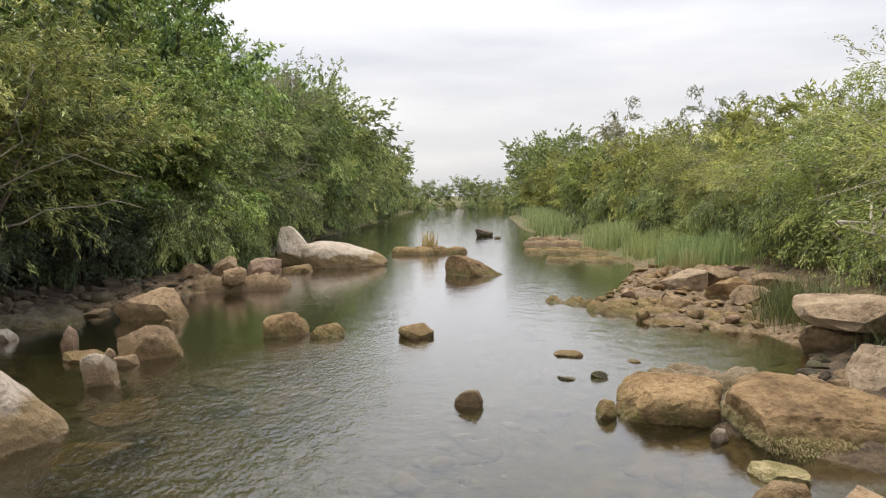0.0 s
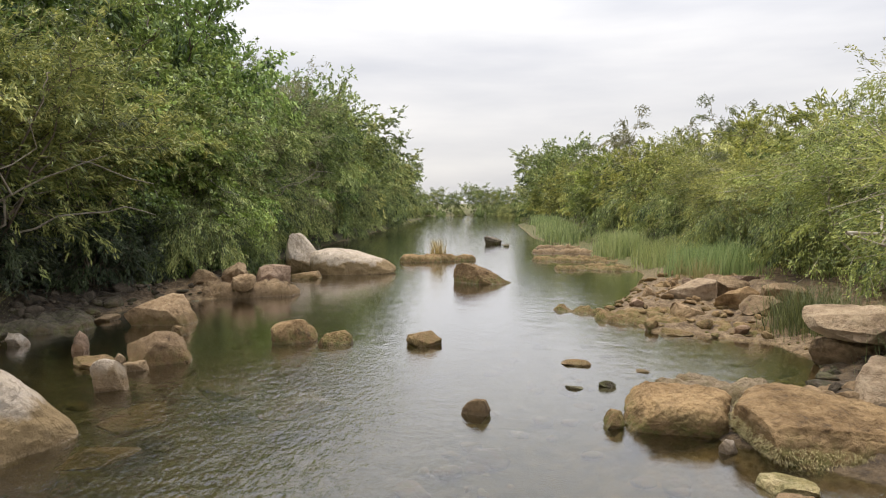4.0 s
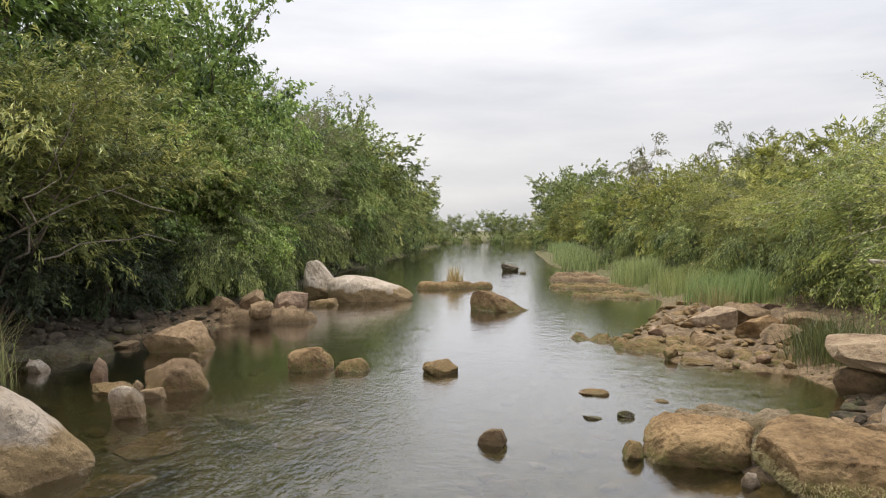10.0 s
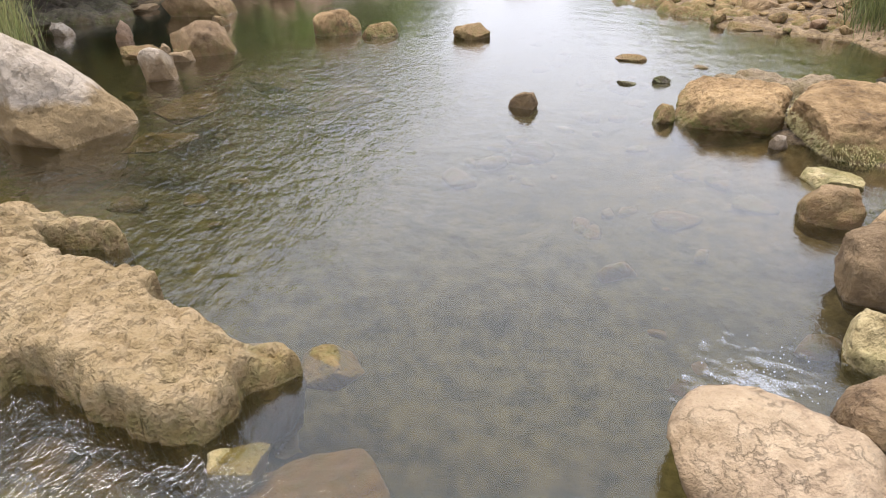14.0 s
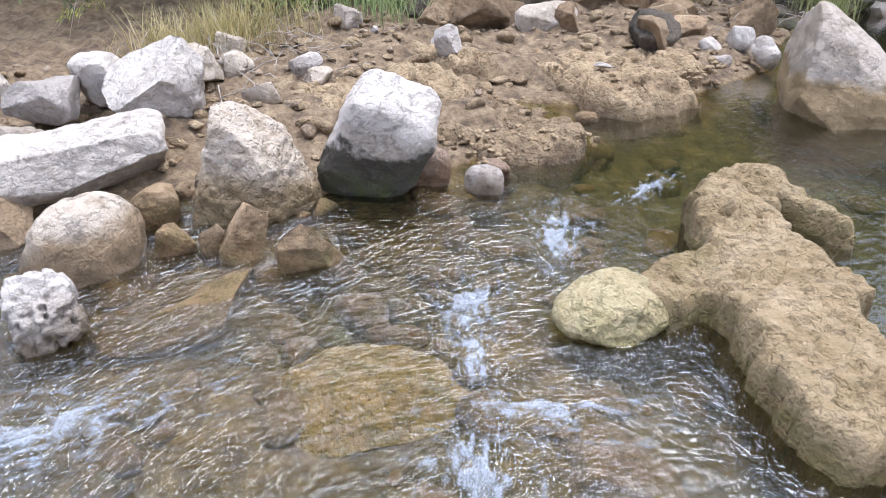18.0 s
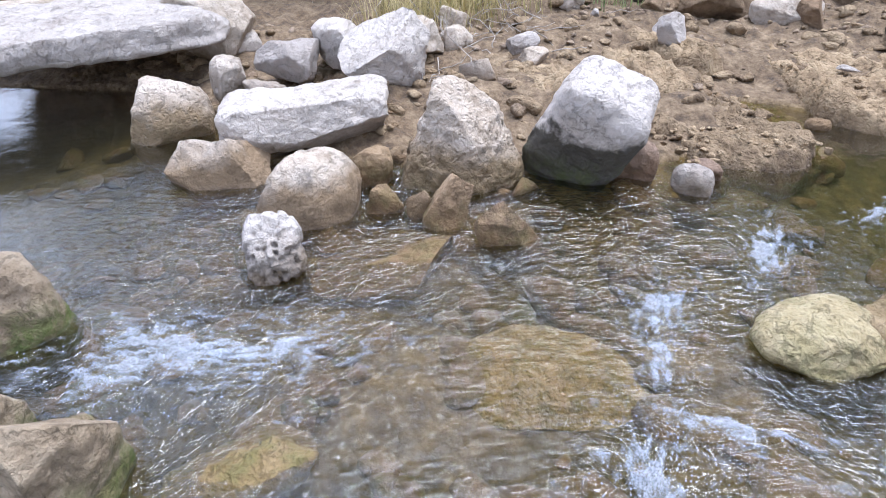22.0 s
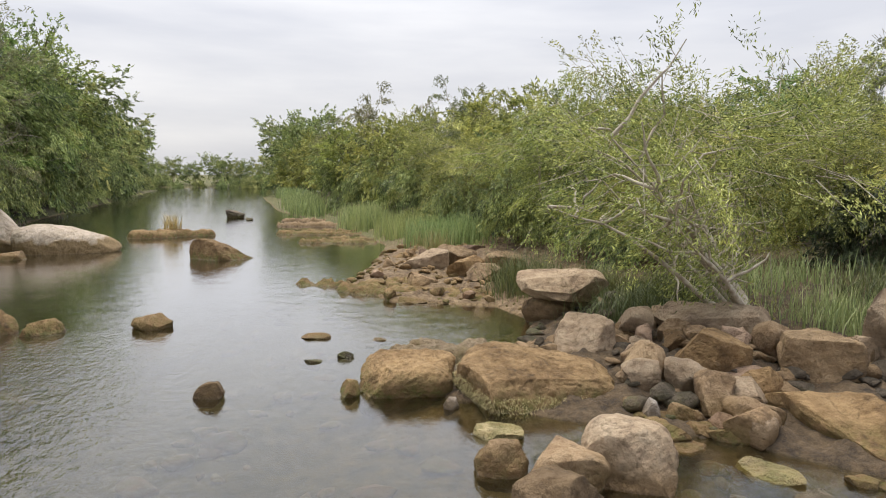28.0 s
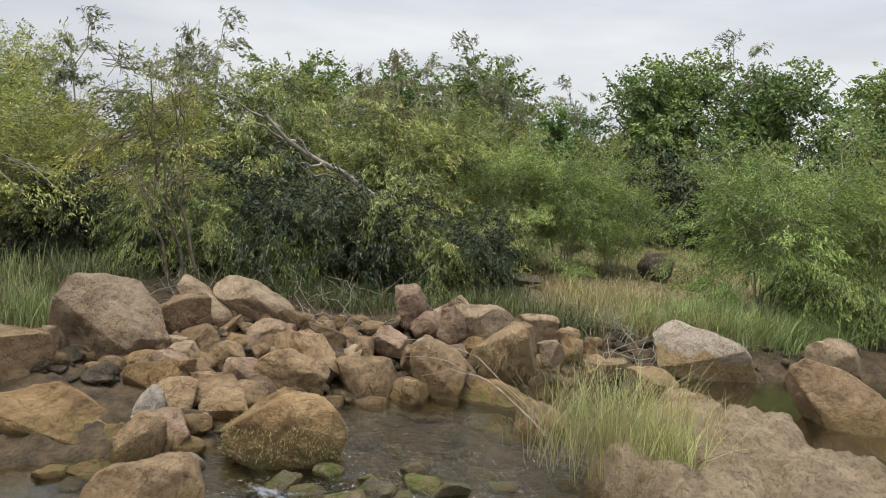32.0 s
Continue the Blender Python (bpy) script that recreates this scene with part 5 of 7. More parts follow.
# ---- scattered stones between the named ones ----
def scatter(name, label, group, count, region, mats, sizes, seed, category="stone"):
    """Single loose stones on the ground: each is a thing of its own, on a few shared shapes."""
    rng = np.random.default_rng(seed)
    x, y = region(rng, count)
    z = ground_z(x, y)
    shapes = []
    for i in range(9):
        v, f = stone_shape(seed * 10 + i, 1.0, rng.uniform(0.55, 0.9), rng.uniform(0.4, 0.75), level=4, cuts=13)
        shapes.append([mesh_of(name, v, f, [m]) for m in mats])
    for i in range(len(x)):
        ob = new(name, shapes[i % 9][int(rng.integers(0, len(mats)))])
        s = rng.uniform(*sizes)
        ob.matrix_world = pose(x[i], y[i], max(z[i], -0.12) - 0.02, rng.normal() * 9, rng.normal() * 9, rng.uniform(0, 360)) @ Matrix.Diagonal((s, s, s, 1))
        tagged(ob, label, category, group)


# ---- loose rubble on the banks: uncountable ----
def rubble(name, label, count, region, sizes, mat, seed, category="gravel", top=None):
    rng = np.random.default_rng(seed)
    v0, f0 = BALLS[2]
    x, y = region(rng, count)
    z = ground_z(x, y) if top is None else np.full(len(x), top)
    pieces = []
    for i in range(len(x)):
        s = rng.uniform(*sizes) * rng.uniform(0.6, 1.5)
        v = v0 * (1 + 0.25 * vnoise(v0 * 1.3 + i * 5.3, seed)[:, None])
        for _ in range(7):
            nrm = rng.normal(size=3)
            nrm /= np.linalg.norm(nrm)
            v = v - np.maximum(v @ nrm - 0.5, 0)[:, None] * nrm
        a = rng.uniform(0, 6.28)
        v = v * (s, s * rng.uniform(0.6, 1), s * rng.uniform(0.35, 0.7))
        v = np.stack([v[:, 0] * np.cos(a) - v[:, 1] * np.sin(a) + x[i], v[:, 0] * np.sin(a) + v[:, 1] * np.cos(a) + y[i], v[:, 2] + z[i] + s * 0.1], -1)
        pieces.append((v, f0))
    v, f = joined(pieces)
    ob = new(name, mesh_of(name, v, f, [mat]))
    return tagged(ob, label, category, kind="stuff")


def in_box(x0, x1, y0, y1, lo, hi, clear=()):
    """Scatters points in a box where the shore distance lies between lo and hi."""
    def region(rng, count):
        x, y = rng.uniform(x0, x1, count * 6), rng.uniform(y0, y1, count * 6)
        d = shore(x, y)
        ok = (d > lo) & (d < hi)
        for cx, cy, r in clear:
            ok &= np.hypot(x - cx, y - cy) > r
        return x[ok][:count], y[ok][:count]
    return region


BARE = ((5.55, 3.95, 0.8), (3.55, 6.05, 0.95), (5.84, 1.9, 0.6), (2.4, 6.8, 0.6), (4.6, 6.8, 0.4))  # broad rocks with nothing lying on them
scatter("stone", "brown-tan loose stone wedged in the boulder pile", "loose stones in the pile", 125, in_box(3.6, 10.8, -1.2, 7.6, -0.12, 2.4, BARE), (TAN, BUFF, OCHRE, BUFF, PINK, TAN), (0.22, 0.6), 61)
scatter("stone", "loose stone on the ochre bar", "loose stones on the bar", 20, in_box(2.5, 7.5, 10.5, 17.5, 0.0, 2.0), (TAN, OCHRE, PINK), (0.14, 0.36), 62)
rubble("loose_stones", "pale and tan loose stones on the wooded bank", 90, in_box(-9.0, -4.4, -2.5, 8.5, 0.4, 2.8), (0.06, 0.17), CRUMB, 63, "stones")
scatter("stone", "angular brown block lying at the back of the wooded bank", "blocks on the wooded bank", 28, in_box(-9.6, -6.4, 3.6, 9.0, 0.9, 3.4), (BROWN, DARK, TAN), (0.35, 0.85), 65)
scatter("stone", "pale flat broken rock on the wooded bank", "flat rocks on the wooded bank", 18, in_box(-8.8, -6.2, -1.5, 3.6, 0.8, 3.0), (PALE, WHITE), (0.14, 0.42), 66)
# stones here take the dark material to paint the bushes' shade
rubble("loose_stones", "loose stones darkened for the shade below the bushes", 80, in_box(-9.0, -4.5, 8.5, 19.5, -0.1, 1.2), (0.10, 0.26), DARK, 64, "stones")
rubble("gravel", "pale broken stones strewn over the wooded bank", 420, in_box(-9, -4, -3.5, 9, 0.0, 3.2), (0.02, 0.09), BUFF, 301)
rubble("gravel", "brown rubble on the wooded bank", 420, in_box(-9, -4, -3, 8.5, 0.0, 3.0), (0.03, 0.12), CRUMB, 302)
# rubble coloured dark for the same shade
rubble("gravel", "rubble darkened for the shade under the wooded bank's bushes", 260, in_box(-10, -4, 8.5, 20, 0.0, 2.0), (0.04, 0.14), DARK, 308)
# dark stone in place of brown, to carry the shade of the gaps
rubble("gravel", "rubble between the boulders of the stony bank, dark for gap shade", 420, in_box(2, 12, -5, 9.5, -0.1, 2.5, BARE), (0.05, 0.17), DARK, 303)
rubble("gravel", "ochre rubble along the stony bar", 260, in_box(2, 8, 9.5, 20, 0.0, 2.6), (0.04, 0.16), OCHRE, 304)
rubble("bed_stones", "ochre stones on the stream bed", 420, in_box(-7, 9, -4, 16, -3.0, -0.05), (0.06, 0.22), OCHRE, 305)
rubble("bed_stones", "tan stones on the bed of the rapid", 260, in_box(-5, 0, -3.5, 3.5, -4.0, -0.05), (0.06, 0.2), TAN, 306)
rubble("bed_stones", "dark stones in the shallows of the side channel", 160, in_box(3.5, 9, -3, 2.5, -4.0, -0.05), (0.07, 0.2), DARK, 307)
rubble("crumbs", "crumbled tan rock on the low shelf", 150, in_box(-6.0, -4.65, 2.2, 3.45, -9, 9), (0.015, 0.05), CRUMB, 310, top=0.11)
rubble("crumbs", "crumbled tan rock on the broad shelf", 260, in_box(-7.9, -5.3, 4.1, 5.9, -9, 9), (0.015, 0.06), CRUMB, 311, top=0.23)
# brown rather than tan, again for the shade in the gaps
rubble("loose_stones", "brown stones filling the gaps of the boulder pile", 240, in_box(3.6, 10.8, -1.2, 7.6, -0.12, 2.4, BARE), (0.09, 0.22), BROWN, 309, "stones")


# ---- foliage ----
def leaves(centres, along, rng, length, width, droop=0.0, spread=0.6, level=0.9):
    """Lozenge leaves at the given places; along: the way each one points on the whole."""
    n = len(centres)
    d = along + rng.normal(size=(n, 3)) * spread
    d[:, 2] -= droop
    d /= np.linalg.norm(d, axis=1, keepdims=True) + 1e-9
    side = np.cross(d, rng.normal(size=(n, 3)) + (0, 0, level))
    side /= np.linalg.norm(side, axis=1, keepdims=True) + 1e-9
    up = np.cross(side, d)
    ln = (length * rng.uniform(0.6, 1.3, n))[:, None]
    wd = (width * rng.uniform(0.7, 1.3, n))[:, None]
    a = centres - d * ln * 0.5
    b = centres + side * wd * 0.5 + up * wd * 0.15
    c = centres + d * ln * 0.5 - up * ln * 0.08
    e = centres - side * wd * 0.5 + up * wd * 0.15
    v = np.stack([a, b, c, e], 1).reshape(-1, 3)
    return v, np.arange(4 * n).reshape(-1, 4)


def bend(p0, p1, rng, steps=7, wob=0.06, sag=0.0):
    """A crooked line from p0 to p1."""
    t = np.linspace(0, 1, steps)[:, None]
    p0, p1 = np.asarray(p0, float), np.asarray(p1, float)
    size = np.linalg.norm(p1 - p0)
    w = np.cumsum(rng.normal(size=(steps, 3)) * wob * size / steps**0.5, axis=0)
    w -= w[0] + (w[-1] - w[0]) * t
    p = p0 + (p1 - p0) * t + w
    p[:, 2] += sag * size * np.sin(np.pi * t[:, 0])
    return p


def bush(name, seed, height, width, stems, sprays, per_spray, leaf, mat, bark, label, category, low=0.15, stem_r=0.035, droop=0.2, bare=0.25, lean=(0, 0), twig=0.45, fill=0.0, skirt=0.85, spread=(0.25, 0.85), rise=(0.6, 0.95), bare_limbs=0, fan=(0, 180), wob=0.10, taper=1.6):
    """A many-stemmed shrub or tree: crooked stems that fork, and a crown of leafy sprays set along the twigs."""
    rng = np.random.default_rng(seed)
    root = new(name)
    tubes, tips = [], []
    for s in range(stems):
        a = radians(fan[0] + fan[1] * rng.uniform(-1, 1))
        reach = width / 2 * rng.uniform(*spread)
        h = height * rng.uniform(*rise)
        base = np.array([np.cos(a), np.sin(a), 0]) * stem_r * 3
        end = np.array([np.cos(a) * reach + lean[0] * h, np.sin(a) * reach + lean[1] * h, h])
        line = bend(base - (0, 0, 0.1), end, rng, 9, wob, wob)
        tubes.append(tube(line, stem_r * np.linspace(1, 0.42, 9) ** taper))
        for _ in range(5):
            i = rng.integers(3, 9)
            out = rng.normal(size=3) * (1, 1, 0.6)
            out /= np.linalg.norm(out)
            tip = line[i] + out * width * rng.uniform(0.12, 0.26) + (0, 0, 0.05 * height)
            limb = bend(line[i], tip, rng, 6, 0.12, 0.05)
            tubes.append(tube(limb, np.linspace(stem_r * 0.45, stem_r * 0.1, 6), 5))
            tips.append(limb)
        tips.append(line[4:])
    v, f = joined(tubes)
    part("trunk", mesh_of("trunk", v, f, [bark]), root)
    for _ in range(bare_limbs):
        a = rng.uniform(0, 2 * np.pi)
        z0, z1 = height * rng.uniform(0.2, 0.5), height * rng.uniform(0.25, 0.7)
        limb = bend((0.3 * np.cos(a), 0.3 * np.sin(a), z0), (width * 0.53 * np.cos(a), width * 0.53 * np.sin(a), z1), rng, 9, 0.12, 0.06)
        v, f = tube(limb, np.linspace(stem_r * 0.8, 0.006, 9), 6)
        part("bare_limb", mesh_of("bare_limb", v, f, [DEADWOOD]), root)
    # sprays: partly on the limbs, the rest over the crown's uneven shell
    lines = np.concatenate(tips)
    n_limb = int(sprays * 0.35)
    c1 = lines[rng.integers(0, len(lines), n_limb)] + rng.normal(size=(n_limb, 3)) * 0.12 * width / 3
    n_shell = sprays - n_limb
    u = rng.normal(size=(n_shell, 3))
    u /= np.linalg.norm(u, axis=1, keepdims=True)
    # below its middle the crown goes straight down to the ground
    under = u[:, 2] < 0
    flat = np.hypot(u[:, 0], u[:, 1])
    u[under, :2] *= (skirt / flat[under] + (1 - skirt))[:, None]
    # boughs: flat fans of sprays, with hollows between them
    boughs = max(sprays // 30, 8)
    lump_u, which = u[:boughs], rng.integers(0, boughs, n_shell)
    r = np.clip(rng.beta(3.2, 1.3, boughs), fill, 1) * (0.84 + 0.46 * fbm(lump_u * 1.9 + seed, 3, seed))
    heart = lump_u * r[:, None] * (width / 2, width / 2, height * (1 - low) / 2)
    axis = lump_u * (1, 1, 0.55) + rng.normal(size=(boughs, 3)) * 0.38
    axis[:, 2] += 0.22 - 0.45 * droop
    axis /= np.linalg.norm(axis, axis=1, keepdims=True)
    across = np.cross(axis, rng.normal(size=(boughs, 3)) * 0.35 + (0, 0, 1))
    across /= np.linalg.norm(across, axis=1, keepdims=True)
    span = width * rng.uniform(0.07, 0.17, boughs)
    s_along = rng.uniform(-1, 1, n_shell)
    s_across = rng.normal(size=n_shell) * 0.42 * (1.15 - 0.5 * s_along)
    c2 = heart[which] + axis[which] * (s_along * span[which])[:, None] + across[which] * (s_across * span[which])[:, None]
    c2 += rng.normal(size=(n_shell, 3)) * span[which][:, None] * 0.13
    c2[:, 2] -= span[which] * droop * np.clip(s_along + 0.3, 0, 2) ** 2 * 0.35
    c2[:, 2] += height * (1 + low) / 2
    c2[:, 0] += lean[0] * c2[:, 2]
    c2[:, 1] += lean[1] * c2[:, 2]
    d2 = axis[which] + across[which] * np.sign(s_across)[:, None] * 0.55
    tone = np.concatenate([rng.uniform(0.2, 0.7, n_limb), np.clip(rng.uniform(0, 1, boughs)[which] + rng.normal(size=n_shell) * 0.12, 0, 1)])
    keep = np.concatenate([np.ones(n_limb, bool), rng.uniform(0, 1, n_shell) > bare * 0.5])
    c = np.concatenate([c1, c2])
    d1 = c1 - (lean[0] * c1[:, 2:3] * (1, 0, 0)) - np.array([0, 0, height * 0.45])
    d1 /= np.linalg.norm(d1, axis=1, keepdims=True) + 1e-9
    dirs = np.concatenate([d1, d2]) + rng.normal(size=c.shape) * 0.34
    dirs[:, 2] -= droop * 0.8
    c, dirs, tone = c[keep], dirs[keep], tone[keep]
    dirs /= np.linalg.norm(dirs, axis=1, keepdims=True)
    t = rng.uniform(0, 1, (len(c), per_spray))
    p = c[:, None] + dirs[:, None] * (t * twig)[..., None] + rng.normal(size=(len(c), per_spray, 3)) * twig * 0.085
    p[..., 2] -= droop * twig * 0.35 * t**2
    p = p.reshape(-1, 3)
    al = np.repeat(dirs, per_spray, axis=0)
    ok = p[:, 2] > 0.03
    v, f = leaves(p[ok], al[ok], rng, leaf[0], leaf[1], droop, 0.5)
    me = mesh_of("crown", v, f, [mat], smooth=False)
    me.attributes.new("tone", "FLOAT", "POINT").data.foreach_set("value", np.repeat(np.repeat(tone, per_spray)[ok], 4).astype(np.float32))
    part("crown", me, root)
    # bare twig ends that show between the leaves
    fine = min(stem_r, 0.035)
    few = rng.choice(len(c), min(len(c), 260), replace=False)
    lines = [tube(np.stack([c[i] - dirs[i] * twig * 0.9 + (0, 0, 0.03), c[i], c[i] + dirs[i] * twig * 0.8 - (0, 0, 0.3 * droop * twig)]), (fine * 0.2, fine * 0.15, fine * 0.05), 3) for i in few]
    v, f = joined(lines)
    tagged(part("fine_branching", mesh_of("fine_branching", v, f, [bark]), root), kind="stuff")
    return tagged(root, label, category)


def place(kind, x, y, size, turn, group="", label="", stretch=1.0, sink=0.05):
    z = gz(x, y) - sink
    m = pose(x, y, z, 0, 0, turn) @ Matrix.Diagonal((size, size, size * stretch, 1))
    ob = copy_thing(kind, m)
    if group:
        tagged(ob, group=group)
    return tagged(ob, label) if label else ob


def settle(kind, x, y, size, turn, stretch=1.0, sink=0.05):
    """Puts the first one of its kind in its own place."""
    kind.matrix_world = pose(x, y, gz(x, y) - sink, 0, 0, turn)
    kind.scale = (1, 1, 1)
    return kind


# kinds
willow_a = bush("willow_shrub", 401, 5.0, 4.6, 7, 2300, 20, (0.092, 0.023), WILLOW, PALEBARK, "yellow-green willow shrub with thin pale stems", "shrub", droop=0.3, low=0.10)
willow_b = bush("willow_shrub", 402, 4.6, 5.0, 8, 2300, 20, (0.092, 0.023), WILLOW, PALEBARK, "spreading yellow-green willow shrub", "shrub", droop=0.4, low=0.06, bare=0.3)
willow_far = bush("willow_shrub", 403, 5.0, 5.0, 6, 900, 10, (0.26, 0.065), WILLOW, BARK, "yellow-green willow shrub on the far bank", "shrub", droop=0.3, low=0.06)
olive_a = bush("dense_shrub", 404, 5.4, 5.4, 7, 2100, 15, (0.17, 0.038), OLIVE, BARK, "dense olive-green shrub hanging over the water", "shrub", droop=0.45, low=0.12, bare=0.15, bare_limbs=6)
olive_b = bush("dense_shrub", 405, 6.2, 5.2, 7, 2000, 14, (0.18, 0.042), OLIVE, BARK, "tall olive-green shrub on the wooded bank", "shrub", droop=0.5, low=0.05, bare=0.2, bare_limbs=5)
olive_far = bush("dense_shrub", 406, 7.0, 6.5, 6, 1100, 10, (0.30, 0.085), OLIVE, BARK, "olive-green bank tree in the distance", "tree", droop=0.4, low=0.04)
broad_a = bush("broadleaf_tree", 407, 8.6, 6.4, 5, 1700, 12, (0.20, 0.095), BROAD, BARK, "tall broad-leaved dark green tree", "tree", droop=0.4, low=0.14, stem_r=0.08, twig=0.6)
broad_far = bush("broadleaf_tree", 408, 9.0, 7.5, 5, 1700, 13, (0.24, 0.11), FARLEAF, BARK, "dark green broad-leaved tree at the meadow's edge", "tree", droop=0.4, low=0.0, stem_r=0.10, twig=0.8)
airy = bush("slender_tree", 409, 7.2, 3.0, 3, 420, 12, (0.19, 0.04), GREYLEAF, PALEBARK, "slender grey-green tree with an open crown", "tree", droop=0.5, low=0.45, bare=0.4, stem_r=0.05, skirt=0.0)
low_bush = bush("low_bush", 410, 2.6, 3.8, 9, 1100, 15, (0.13, 0.034), OLIVE, BARK, "low dense dark green bush hanging over the water's edge", "bush", droop=0.9, low=0.0, bare=0.1, stem_r=0.02, twig=0.4)
dark_bush = bush("low_bush", 411, 2.8, 4.2, 7, 900, 14, (0.15, 0.05), SHADELEAF, BARK, "low bush under taller shrubs, shade put into its leaf colour", "bush", droop=0.6, low=0.0, bare=0.1, stem_r=0.02, twig=0.45)
vine_bush = bush("vine_covered_shrub", 412, 5.6, 4.8, 6, 1900, 13, (0.11, 0.075), VINE, BARK, "shrub overgrown with bright green broad-leaved vines", "shrub", droop=0.6, low=0.03, bare=0.1)
overhang = bush("overhanging_shrub", 414, 5.4, 6.6, 9, 2700, 15, (0.16, 0.036), OLIVE, BARK, "wide olive-green shrub overhanging a dark hollow", "shrub", droop=0.3, low=0.58, bare=0.1, bare_limbs=5, skirt=0.05, spread=(0.5, 1.0))
grey_bush = bush("greyish_shrub", 413, 5.8, 5.0, 8, 1700, 14, (0.13, 0.028), GREYLEAF, DEADWOOD, "grey-green twiggy shrub with many bare stems", "shrub", droop=0.4, low=0.05, bare=0.35, bare_limbs=10)

young_willow = bush("young_willow", 415, 3.4, 3.6, 8, 1700, 20, (0.09, 0.02), YOUNG, PALEBARK, "bright green young willow shrub on the bank", "shrub", droop=0.35, low=0.03, bare=0.2, stem_r=0.022)
G_L, G_LT, G_R, G_RT, G_FAR = "shrubs along the wooded bank", "taller trees of the wooded bank", "willow shrubs along the stony bank", "trees behind the stony bank", "trees across the far water"
# left bank, front row over the water
settle(olive_a, -11.2, 14.6, 1.0, 20)
tagged(olive_a, group=G_L)
settle(olive_b, -10.4, 18.6, 1.0, 70)
tagged(olive_b, group=G_L)
settle(vine_bush, -8.2, 20.2, 1.0, 140)
tagged(vine_bush, group=G_L)
settle(grey_bush, -8.6, 24.4, 1.0, 200)
tagged(grey_bush, group=G_L)
settle(overhang, -9.5, 12.8, 1.0, 0)
tagged(overhang, group=G_L)
place(overhang, -9.0, 15.9, 0.9, 110, G_L)
place(overhang, -10.6, 9.4, 0.9, 220, G_L)
place(overhang, -8.4, 20.4, 0.95, 300, G_L)
place(overhang, -8.9, 25.6, 1.1, 40, G_L)
for xx, yy, s, a in ((-9.2, 17.6, 0.9, 200), (-8.8, 23.0, 1.0, 20), (-9.6, 29.6, 1.0, 100)):
    place(vine_bush, xx, yy, s, a, G_L)
for xx, yy, s in ((-10.2, 27.5, 0.92), (-10.0, 33.5, 0.95), (-9.6, 40.0, 0.95), (-9.2, 48.0, 0.9), (-9.6, 23.2, 0.86), (-9.2, 20.6, 0.9)):
    place(broad_a, xx, yy, s, yy * 53 % 360, G_LT)
place(vine_bush, -9.8, 34.5, 1.1, 30, G_L)
place(broad_a, -9.6, 25.6, 0.95, 75, G_LT, stretch=1.34)
place(broad_a, -8.6, 46.5, 1.0, 215, G_LT, stretch=1.12)
place(grey_bush, -8.8, 32.6, 1.2, 130, G_L, "tall grey-green twiggy shrub on the wooded bank", stretch=1.32)
place(olive_b, -8.3, 38.5, 1.1, 210, G_L, stretch=1.3)
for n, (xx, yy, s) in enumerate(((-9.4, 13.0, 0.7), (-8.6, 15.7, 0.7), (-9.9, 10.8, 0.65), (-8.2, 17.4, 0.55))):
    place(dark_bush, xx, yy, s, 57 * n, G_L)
place(grey_bush, -9.0, 40.5, 1.15, 60, G_L)
place(olive_a, -9.7, 27.4, 1.1, 260, G_L)
place(olive_b, -9.5, 32.0, 1.1, 310, G_L)
place(olive_a, -11.2, 8.6, 0.95, 80, G_L)
place(willow_b, -11.0, 5.0, 0.9, 150, G_L, "yellow-green willow shrub behind the wooded bank's stones")
place(willow_b, -11.3, 1.4, 0.9, 10, G_L, "yellow-green willow shrub behind the wooded bank's stones")
place(olive_b, -12.4, -2.5, 0.9, 10, G_L)
# added out of view, so the water by the slab mirrors something dark
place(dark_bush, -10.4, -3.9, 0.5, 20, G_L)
settle(olive_far, -9.2, 37.5, 1.0, 0)
tagged(olive_far, group=G_L)
for yy, xx in ((43, -9.0), (50, -8.7), (58, -8.4), (67, -8.6), (77, -8.4), (88, -8.2), (99, -8.0), (109, -7.9)):
    place(olive_far, xx, yy, 1.22 + 0.12 * math.sin(yy), yy * 37 % 360, G_L)
settle(low_bush, -7.9, 19.6, 0.9, 0)
tagged(low_bush, group="low bushes at the water's edge")
for n, (xx, yy, s) in enumerate(((-7.0, 18.4, 0.9), (-7.5, 21.5, 0.9), (-8.0, 25.0, 1.1), (-8.3, 28.5, 1.2), (-8.2, 33, 1.3), (-8.0, 39, 1.4), (-7.5, 46, 1.3), (-7.1, 52, 1.3), (-6.8, 58, 1.3), (-7.0, 65, 1.3), (-7.0, 72, 1.3), (-7.0, 80, 1.3), (-6.9, 90, 1.4), (-6.6, 100, 1.4), (-10.4, 7.4, 0.8), (-10.0, 5.0, 0.8), (-10.2, 2.6, 0.7))):
    place(low_bush, xx, yy, s, 101 * n, "low bushes at the water's edge")
for n, (xx, yy, s) in enumerate(((9.2, 13.0, 0.8), (8.9, 17.0, 0.85), (9.2, 20.8, 0.9), (9.4, 25, 1.0), (9.6, 30, 1.1), (9.8, 36, 1.2), (10, 44, 1.3), (11.6, 6.4, 0.6), (12.2, 4.4, 0.7), (13.0, 2.8, 0.7), (14.6, 0.6, 0.6), (12.9, -5.4, 0.6))):
    place(low_bush, xx, yy, s, 131 * n, "low bushes along the stony bank", "low dense green bush below the willows")
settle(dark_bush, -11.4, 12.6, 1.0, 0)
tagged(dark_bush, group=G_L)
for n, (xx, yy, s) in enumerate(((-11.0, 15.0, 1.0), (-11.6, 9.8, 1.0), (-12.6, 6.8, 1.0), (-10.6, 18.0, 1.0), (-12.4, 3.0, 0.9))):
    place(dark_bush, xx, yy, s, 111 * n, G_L)
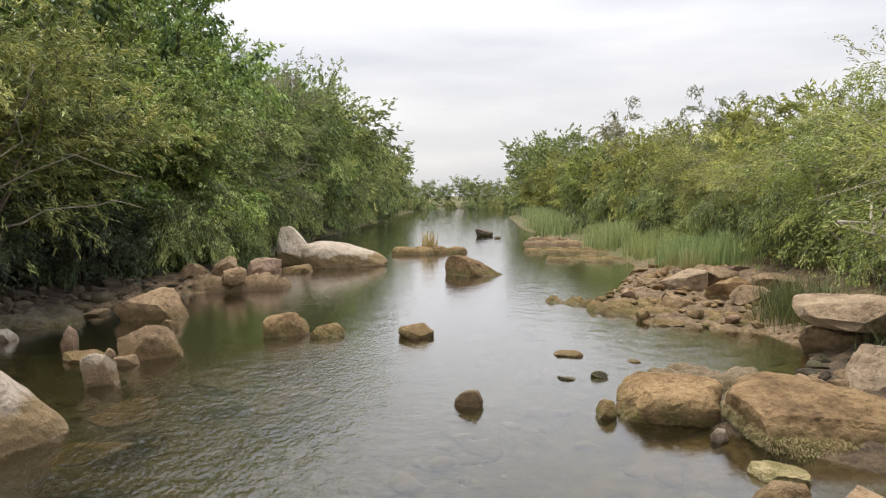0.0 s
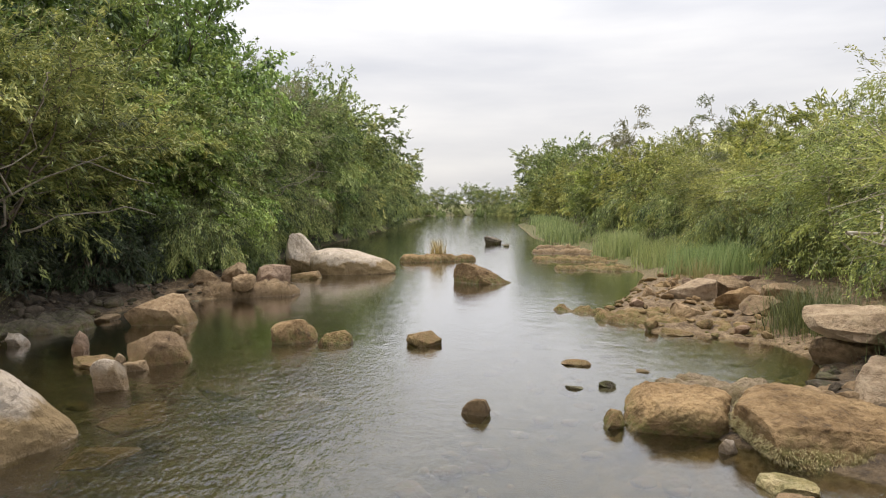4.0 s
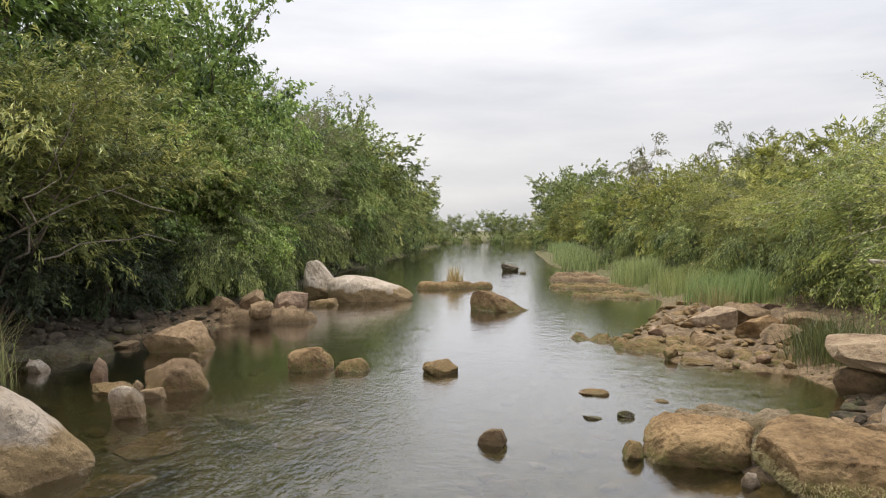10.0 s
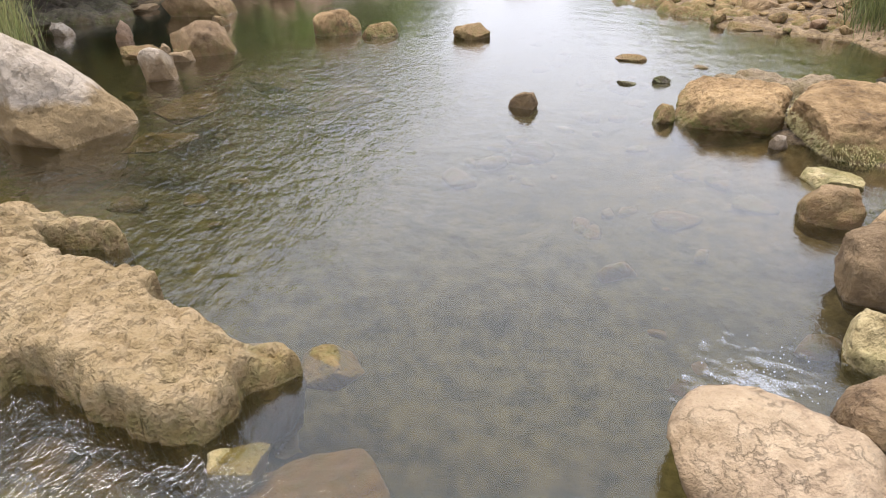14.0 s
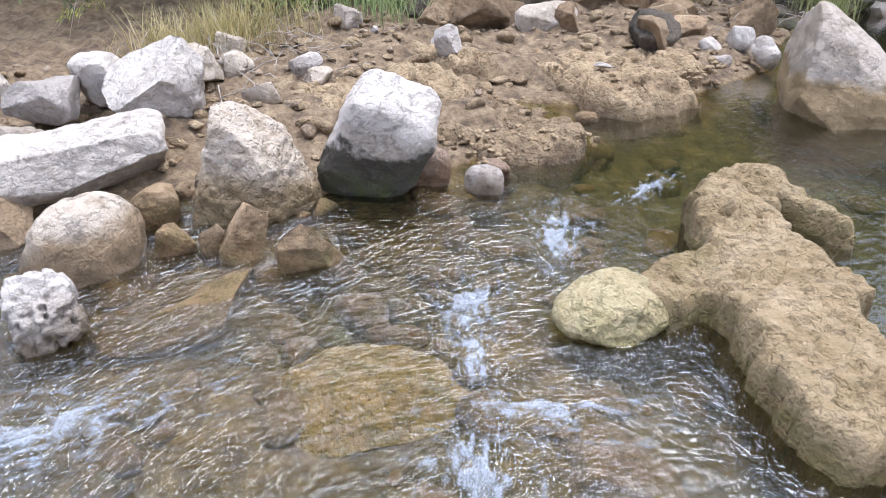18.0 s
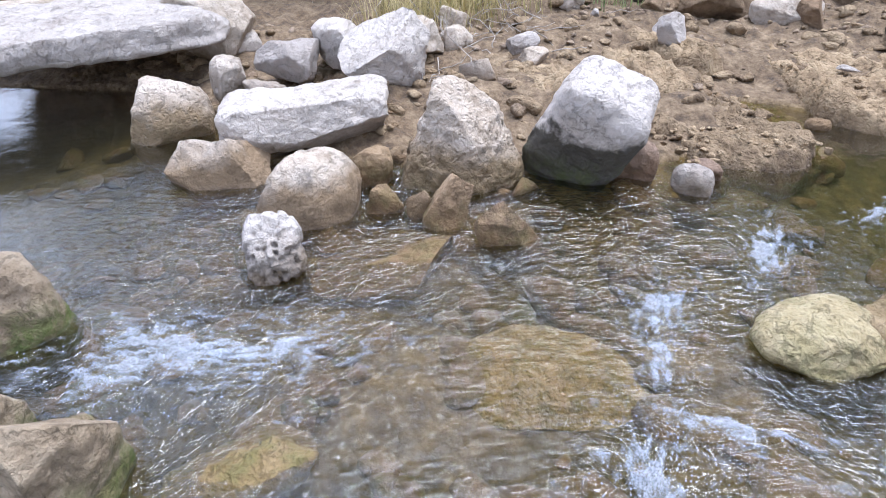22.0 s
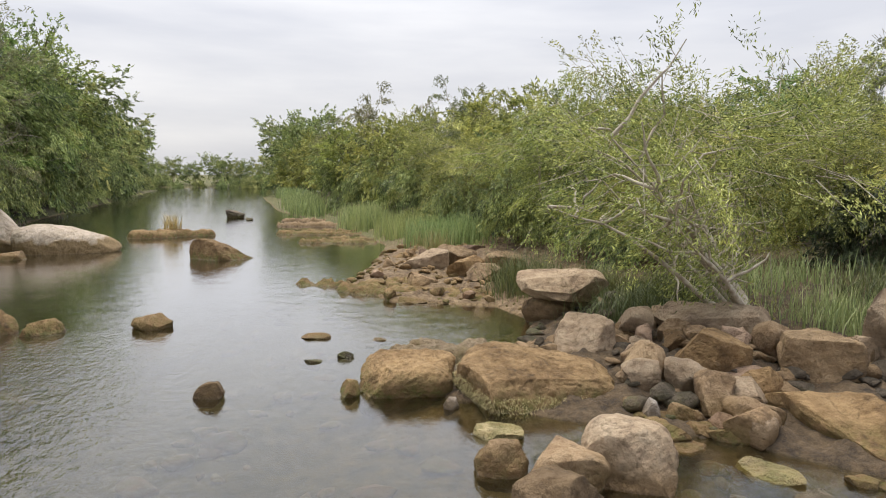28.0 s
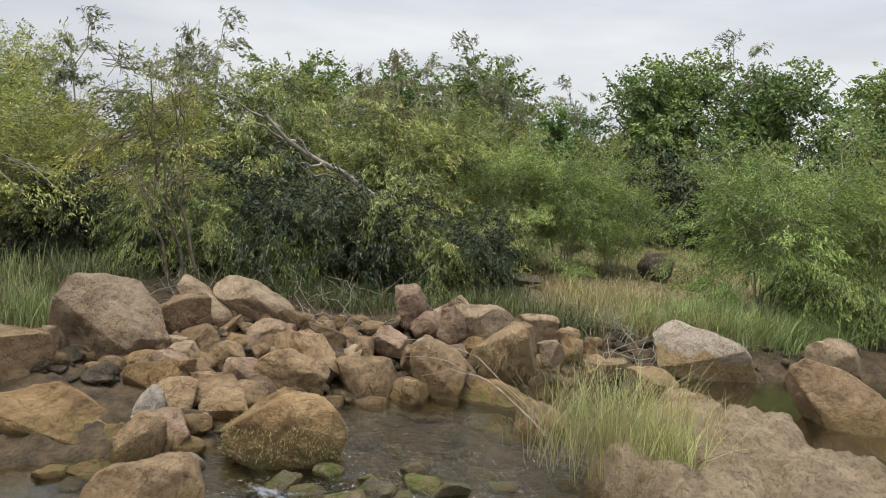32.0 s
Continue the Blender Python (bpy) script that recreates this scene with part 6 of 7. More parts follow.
# left bank, tall trees behind
settle(broad_a, -12.8, 13.2, 1.0, 0)
tagged(broad_a, group=G_LT)
for xx, yy, s in ((-13.0, 15.5, 1.05), (-12.2, 20.0, 0.98), (-12.8, 25.0, 1.0), (-13.2, 30.5, 1.0), (-13.0, 36.5, 0.95), (-12.6, 43, 0.95), (-12, 52, 1.0), (-11.5, 63, 1.0)):
    place(broad_a, xx, yy, s * 1.2, yy * 61 % 360, G_LT)
for xx, yy, s in ((-14.2, 6.5, 0.9), (-16, 1.5, 0.9)):
    place(broad_a, xx, yy, s * 1.2, yy * 61 % 360, G_LT)

# right bank, the near shrub with pale spreading limbs
near_willow = bush("pale_limbed_shrub", 421, 3.4, 4.8, 11, 1500, 22, (0.075, 0.018), WILLOW, PALEBARK, "low spreading willow with bare pale limbs rising from one foot", "shrub", droop=0.15, low=0.42, bare=0.35, stem_r=0.062, skirt=0.2, spread=(0.5, 1.15), rise=(0.2, 0.85), lean=(-0.20, 0.26), fan=(125, 85), wob=0.035, taper=2.2)
settle(near_willow, 7.47, 6.75, 1.0, 0)
slim = bush("leaning_shrub", 422, 4.6, 2.6, 3, 260, 12, (0.12, 0.025), WILLOW, BARK, "thin leaning brown-stemmed shrub with sparse leaves", "shrub", droop=0.3, low=0.4, bare=0.5, stem_r=0.04, lean=(-0.12, 0.16))
settle(slim, 9.9, 5.2, 1.0, 0)
slim.matrix_world = slim.matrix_world @ Matrix.Diagonal((0.85, 0.85, 0.85, 1))
# right bank, upstream rows
settle(willow_a, 9.9, 11.4, 1.0, 0)
willow_a.matrix_world = willow_a.matrix_world @ Matrix.Diagonal((0.92, 0.92, 0.8, 1))
tagged(willow_a, group=G_R)
settle(willow_b, 9.4, 15.0, 1.0, 0)
willow_b.matrix_world = willow_b.matrix_world @ Matrix.Diagonal((1.0, 1.0, 0.92, 1))
tagged(willow_b, group=G_R)
for n, (xx, yy, s) in enumerate(((10.4, 18.6, 1.0), (9.8, 22.4, 1.0), (10.2, 26.6, 1.0), (13.2, 13.0, 1.0), (13.8, 18.0, 1.0), (12.6, 9.4, 0.95))):
    place(willow_a if n % 2 else willow_b, xx, yy, s, 77 * n, G_R, stretch=0.95)
settle(willow_far, 10.0, 31.5, 1.0, 0)
tagged(willow_far, group=G_R)
for n, (xx, yy, s) in enumerate(((10.3, 37, 1.0), (10.4, 43, 1.05), (10.6, 50, 1.0), (10.7, 57, 1.1), (10.6, 65, 1.05), (10.4, 73, 1.1), (14, 24, 1.15), (14.5, 31, 1.2), (15, 40, 1.2), (15, 50, 1.25), (15, 62, 1.3), (17, 72, 1.3))):
    place(willow_far, xx, yy, s, 67 * n, G_R)
# right bank, beside and behind the pile
for n, (xx, yy, s) in enumerate(((14.7, 6.0, 0.84), (15.7, 3.0, 0.86))):
    place(olive_a if n % 2 else olive_b, xx, yy, s * 0.84, 50 + 97 * n, G_R, "dense green shrub behind the boulder pile")
settle(young_willow, 13.4, -4.6, 1.0, 0)
tagged(young_willow, group=G_R)
for n, (xx, yy, s) in enumerate(((14.0, -6.8, 0.9), (15.8, -6.0, 0.85), (17.6, -1.0, 0.95), (16.9, 0.6, 1.0), (19.0, -2.4, 0.8), (12.9, -8.6, 0.9))):
    place(young_willow, xx, yy, s, 20 + 83 * n, G_R)
for n, (xx, yy, s) in enumerate(((11.6, 5.4, 0.5), (12.6, 1.6, 0.5), (12.6, 6.4, 0.7))):
    place(low_bush, xx, yy, s, 47 * n, "low bushes along the stony bank", "low dense green bush overhanging the boulder pile")
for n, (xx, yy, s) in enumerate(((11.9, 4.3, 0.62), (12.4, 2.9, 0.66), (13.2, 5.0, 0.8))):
    place(dark_bush, xx, yy, s, 33 + 77 * n, "low bushes along the stony bank", "low bush below the willows, leaves coloured dark for shade")
settle(broad_far, 33, -6, 1.0, 0)
broad_far.matrix_world = broad_far.matrix_world @ Matrix.Diagonal((0.9, 0.9, 0.9, 1))
tagged(broad_far, group=G_RT)
for n, (xx, yy, s) in enumerate(((15.3, 26.0, 0.56), (13.9, 28.5, 0.52), (15.5, 13.5, 0.47), (13.4, 16.8, 0.46), (18.2, 11.0, 0.5))):
    place(broad_far, xx, yy, s, 23 + 61 * n, G_RT, "dark green broad-leaved tree behind the willows")
for n, (xx, yy, s) in enumerate(((33, -1.5, 0.72), (31, -11, 0.97), (31, -16.5, 1.04), (29, -22, 1.0), (36, 4, 0.76), (24.8, 8.8, 0.76), (19.3, 17.7, 0.64), (14.9, 19.0, 0.55), (13.2, 20.6, 0.5), (21, 22, 0.6), (36, -8, 1.12), (36, -19, 1.2), (29, 2.2, 0.88), (24.5, 5.4, 0.76))):
    place(broad_far, xx, yy, s, 41 * n, G_RT)
for n, (xx, yy, s) in enumerate(((18.5, 9.5, 0.9), (19.5, 5.5, 0.92), (20.2, 2.0, 0.95), (17.0, 14.0, 0.9), (26, 1.5, 1.0))):
    place(willow_b if n % 2 else willow_a, xx, yy, s * 1.05, 59 * n, G_R, stretch=1.1)
for n, (xx, yy, s) in enumerate(((11.6, 83, 1.25), (10.4, 70, 1.05), (13.5, 78, 1.3), (13.5, 92, 1.35))):
    place(olive_far, xx, yy, s, 59 * n, G_RT, "olive-green tree at the bend of the stream")
settle(airy, 21.6, 11.4, 1.0, 0)
tagged(airy, group=G_RT)
for n, (xx, yy, s) in enumerate(((19.7, 4.9, 0.80), (20.1, 2.9, 0.82), (20.3, 1.1, 0.88), (19.2, 3.9, 0.74), (16.2, 12.1, 0.80), (19.7, 10.2, 0.78), (10.6, 40.8, 0.84), (13.2, 33.6, 0.76), (12.8, 38.0, 0.68), (10.4, 54.0, 0.9), (32.9, -10.1, 1.36), (39, -2.5, 1.1), (15.2, 27.5, 0.7))):
    place(airy, xx, yy, s, 83 * n, G_RT)
for n, (xx, yy, s) in enumerate(((11.4, 45.0, 1.05), (14.3, 40.5, 0.88), (16.4, 40.0, 1.05), (18.0, 41.0, 0.98), (17.2, 38.0, 0.9))):
    place(airy, xx, yy, s, 31 + 97 * n, G_RT, stretch=1.05)
for n, (xx, yy, s) in enumerate(((29, -3, 0.6), (28, -8, 0.6), (27, -13, 0.65), (26, -18, 0.65), (30, 1.5, 0.6))):
    place(olive_far, xx, yy, s, 73 * n, G_RT, "dense green bush at the meadow's far edge")
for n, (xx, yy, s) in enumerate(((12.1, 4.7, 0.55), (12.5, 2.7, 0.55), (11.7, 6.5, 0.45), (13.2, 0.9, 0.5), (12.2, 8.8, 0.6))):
    place(dark_bush, xx, yy, s, 91 * n, "low bushes along the stony bank", "low bush below the willows, leaves coloured dark for shade")
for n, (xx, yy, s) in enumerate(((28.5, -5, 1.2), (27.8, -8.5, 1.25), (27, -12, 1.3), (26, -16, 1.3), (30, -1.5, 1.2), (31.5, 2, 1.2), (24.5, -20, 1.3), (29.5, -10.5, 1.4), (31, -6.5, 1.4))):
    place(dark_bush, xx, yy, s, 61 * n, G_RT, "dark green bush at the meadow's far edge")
# far shore
for n, (xx, yy, s) in enumerate(((4.5, 134.6, 0.75), (8.5, 136.5, 0.55), (12, 137, 0.5), (-1, 136.5, 0.45), (-5, 135.5, 0.5), (16, 135.8, 0.6), (1.0, 137, 0.5), (21, 135.5, 0.7), (-10, 134.5, 0.6), (-16, 133, 0.7), (6.5, 139, 0.6), (10.3, 140, 0.6), (-3, 140, 0.6), (14, 140, 0.65), (-8, 141, 0.7))):
    place(olive_far, xx, yy, s * 1.15, 71 * n, G_FAR, "low grey-green tree on the far shore")
for n in range(16):
    place(low_bush, -20 + 3.1 * n + 0.8 * math.sin(5 * n), 132.2 + 1.2 * math.sin(3 * n), 1.0 + 0.3 * math.sin(7 * n), 67 * n, G_FAR, "low grey-green bush on the far shore")


# ---- grasses and reeds ----
def blades(rng, x, y, z, height, width, lean):
    """Curved tapering grass blades."""
    n = len(x)
    a = rng.uniform(0, 2 * np.pi, n)
    out = np.stack([np.cos(a), np.sin(a), np.zeros(n)], -1)
    side = np.stack([-np.sin(a + rng.normal(size=n)), np.cos(a), np.zeros(n)], -1)
    h = height * rng.uniform(0.45, 1.15, n)
    k = lean * rng.uniform(0.2, 1.4, n)
    base = np.stack([x, y, z - 0.03], -1)
    rows = []
    for t, w in ((0, 1.0), (0.4, 0.8), (0.75, 0.5), (1.0, 0.06)):
        c = base + out * (k * h * t * t)[:, None] + np.stack([0 * h, 0 * h, h * (t - 0.25 * k * t * t)], -1)
        rows += [c - side * (width * w / 2), c + side * (width * w / 2)]
    v = np.stack(rows, 1).reshape(-1, 3)
    i = np.arange(n)[:, None] * 8
    f = np.concatenate([i + [[0, 1, 3, 2]], i + [[2, 3, 5, 4]], i + [[4, 5, 7, 6]]], 0)
    return v, f


def grass(name, label, x, y, rx, ry, count, height, mat, seed, lean=0.35, width=0.012, base=None, turn=0.0):
    """One patch of grass, thick in the middle and thin at its edge."""
    rng = np.random.default_rng(seed)
    r, a = np.sqrt(rng.uniform(0, 1, count)), rng.uniform(0, 2 * np.pi, count)
    u, w = r * np.cos(a) * rx, r * np.sin(a) * ry
    tufts = rng.integers(0, max(count // 25, 1), count)
    tu, tw = rng.normal(size=(count // 25 + 1, 2)).T * 0.12
    u, w = u * 0.75 + tu[tufts] * rx * 2.2, w * 0.75 + tw[tufts] * ry * 2.2
    c, s = math.cos(radians(turn)), math.sin(radians(turn))
    px, py = x + u * c - w * s, y + u * s + w * c
    z = np.maximum(ground_z(px, py), -0.05) if base is None else np.full(count, base)
    v, f = blades(rng, px, py, z, height, width, lean)
    me = mesh_of(name, v, f, [mat], smooth=False)
    me.attributes.new("tone", "FLOAT", "POINT").data.foreach_set("value", np.repeat(rng.uniform(0.1, 0.9, count // 25 + 1)[tufts], 8).astype(np.float32))
    ob = new(name, me)
    return tagged(ob, label, "grass", kind="stuff")


grass("reeds", "bright green reeds along the reedy waterside", 7.5, 18.9, 1.3, 1.3, 2600, 0.92, REED, 501, 0.25, 0.016)
grass("reeds", "green reeds along the reedy waterside", 7.4, 23.4, 0.9, 2.2, 1700, 0.85, REED, 502, 0.25, 0.02)
grass("reeds", "green reeds along the reedy waterside", 7.2, 28.6, 0.8, 2.4, 2200, 1.0, REED, 503, 0.25, 0.026)
grass("reeds", "green reeds along the reedy waterside", 6.7, 42.5, 0.9, 6.0, 2800, 0.95, REED, 504, 0.25, 0.04)
grass("reeds", "green reeds along the reedy waterside", 8.6, 60.0, 1.0, 8.0, 1200, 0.95, REED, 505, 0.25, 0.06)
grass("dry_grass", "pale dry stems at the foot of the reeds", 6.7, 18.6, 0.5, 1.4, 500, 0.6, DRYGRASS, 532, 0.4, 0.012)
grass("sedge", "dark sedge beside the pale slab", 6.2, 11.4, 0.7, 0.9, 1300, 0.75, SEDGE, 506, 0.45, 0.011)
grass("sedge", "dark sedge behind the boulder pile", 6.6, 8.2, 1.1, 0.6, 1300, 0.60, SEDGE, 507, 0.70, 0.010)
grass("sedge", "dark sedge behind the pale slab", 7.0, 10.2, 0.7, 0.5, 1300, 0.6, SEDGE, 533, 0.6, 0.011)
grass("sedge", "dark sedge behind the pale slab", 7.4, 9.0, 0.6, 0.7, 1300, 0.55, SEDGE, 534, 0.6, 0.011)
grass("grass", "green grass at the foot of the shrubs", 8.4, 6.4, 0.9, 0.8, 900, 0.50, REED, 508, 0.49, 0.011)
grass("grass", "green grass at the foot of the shrubs", 9.4, 8.6, 1.6, 1.4, 900, 0.50, REED, 509, 0.35, 0.014)
grass("sedge", "dark grass in the shade behind the pile", 11.4, 4.2, 1.2, 1.3, 1300, 0.50, SEDGE, 510, 0.56, 0.013)
grass("sedge", "dark green grass behind the pile", 11.6, 2.2, 0.9, 1.6, 900, 0.42, SEDGE, 511, 1.12, 0.013)
grass("grass", "dark green tufts beside the pile", 11.2, -0.6, 0.5, 0.8, 800, 0.55, SEDGE, 512, 0.84, 0.012)
grass("dry_grass", "straw-coloured grass on the bank", 12.6, -1.6, 0.9, 1.0, 700, 0.50, DRYGRASS, 513, 0.70, 0.012)
grass("grass", "long grass hanging over the side channel", 12.3, -4.0, 0.8, 2.2, 3600, 0.70, REED, 514, 0.84, 0.013, turn=15)
grass("dry_grass", "dry grass hanging over the side channel", 11.9, -3.4, 0.4, 1.8, 900, 0.6, DRYGRASS, 515, 0.8, 0.011, turn=15)
grass("dry_grass", "tall yellow-green grass growing on the sandy slab", 6.3, -0.95, 0.75, 0.8, 480, 0.95, DRYGRASS, 516, 0.75, 0.006, base=0.18)
grass("grass", "green blades among dry grass on the sandy slab", 6.4, -0.9, 0.55, 0.6, 330, 0.9, REED, 517, 0.65, 0.006, base=0.18)
grass("grass", "short green tuft on the sandy slab", 6.0, -1.3, 0.5, 0.35, 420, 0.5, REED, 526, 0.7, 0.008, base=0.22)
grass("dry_grass", "thin dry grass on the sandy slab", 6.9, -1.6, 0.8, 0.5, 260, 0.5, DRYGRASS, 518, 0.6, 0.007, base=0.25)
grass("sedge", "dark grass overhanging the pile from behind", 10.9, 3.0, 0.6, 1.0, 800, 0.42, SEDGE, 527, 0.98, 0.010)
grass("grass", "green grass under the willows", 12.2, 0.6, 1.0, 1.2, 1000, 0.40, SEDGE, 528, 0.63, 0.013)
grass("dry_grass", "dry grass under the willows", 14.0, -1.6, 1.4, 1.4, 900, 0.40, DRYGRASS, 529, 0.63, 0.016)
grass("sedge", "dark grass under the willows", 10.2, 6.9, 0.9, 1.0, 1000, 0.50, SEDGE, 530, 0.70, 0.012)
grass("reeds", "bright green reed clump under the bushes", -6.9, 21.6, 0.9, 0.9, 1500, 1.25, REED, 519, 0.35, 0.018)
grass("dry_grass", "tall pale grass clump at the water's edge", -7.7, 9.9, 0.6, 0.6, 420, 1.25, DRYGRASS, 520, 0.6, 0.009)
grass("grass", "green blades in a pale grass clump", -7.7, 9.9, 0.6, 0.6, 320, 1.0, REED, 531, 0.6, 0.009)
grass("dry_grass", "pale dry grass on the wooded bank", -8.8, 7.6, 0.9, 1.3, 500, 0.6, DRYGRASS, 521, 0.8, 0.008)
grass("dry_grass", "pale dry grass on the wooded bank", -8.6, 0.9, 0.7, 1.0, 900, 0.6, DRYGRASS, 522, 0.7, 0.010)
grass("grass", "green tufts on the wooded bank", -9.2, 3.6, 0.8, 1.4, 900, 0.5, REED, 523, 0.6, 0.012)
grass("dry_grass", "dry grass tuft on a midstream ledge", -0.6, 27.1, 0.4, 0.2, 160, 0.75, DRYGRASS, 524, 0.3, 0.02, base=0.2)
grass("meadow_grass", "short dry yellowish meadow grass", 22.0, -5.0, 8.0, 7.0, 9000, 0.2, DRYGRASS, 525, 0.6, 0.03)


# ---- foam, dead wood ----
def foam(name, x, y, length, width, turn, count, seed, size=0.03):
    """A torn lace of froth riding on the water, thick in the middle and ragged at its edge, with loose bubbles."""
    rng = np.random.default_rng(seed)
    st = 0.0085
    ax, ay = np.arange(-length, length, st), np.arange(-width * 1.3, width * 1.3, st)
    X, Y = np.meshgrid(ax, ay)
    p = np.stack([X.ravel(), Y.ravel(), 0 * X.ravel()], -1)
    bent = p[:, 1] + 0.25 * width * fbm(p * 4.0 + seed, 2, seed)
    fall = np.exp(-((p[:, 0] / (length * 0.48)) ** 2) - (bent / (width * 0.5)) ** 2)
    lace = fbm(p * (13.0, 32.0, 1) + seed * 3, 4, seed + 1)
    lump = fbm(p * (30.0, 40.0, 1) + seed, 3, seed + 2)
    on = (fall * 1.1 + lace * 0.7 - 0.36).reshape(X.shape)
    z = 0.006 + np.clip(on.ravel(), 0, 1) * size * 1.3 * (0.7 + 0.7 * lump)
    keep = on > -0.12
    n = len(ax)
    k = np.arange(len(ay) - 1)[:, None] * n + np.arange(n - 1)
    k = k[keep[:-1, :-1] & keep[1:, :-1] & keep[:-1, 1:] & keep[1:, 1:]]
    f = np.stack([k, k + 1, k + n + 1, k + n], -1)
    used, inv = np.unique(f, return_inverse=True)
    v = np.stack([p[:, 0], p[:, 1], z], -1)[used]
    pieces = [(v, inv.reshape(f.shape))]
    cube = np.array([(-1, -1, -1), (1, -1, -1), (1, 1, -1), (-1, 1, -1), (-1, -1, 1), (1, -1, 1), (1, 1, 1), (-1, 1, 1)], float) * 0.6
    sides = np.array([(0, 1, 5, 4), (1, 2, 6, 5), (2, 3, 7, 6), (3, 0, 4, 7), (4, 5, 6, 7)])
    for _ in range(count):
        r = rng.uniform(0.002, 0.0055)
        pieces.append((cube * r * (1, 1, 0.7) + (rng.normal() * length * 0.4, rng.normal() * width * 0.55, 0.004), sides))
    v, f = joined(pieces)
    me = mesh_of(name, v, f, [FOAM])
    thick = np.ones(len(v), np.float32)
    thick[:len(used)] = np.clip(0.02 + on.ravel()[used] * 0.62, 0, 0.42)
    me.attributes.new("thick", "FLOAT", "POINT").data.foreach_set("value", thick)
    ob = new(name, me)
    ob.matrix_world = pose(x, y, 0.004, 0, 0, turn)
    return tagged(ob, "white foam and bubbles on fast water", "foam", kind="stuff")


foam("foam", -3.09, -1.41, 0.95, 0.4, 85, 200, 601)
foam("foam", -3.05, -0.87, 0.9, 0.2, 85, 120, 602, 0.014)
foam("foam", -3.06, 1.34, 0.5, 0.22, 150, 150, 603, 0.024)
foam("foam", -2.66, 1.16, 0.55, 0.12, 155, 60, 610, 0.012)
foam("foam", -3.50, 2.22, 0.7, 0.2, 145, 120, 604, 0.016)
foam("foam", -1.93, 0.78, 0.5, 0.3, 150, 260, 605, 0.026)
foam("foam", -2.12, 1.30, 0.6, 0.16, 60, 80, 606, 0.012)
foam("foam", -3.82, 3.28, 0.45, 0.12, 110, 90, 607, 0.022)
foam("foam", 1.33, 2.70, 0.34, 0.3, 150, 190, 608, 0.024)
foam("foam", 5.12, 1.75, 0.4, 0.16, 60, 50, 609, 0.012)

rng = np.random.default_rng(77)
root = new("dead_tree")
v, f = tube(bend((14.6, 1.9, 1.0), (11.6, 4.6, 3.6), rng, 10, 0.05, 0.05), np.linspace(0.085, 0.03, 10), 8)
part("trunk", mesh_of("trunk", v, f, [DEADWOOD]), root)
for k in range(7):
    a = np.array((14.6, 1.9, 1.0)) + (np.array((11.6, 4.6, 3.6)) - (14.6, 1.9, 1.0)) * (0.45 + 0.08 * k)
    b = a + (rng.uniform(-1.3, -0.3), rng.uniform(0.1, 1.3), rng.uniform(-0.3, 0.6))
    v, f = tube(bend(a, b, rng, 7, 0.12), np.linspace(0.03, 0.006, 7), 5)
    part("branch", mesh_of("branch", v, f, [DEADWOOD]), root)
tagged(root, "grey leaning dead tree among the willows", "dead tree")


def twigs(name, label, x, y, reach, count, seed, up=0.35):
    rng = np.random.default_rng(seed)
    pieces = []
    for _ in range(count):
        px, py = x + rng.normal() * reach / 2, y + rng.normal() * reach / 2
        z = gz(px, py)
        a = rng.uniform(0, 6.28)
        ln = rng.uniform(0.25, 0.9)
        pieces.append(tube(bend((px, py, z), (px + math.cos(a) * ln, py + math.sin(a) * ln, z + rng.uniform(0, up)), rng, 6, 0.15), np.linspace(0.007, 0.003, 6), 4))
    v, f = joined(pieces)
    return tagged(new(name, mesh_of(name, v, f, [DEADWOOD])), label, "twigs", kind="stuff")


twigs("dead_twigs", "tangle of dry roots and twigs on the wooded bank", -7.9, 1.0, 1.2, 60, 701)
twigs("dead_twigs", "dry twigs on the wooded bank below the bushes", -8.2, 8.2, 1.6, 60, 702)
twigs("dead_twigs", "dry twigs behind the boulder pile", 11.4, 4.0, 2.4, 190, 703, 0.7)
twigs("dead_twigs", "dry plant stems along the side channel", 11.8, -2.0, 2.2, 170, 704, 0.5)


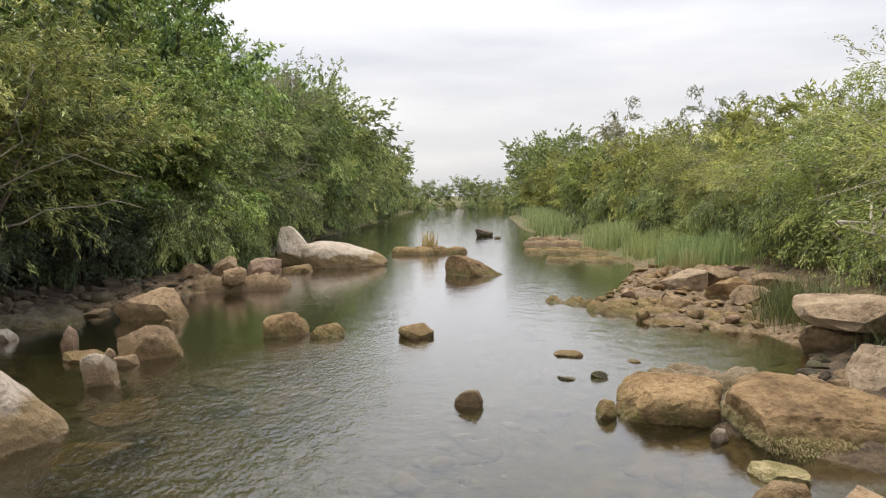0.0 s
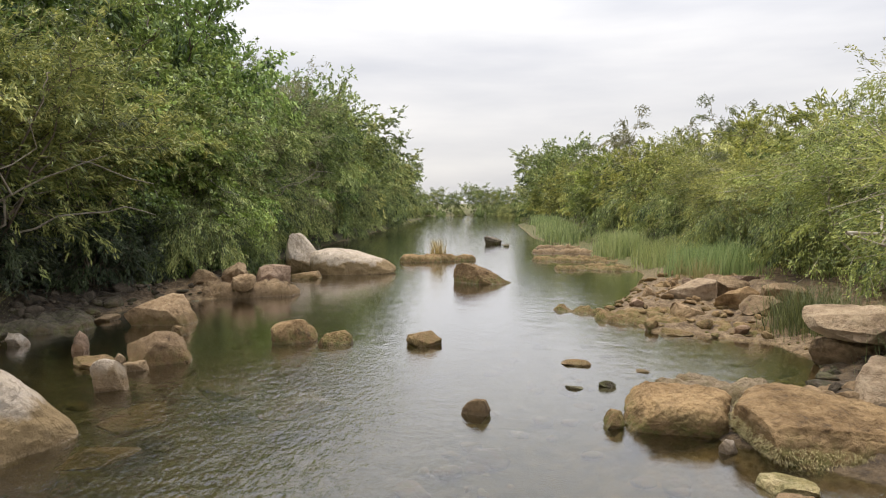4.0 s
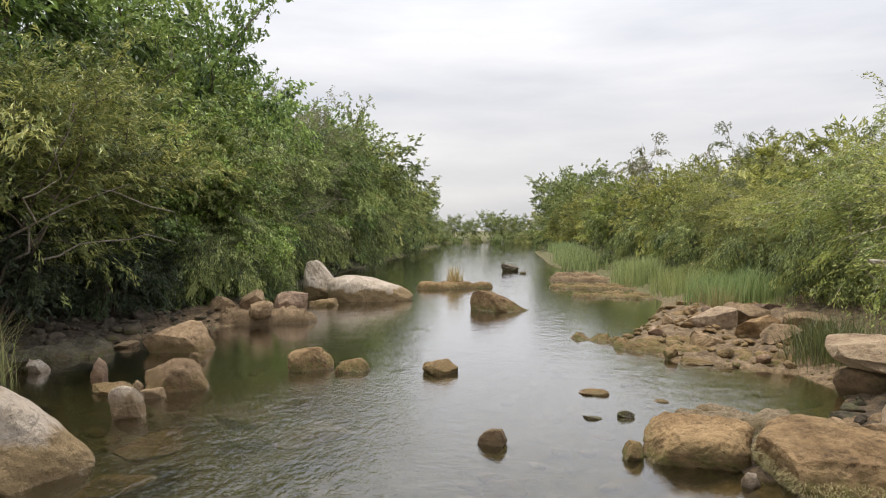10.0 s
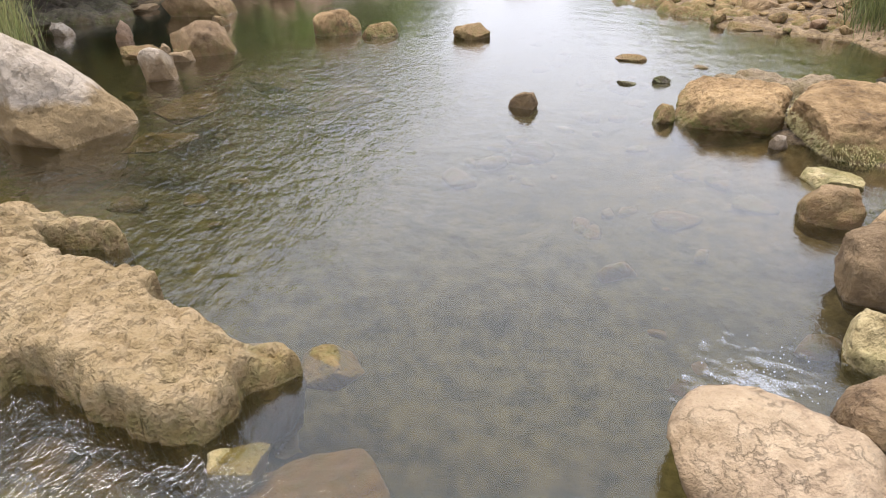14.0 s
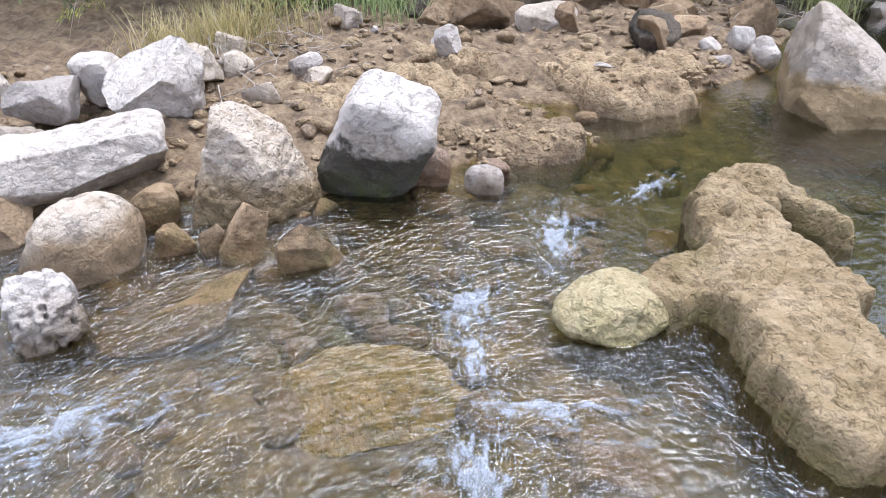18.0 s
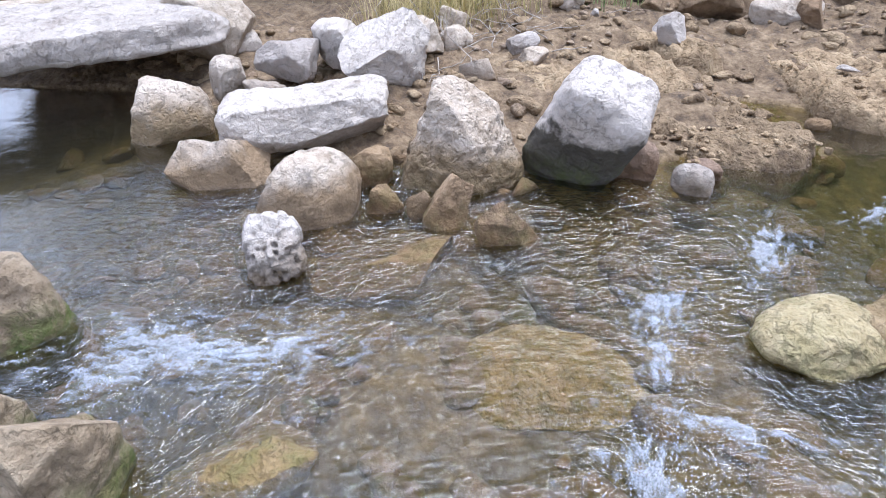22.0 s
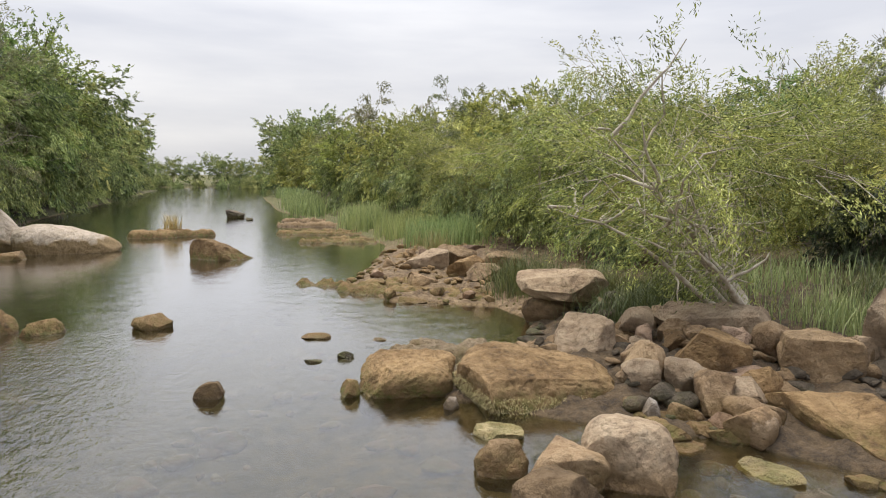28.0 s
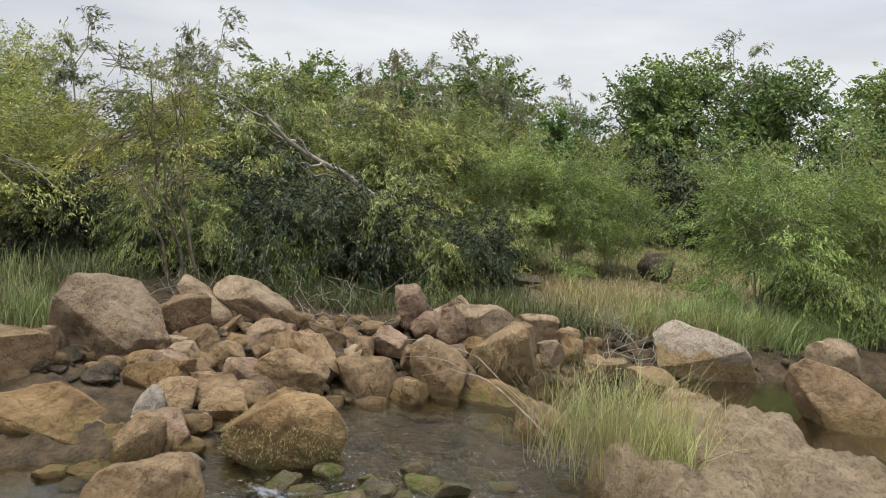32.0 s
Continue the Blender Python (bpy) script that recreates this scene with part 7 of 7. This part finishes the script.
def fringe(ob, name, label, count, length, mat, seed, low, high):
    """Dry strands hanging from the side of a stone."""
    rng = np.random.default_rng(seed)
    me = ob.data
    co, no = np.empty(len(me.vertices) * 3, np.float32), np.empty(len(me.vertices) * 3, np.float32)
    me.vertices.foreach_get("co", co)
    me.vertices.foreach_get("normal", no)
    co, no = co.reshape(-1, 3), no.reshape(-1, 3)
    ok = np.flatnonzero((co[:, 2] > low) & (co[:, 2] < high) & (no[:, 1] < 0.1) & (no[:, 2] > -0.3))
    i = rng.choice(ok, count)
    base = co[i] + rng.normal(size=(count, 3)) * 0.012
    n = no[i]
    d = n * 0.35 + np.array([0, 0, -1.0]) + rng.normal(size=(count, 3)) * 0.35
    d /= np.linalg.norm(d, axis=1, keepdims=True)
    side = np.cross(d, n)
    side /= np.linalg.norm(side, axis=1, keepdims=True) + 1e-9
    ln = (length * rng.uniform(0.4, 1.3, count))[:, None]
    a, b = base + n * 0.006, base + d * ln * 0.55 + n * 0.02
    c = base + d * ln + n * 0.006
    w = side * 0.0016
    v = np.stack([a - w, a + w, b + w, b - w, c + w * 0.2, c - w * 0.2], 1).reshape(-1, 3)
    k = np.arange(count)[:, None] * 6
    f = np.concatenate([k + [[0, 1, 2, 3]], k + [[3, 2, 4, 5]]], 0)
    me = mesh_of(name, v, f, [mat], smooth=False)
    me.attributes.new("tone", "FLOAT", "POINT").data.foreach_set("value", np.repeat(rng.uniform(0.55, 1.0, count), 6).astype(np.float32))
    return tagged(part(name, me, ob, label), kind="stuff")


fringe(mossy_boulder, "dried_moss", "pale dried moss strands", 3200, 0.032, DRYGRASS, 801, 0.14, 0.30)
fringe(draped_boulder, "dry_growth", "straw-coloured plant strands", 260, 0.12, DRYGRASS, 802, 0.10, 0.55)

fringe(crusted_boulder, "dried_algae", "pale dried algae strands", 900, 0.02, DRYGRASS, 803, 0.10, 0.40)

for k in range(3):
    r2 = np.random.default_rng(90 + k)
    line = bend((6.25 + 0.1 * k, -0.4, 0.25), (6.9 + 0.25 * k, 0.9 + 0.3 * k, 0.55 + 0.1 * k), r2, 9, 0.04, 0.16)
    v, f = tube(line, np.linspace(0.005, 0.002, 9), 5)
    tagged(new("dry_stalk", mesh_of("dry_stalk", v, f, [DEADWOOD])), "long pale dry stalk leaning over the pool", "stalk", "dry stalks over the pool")
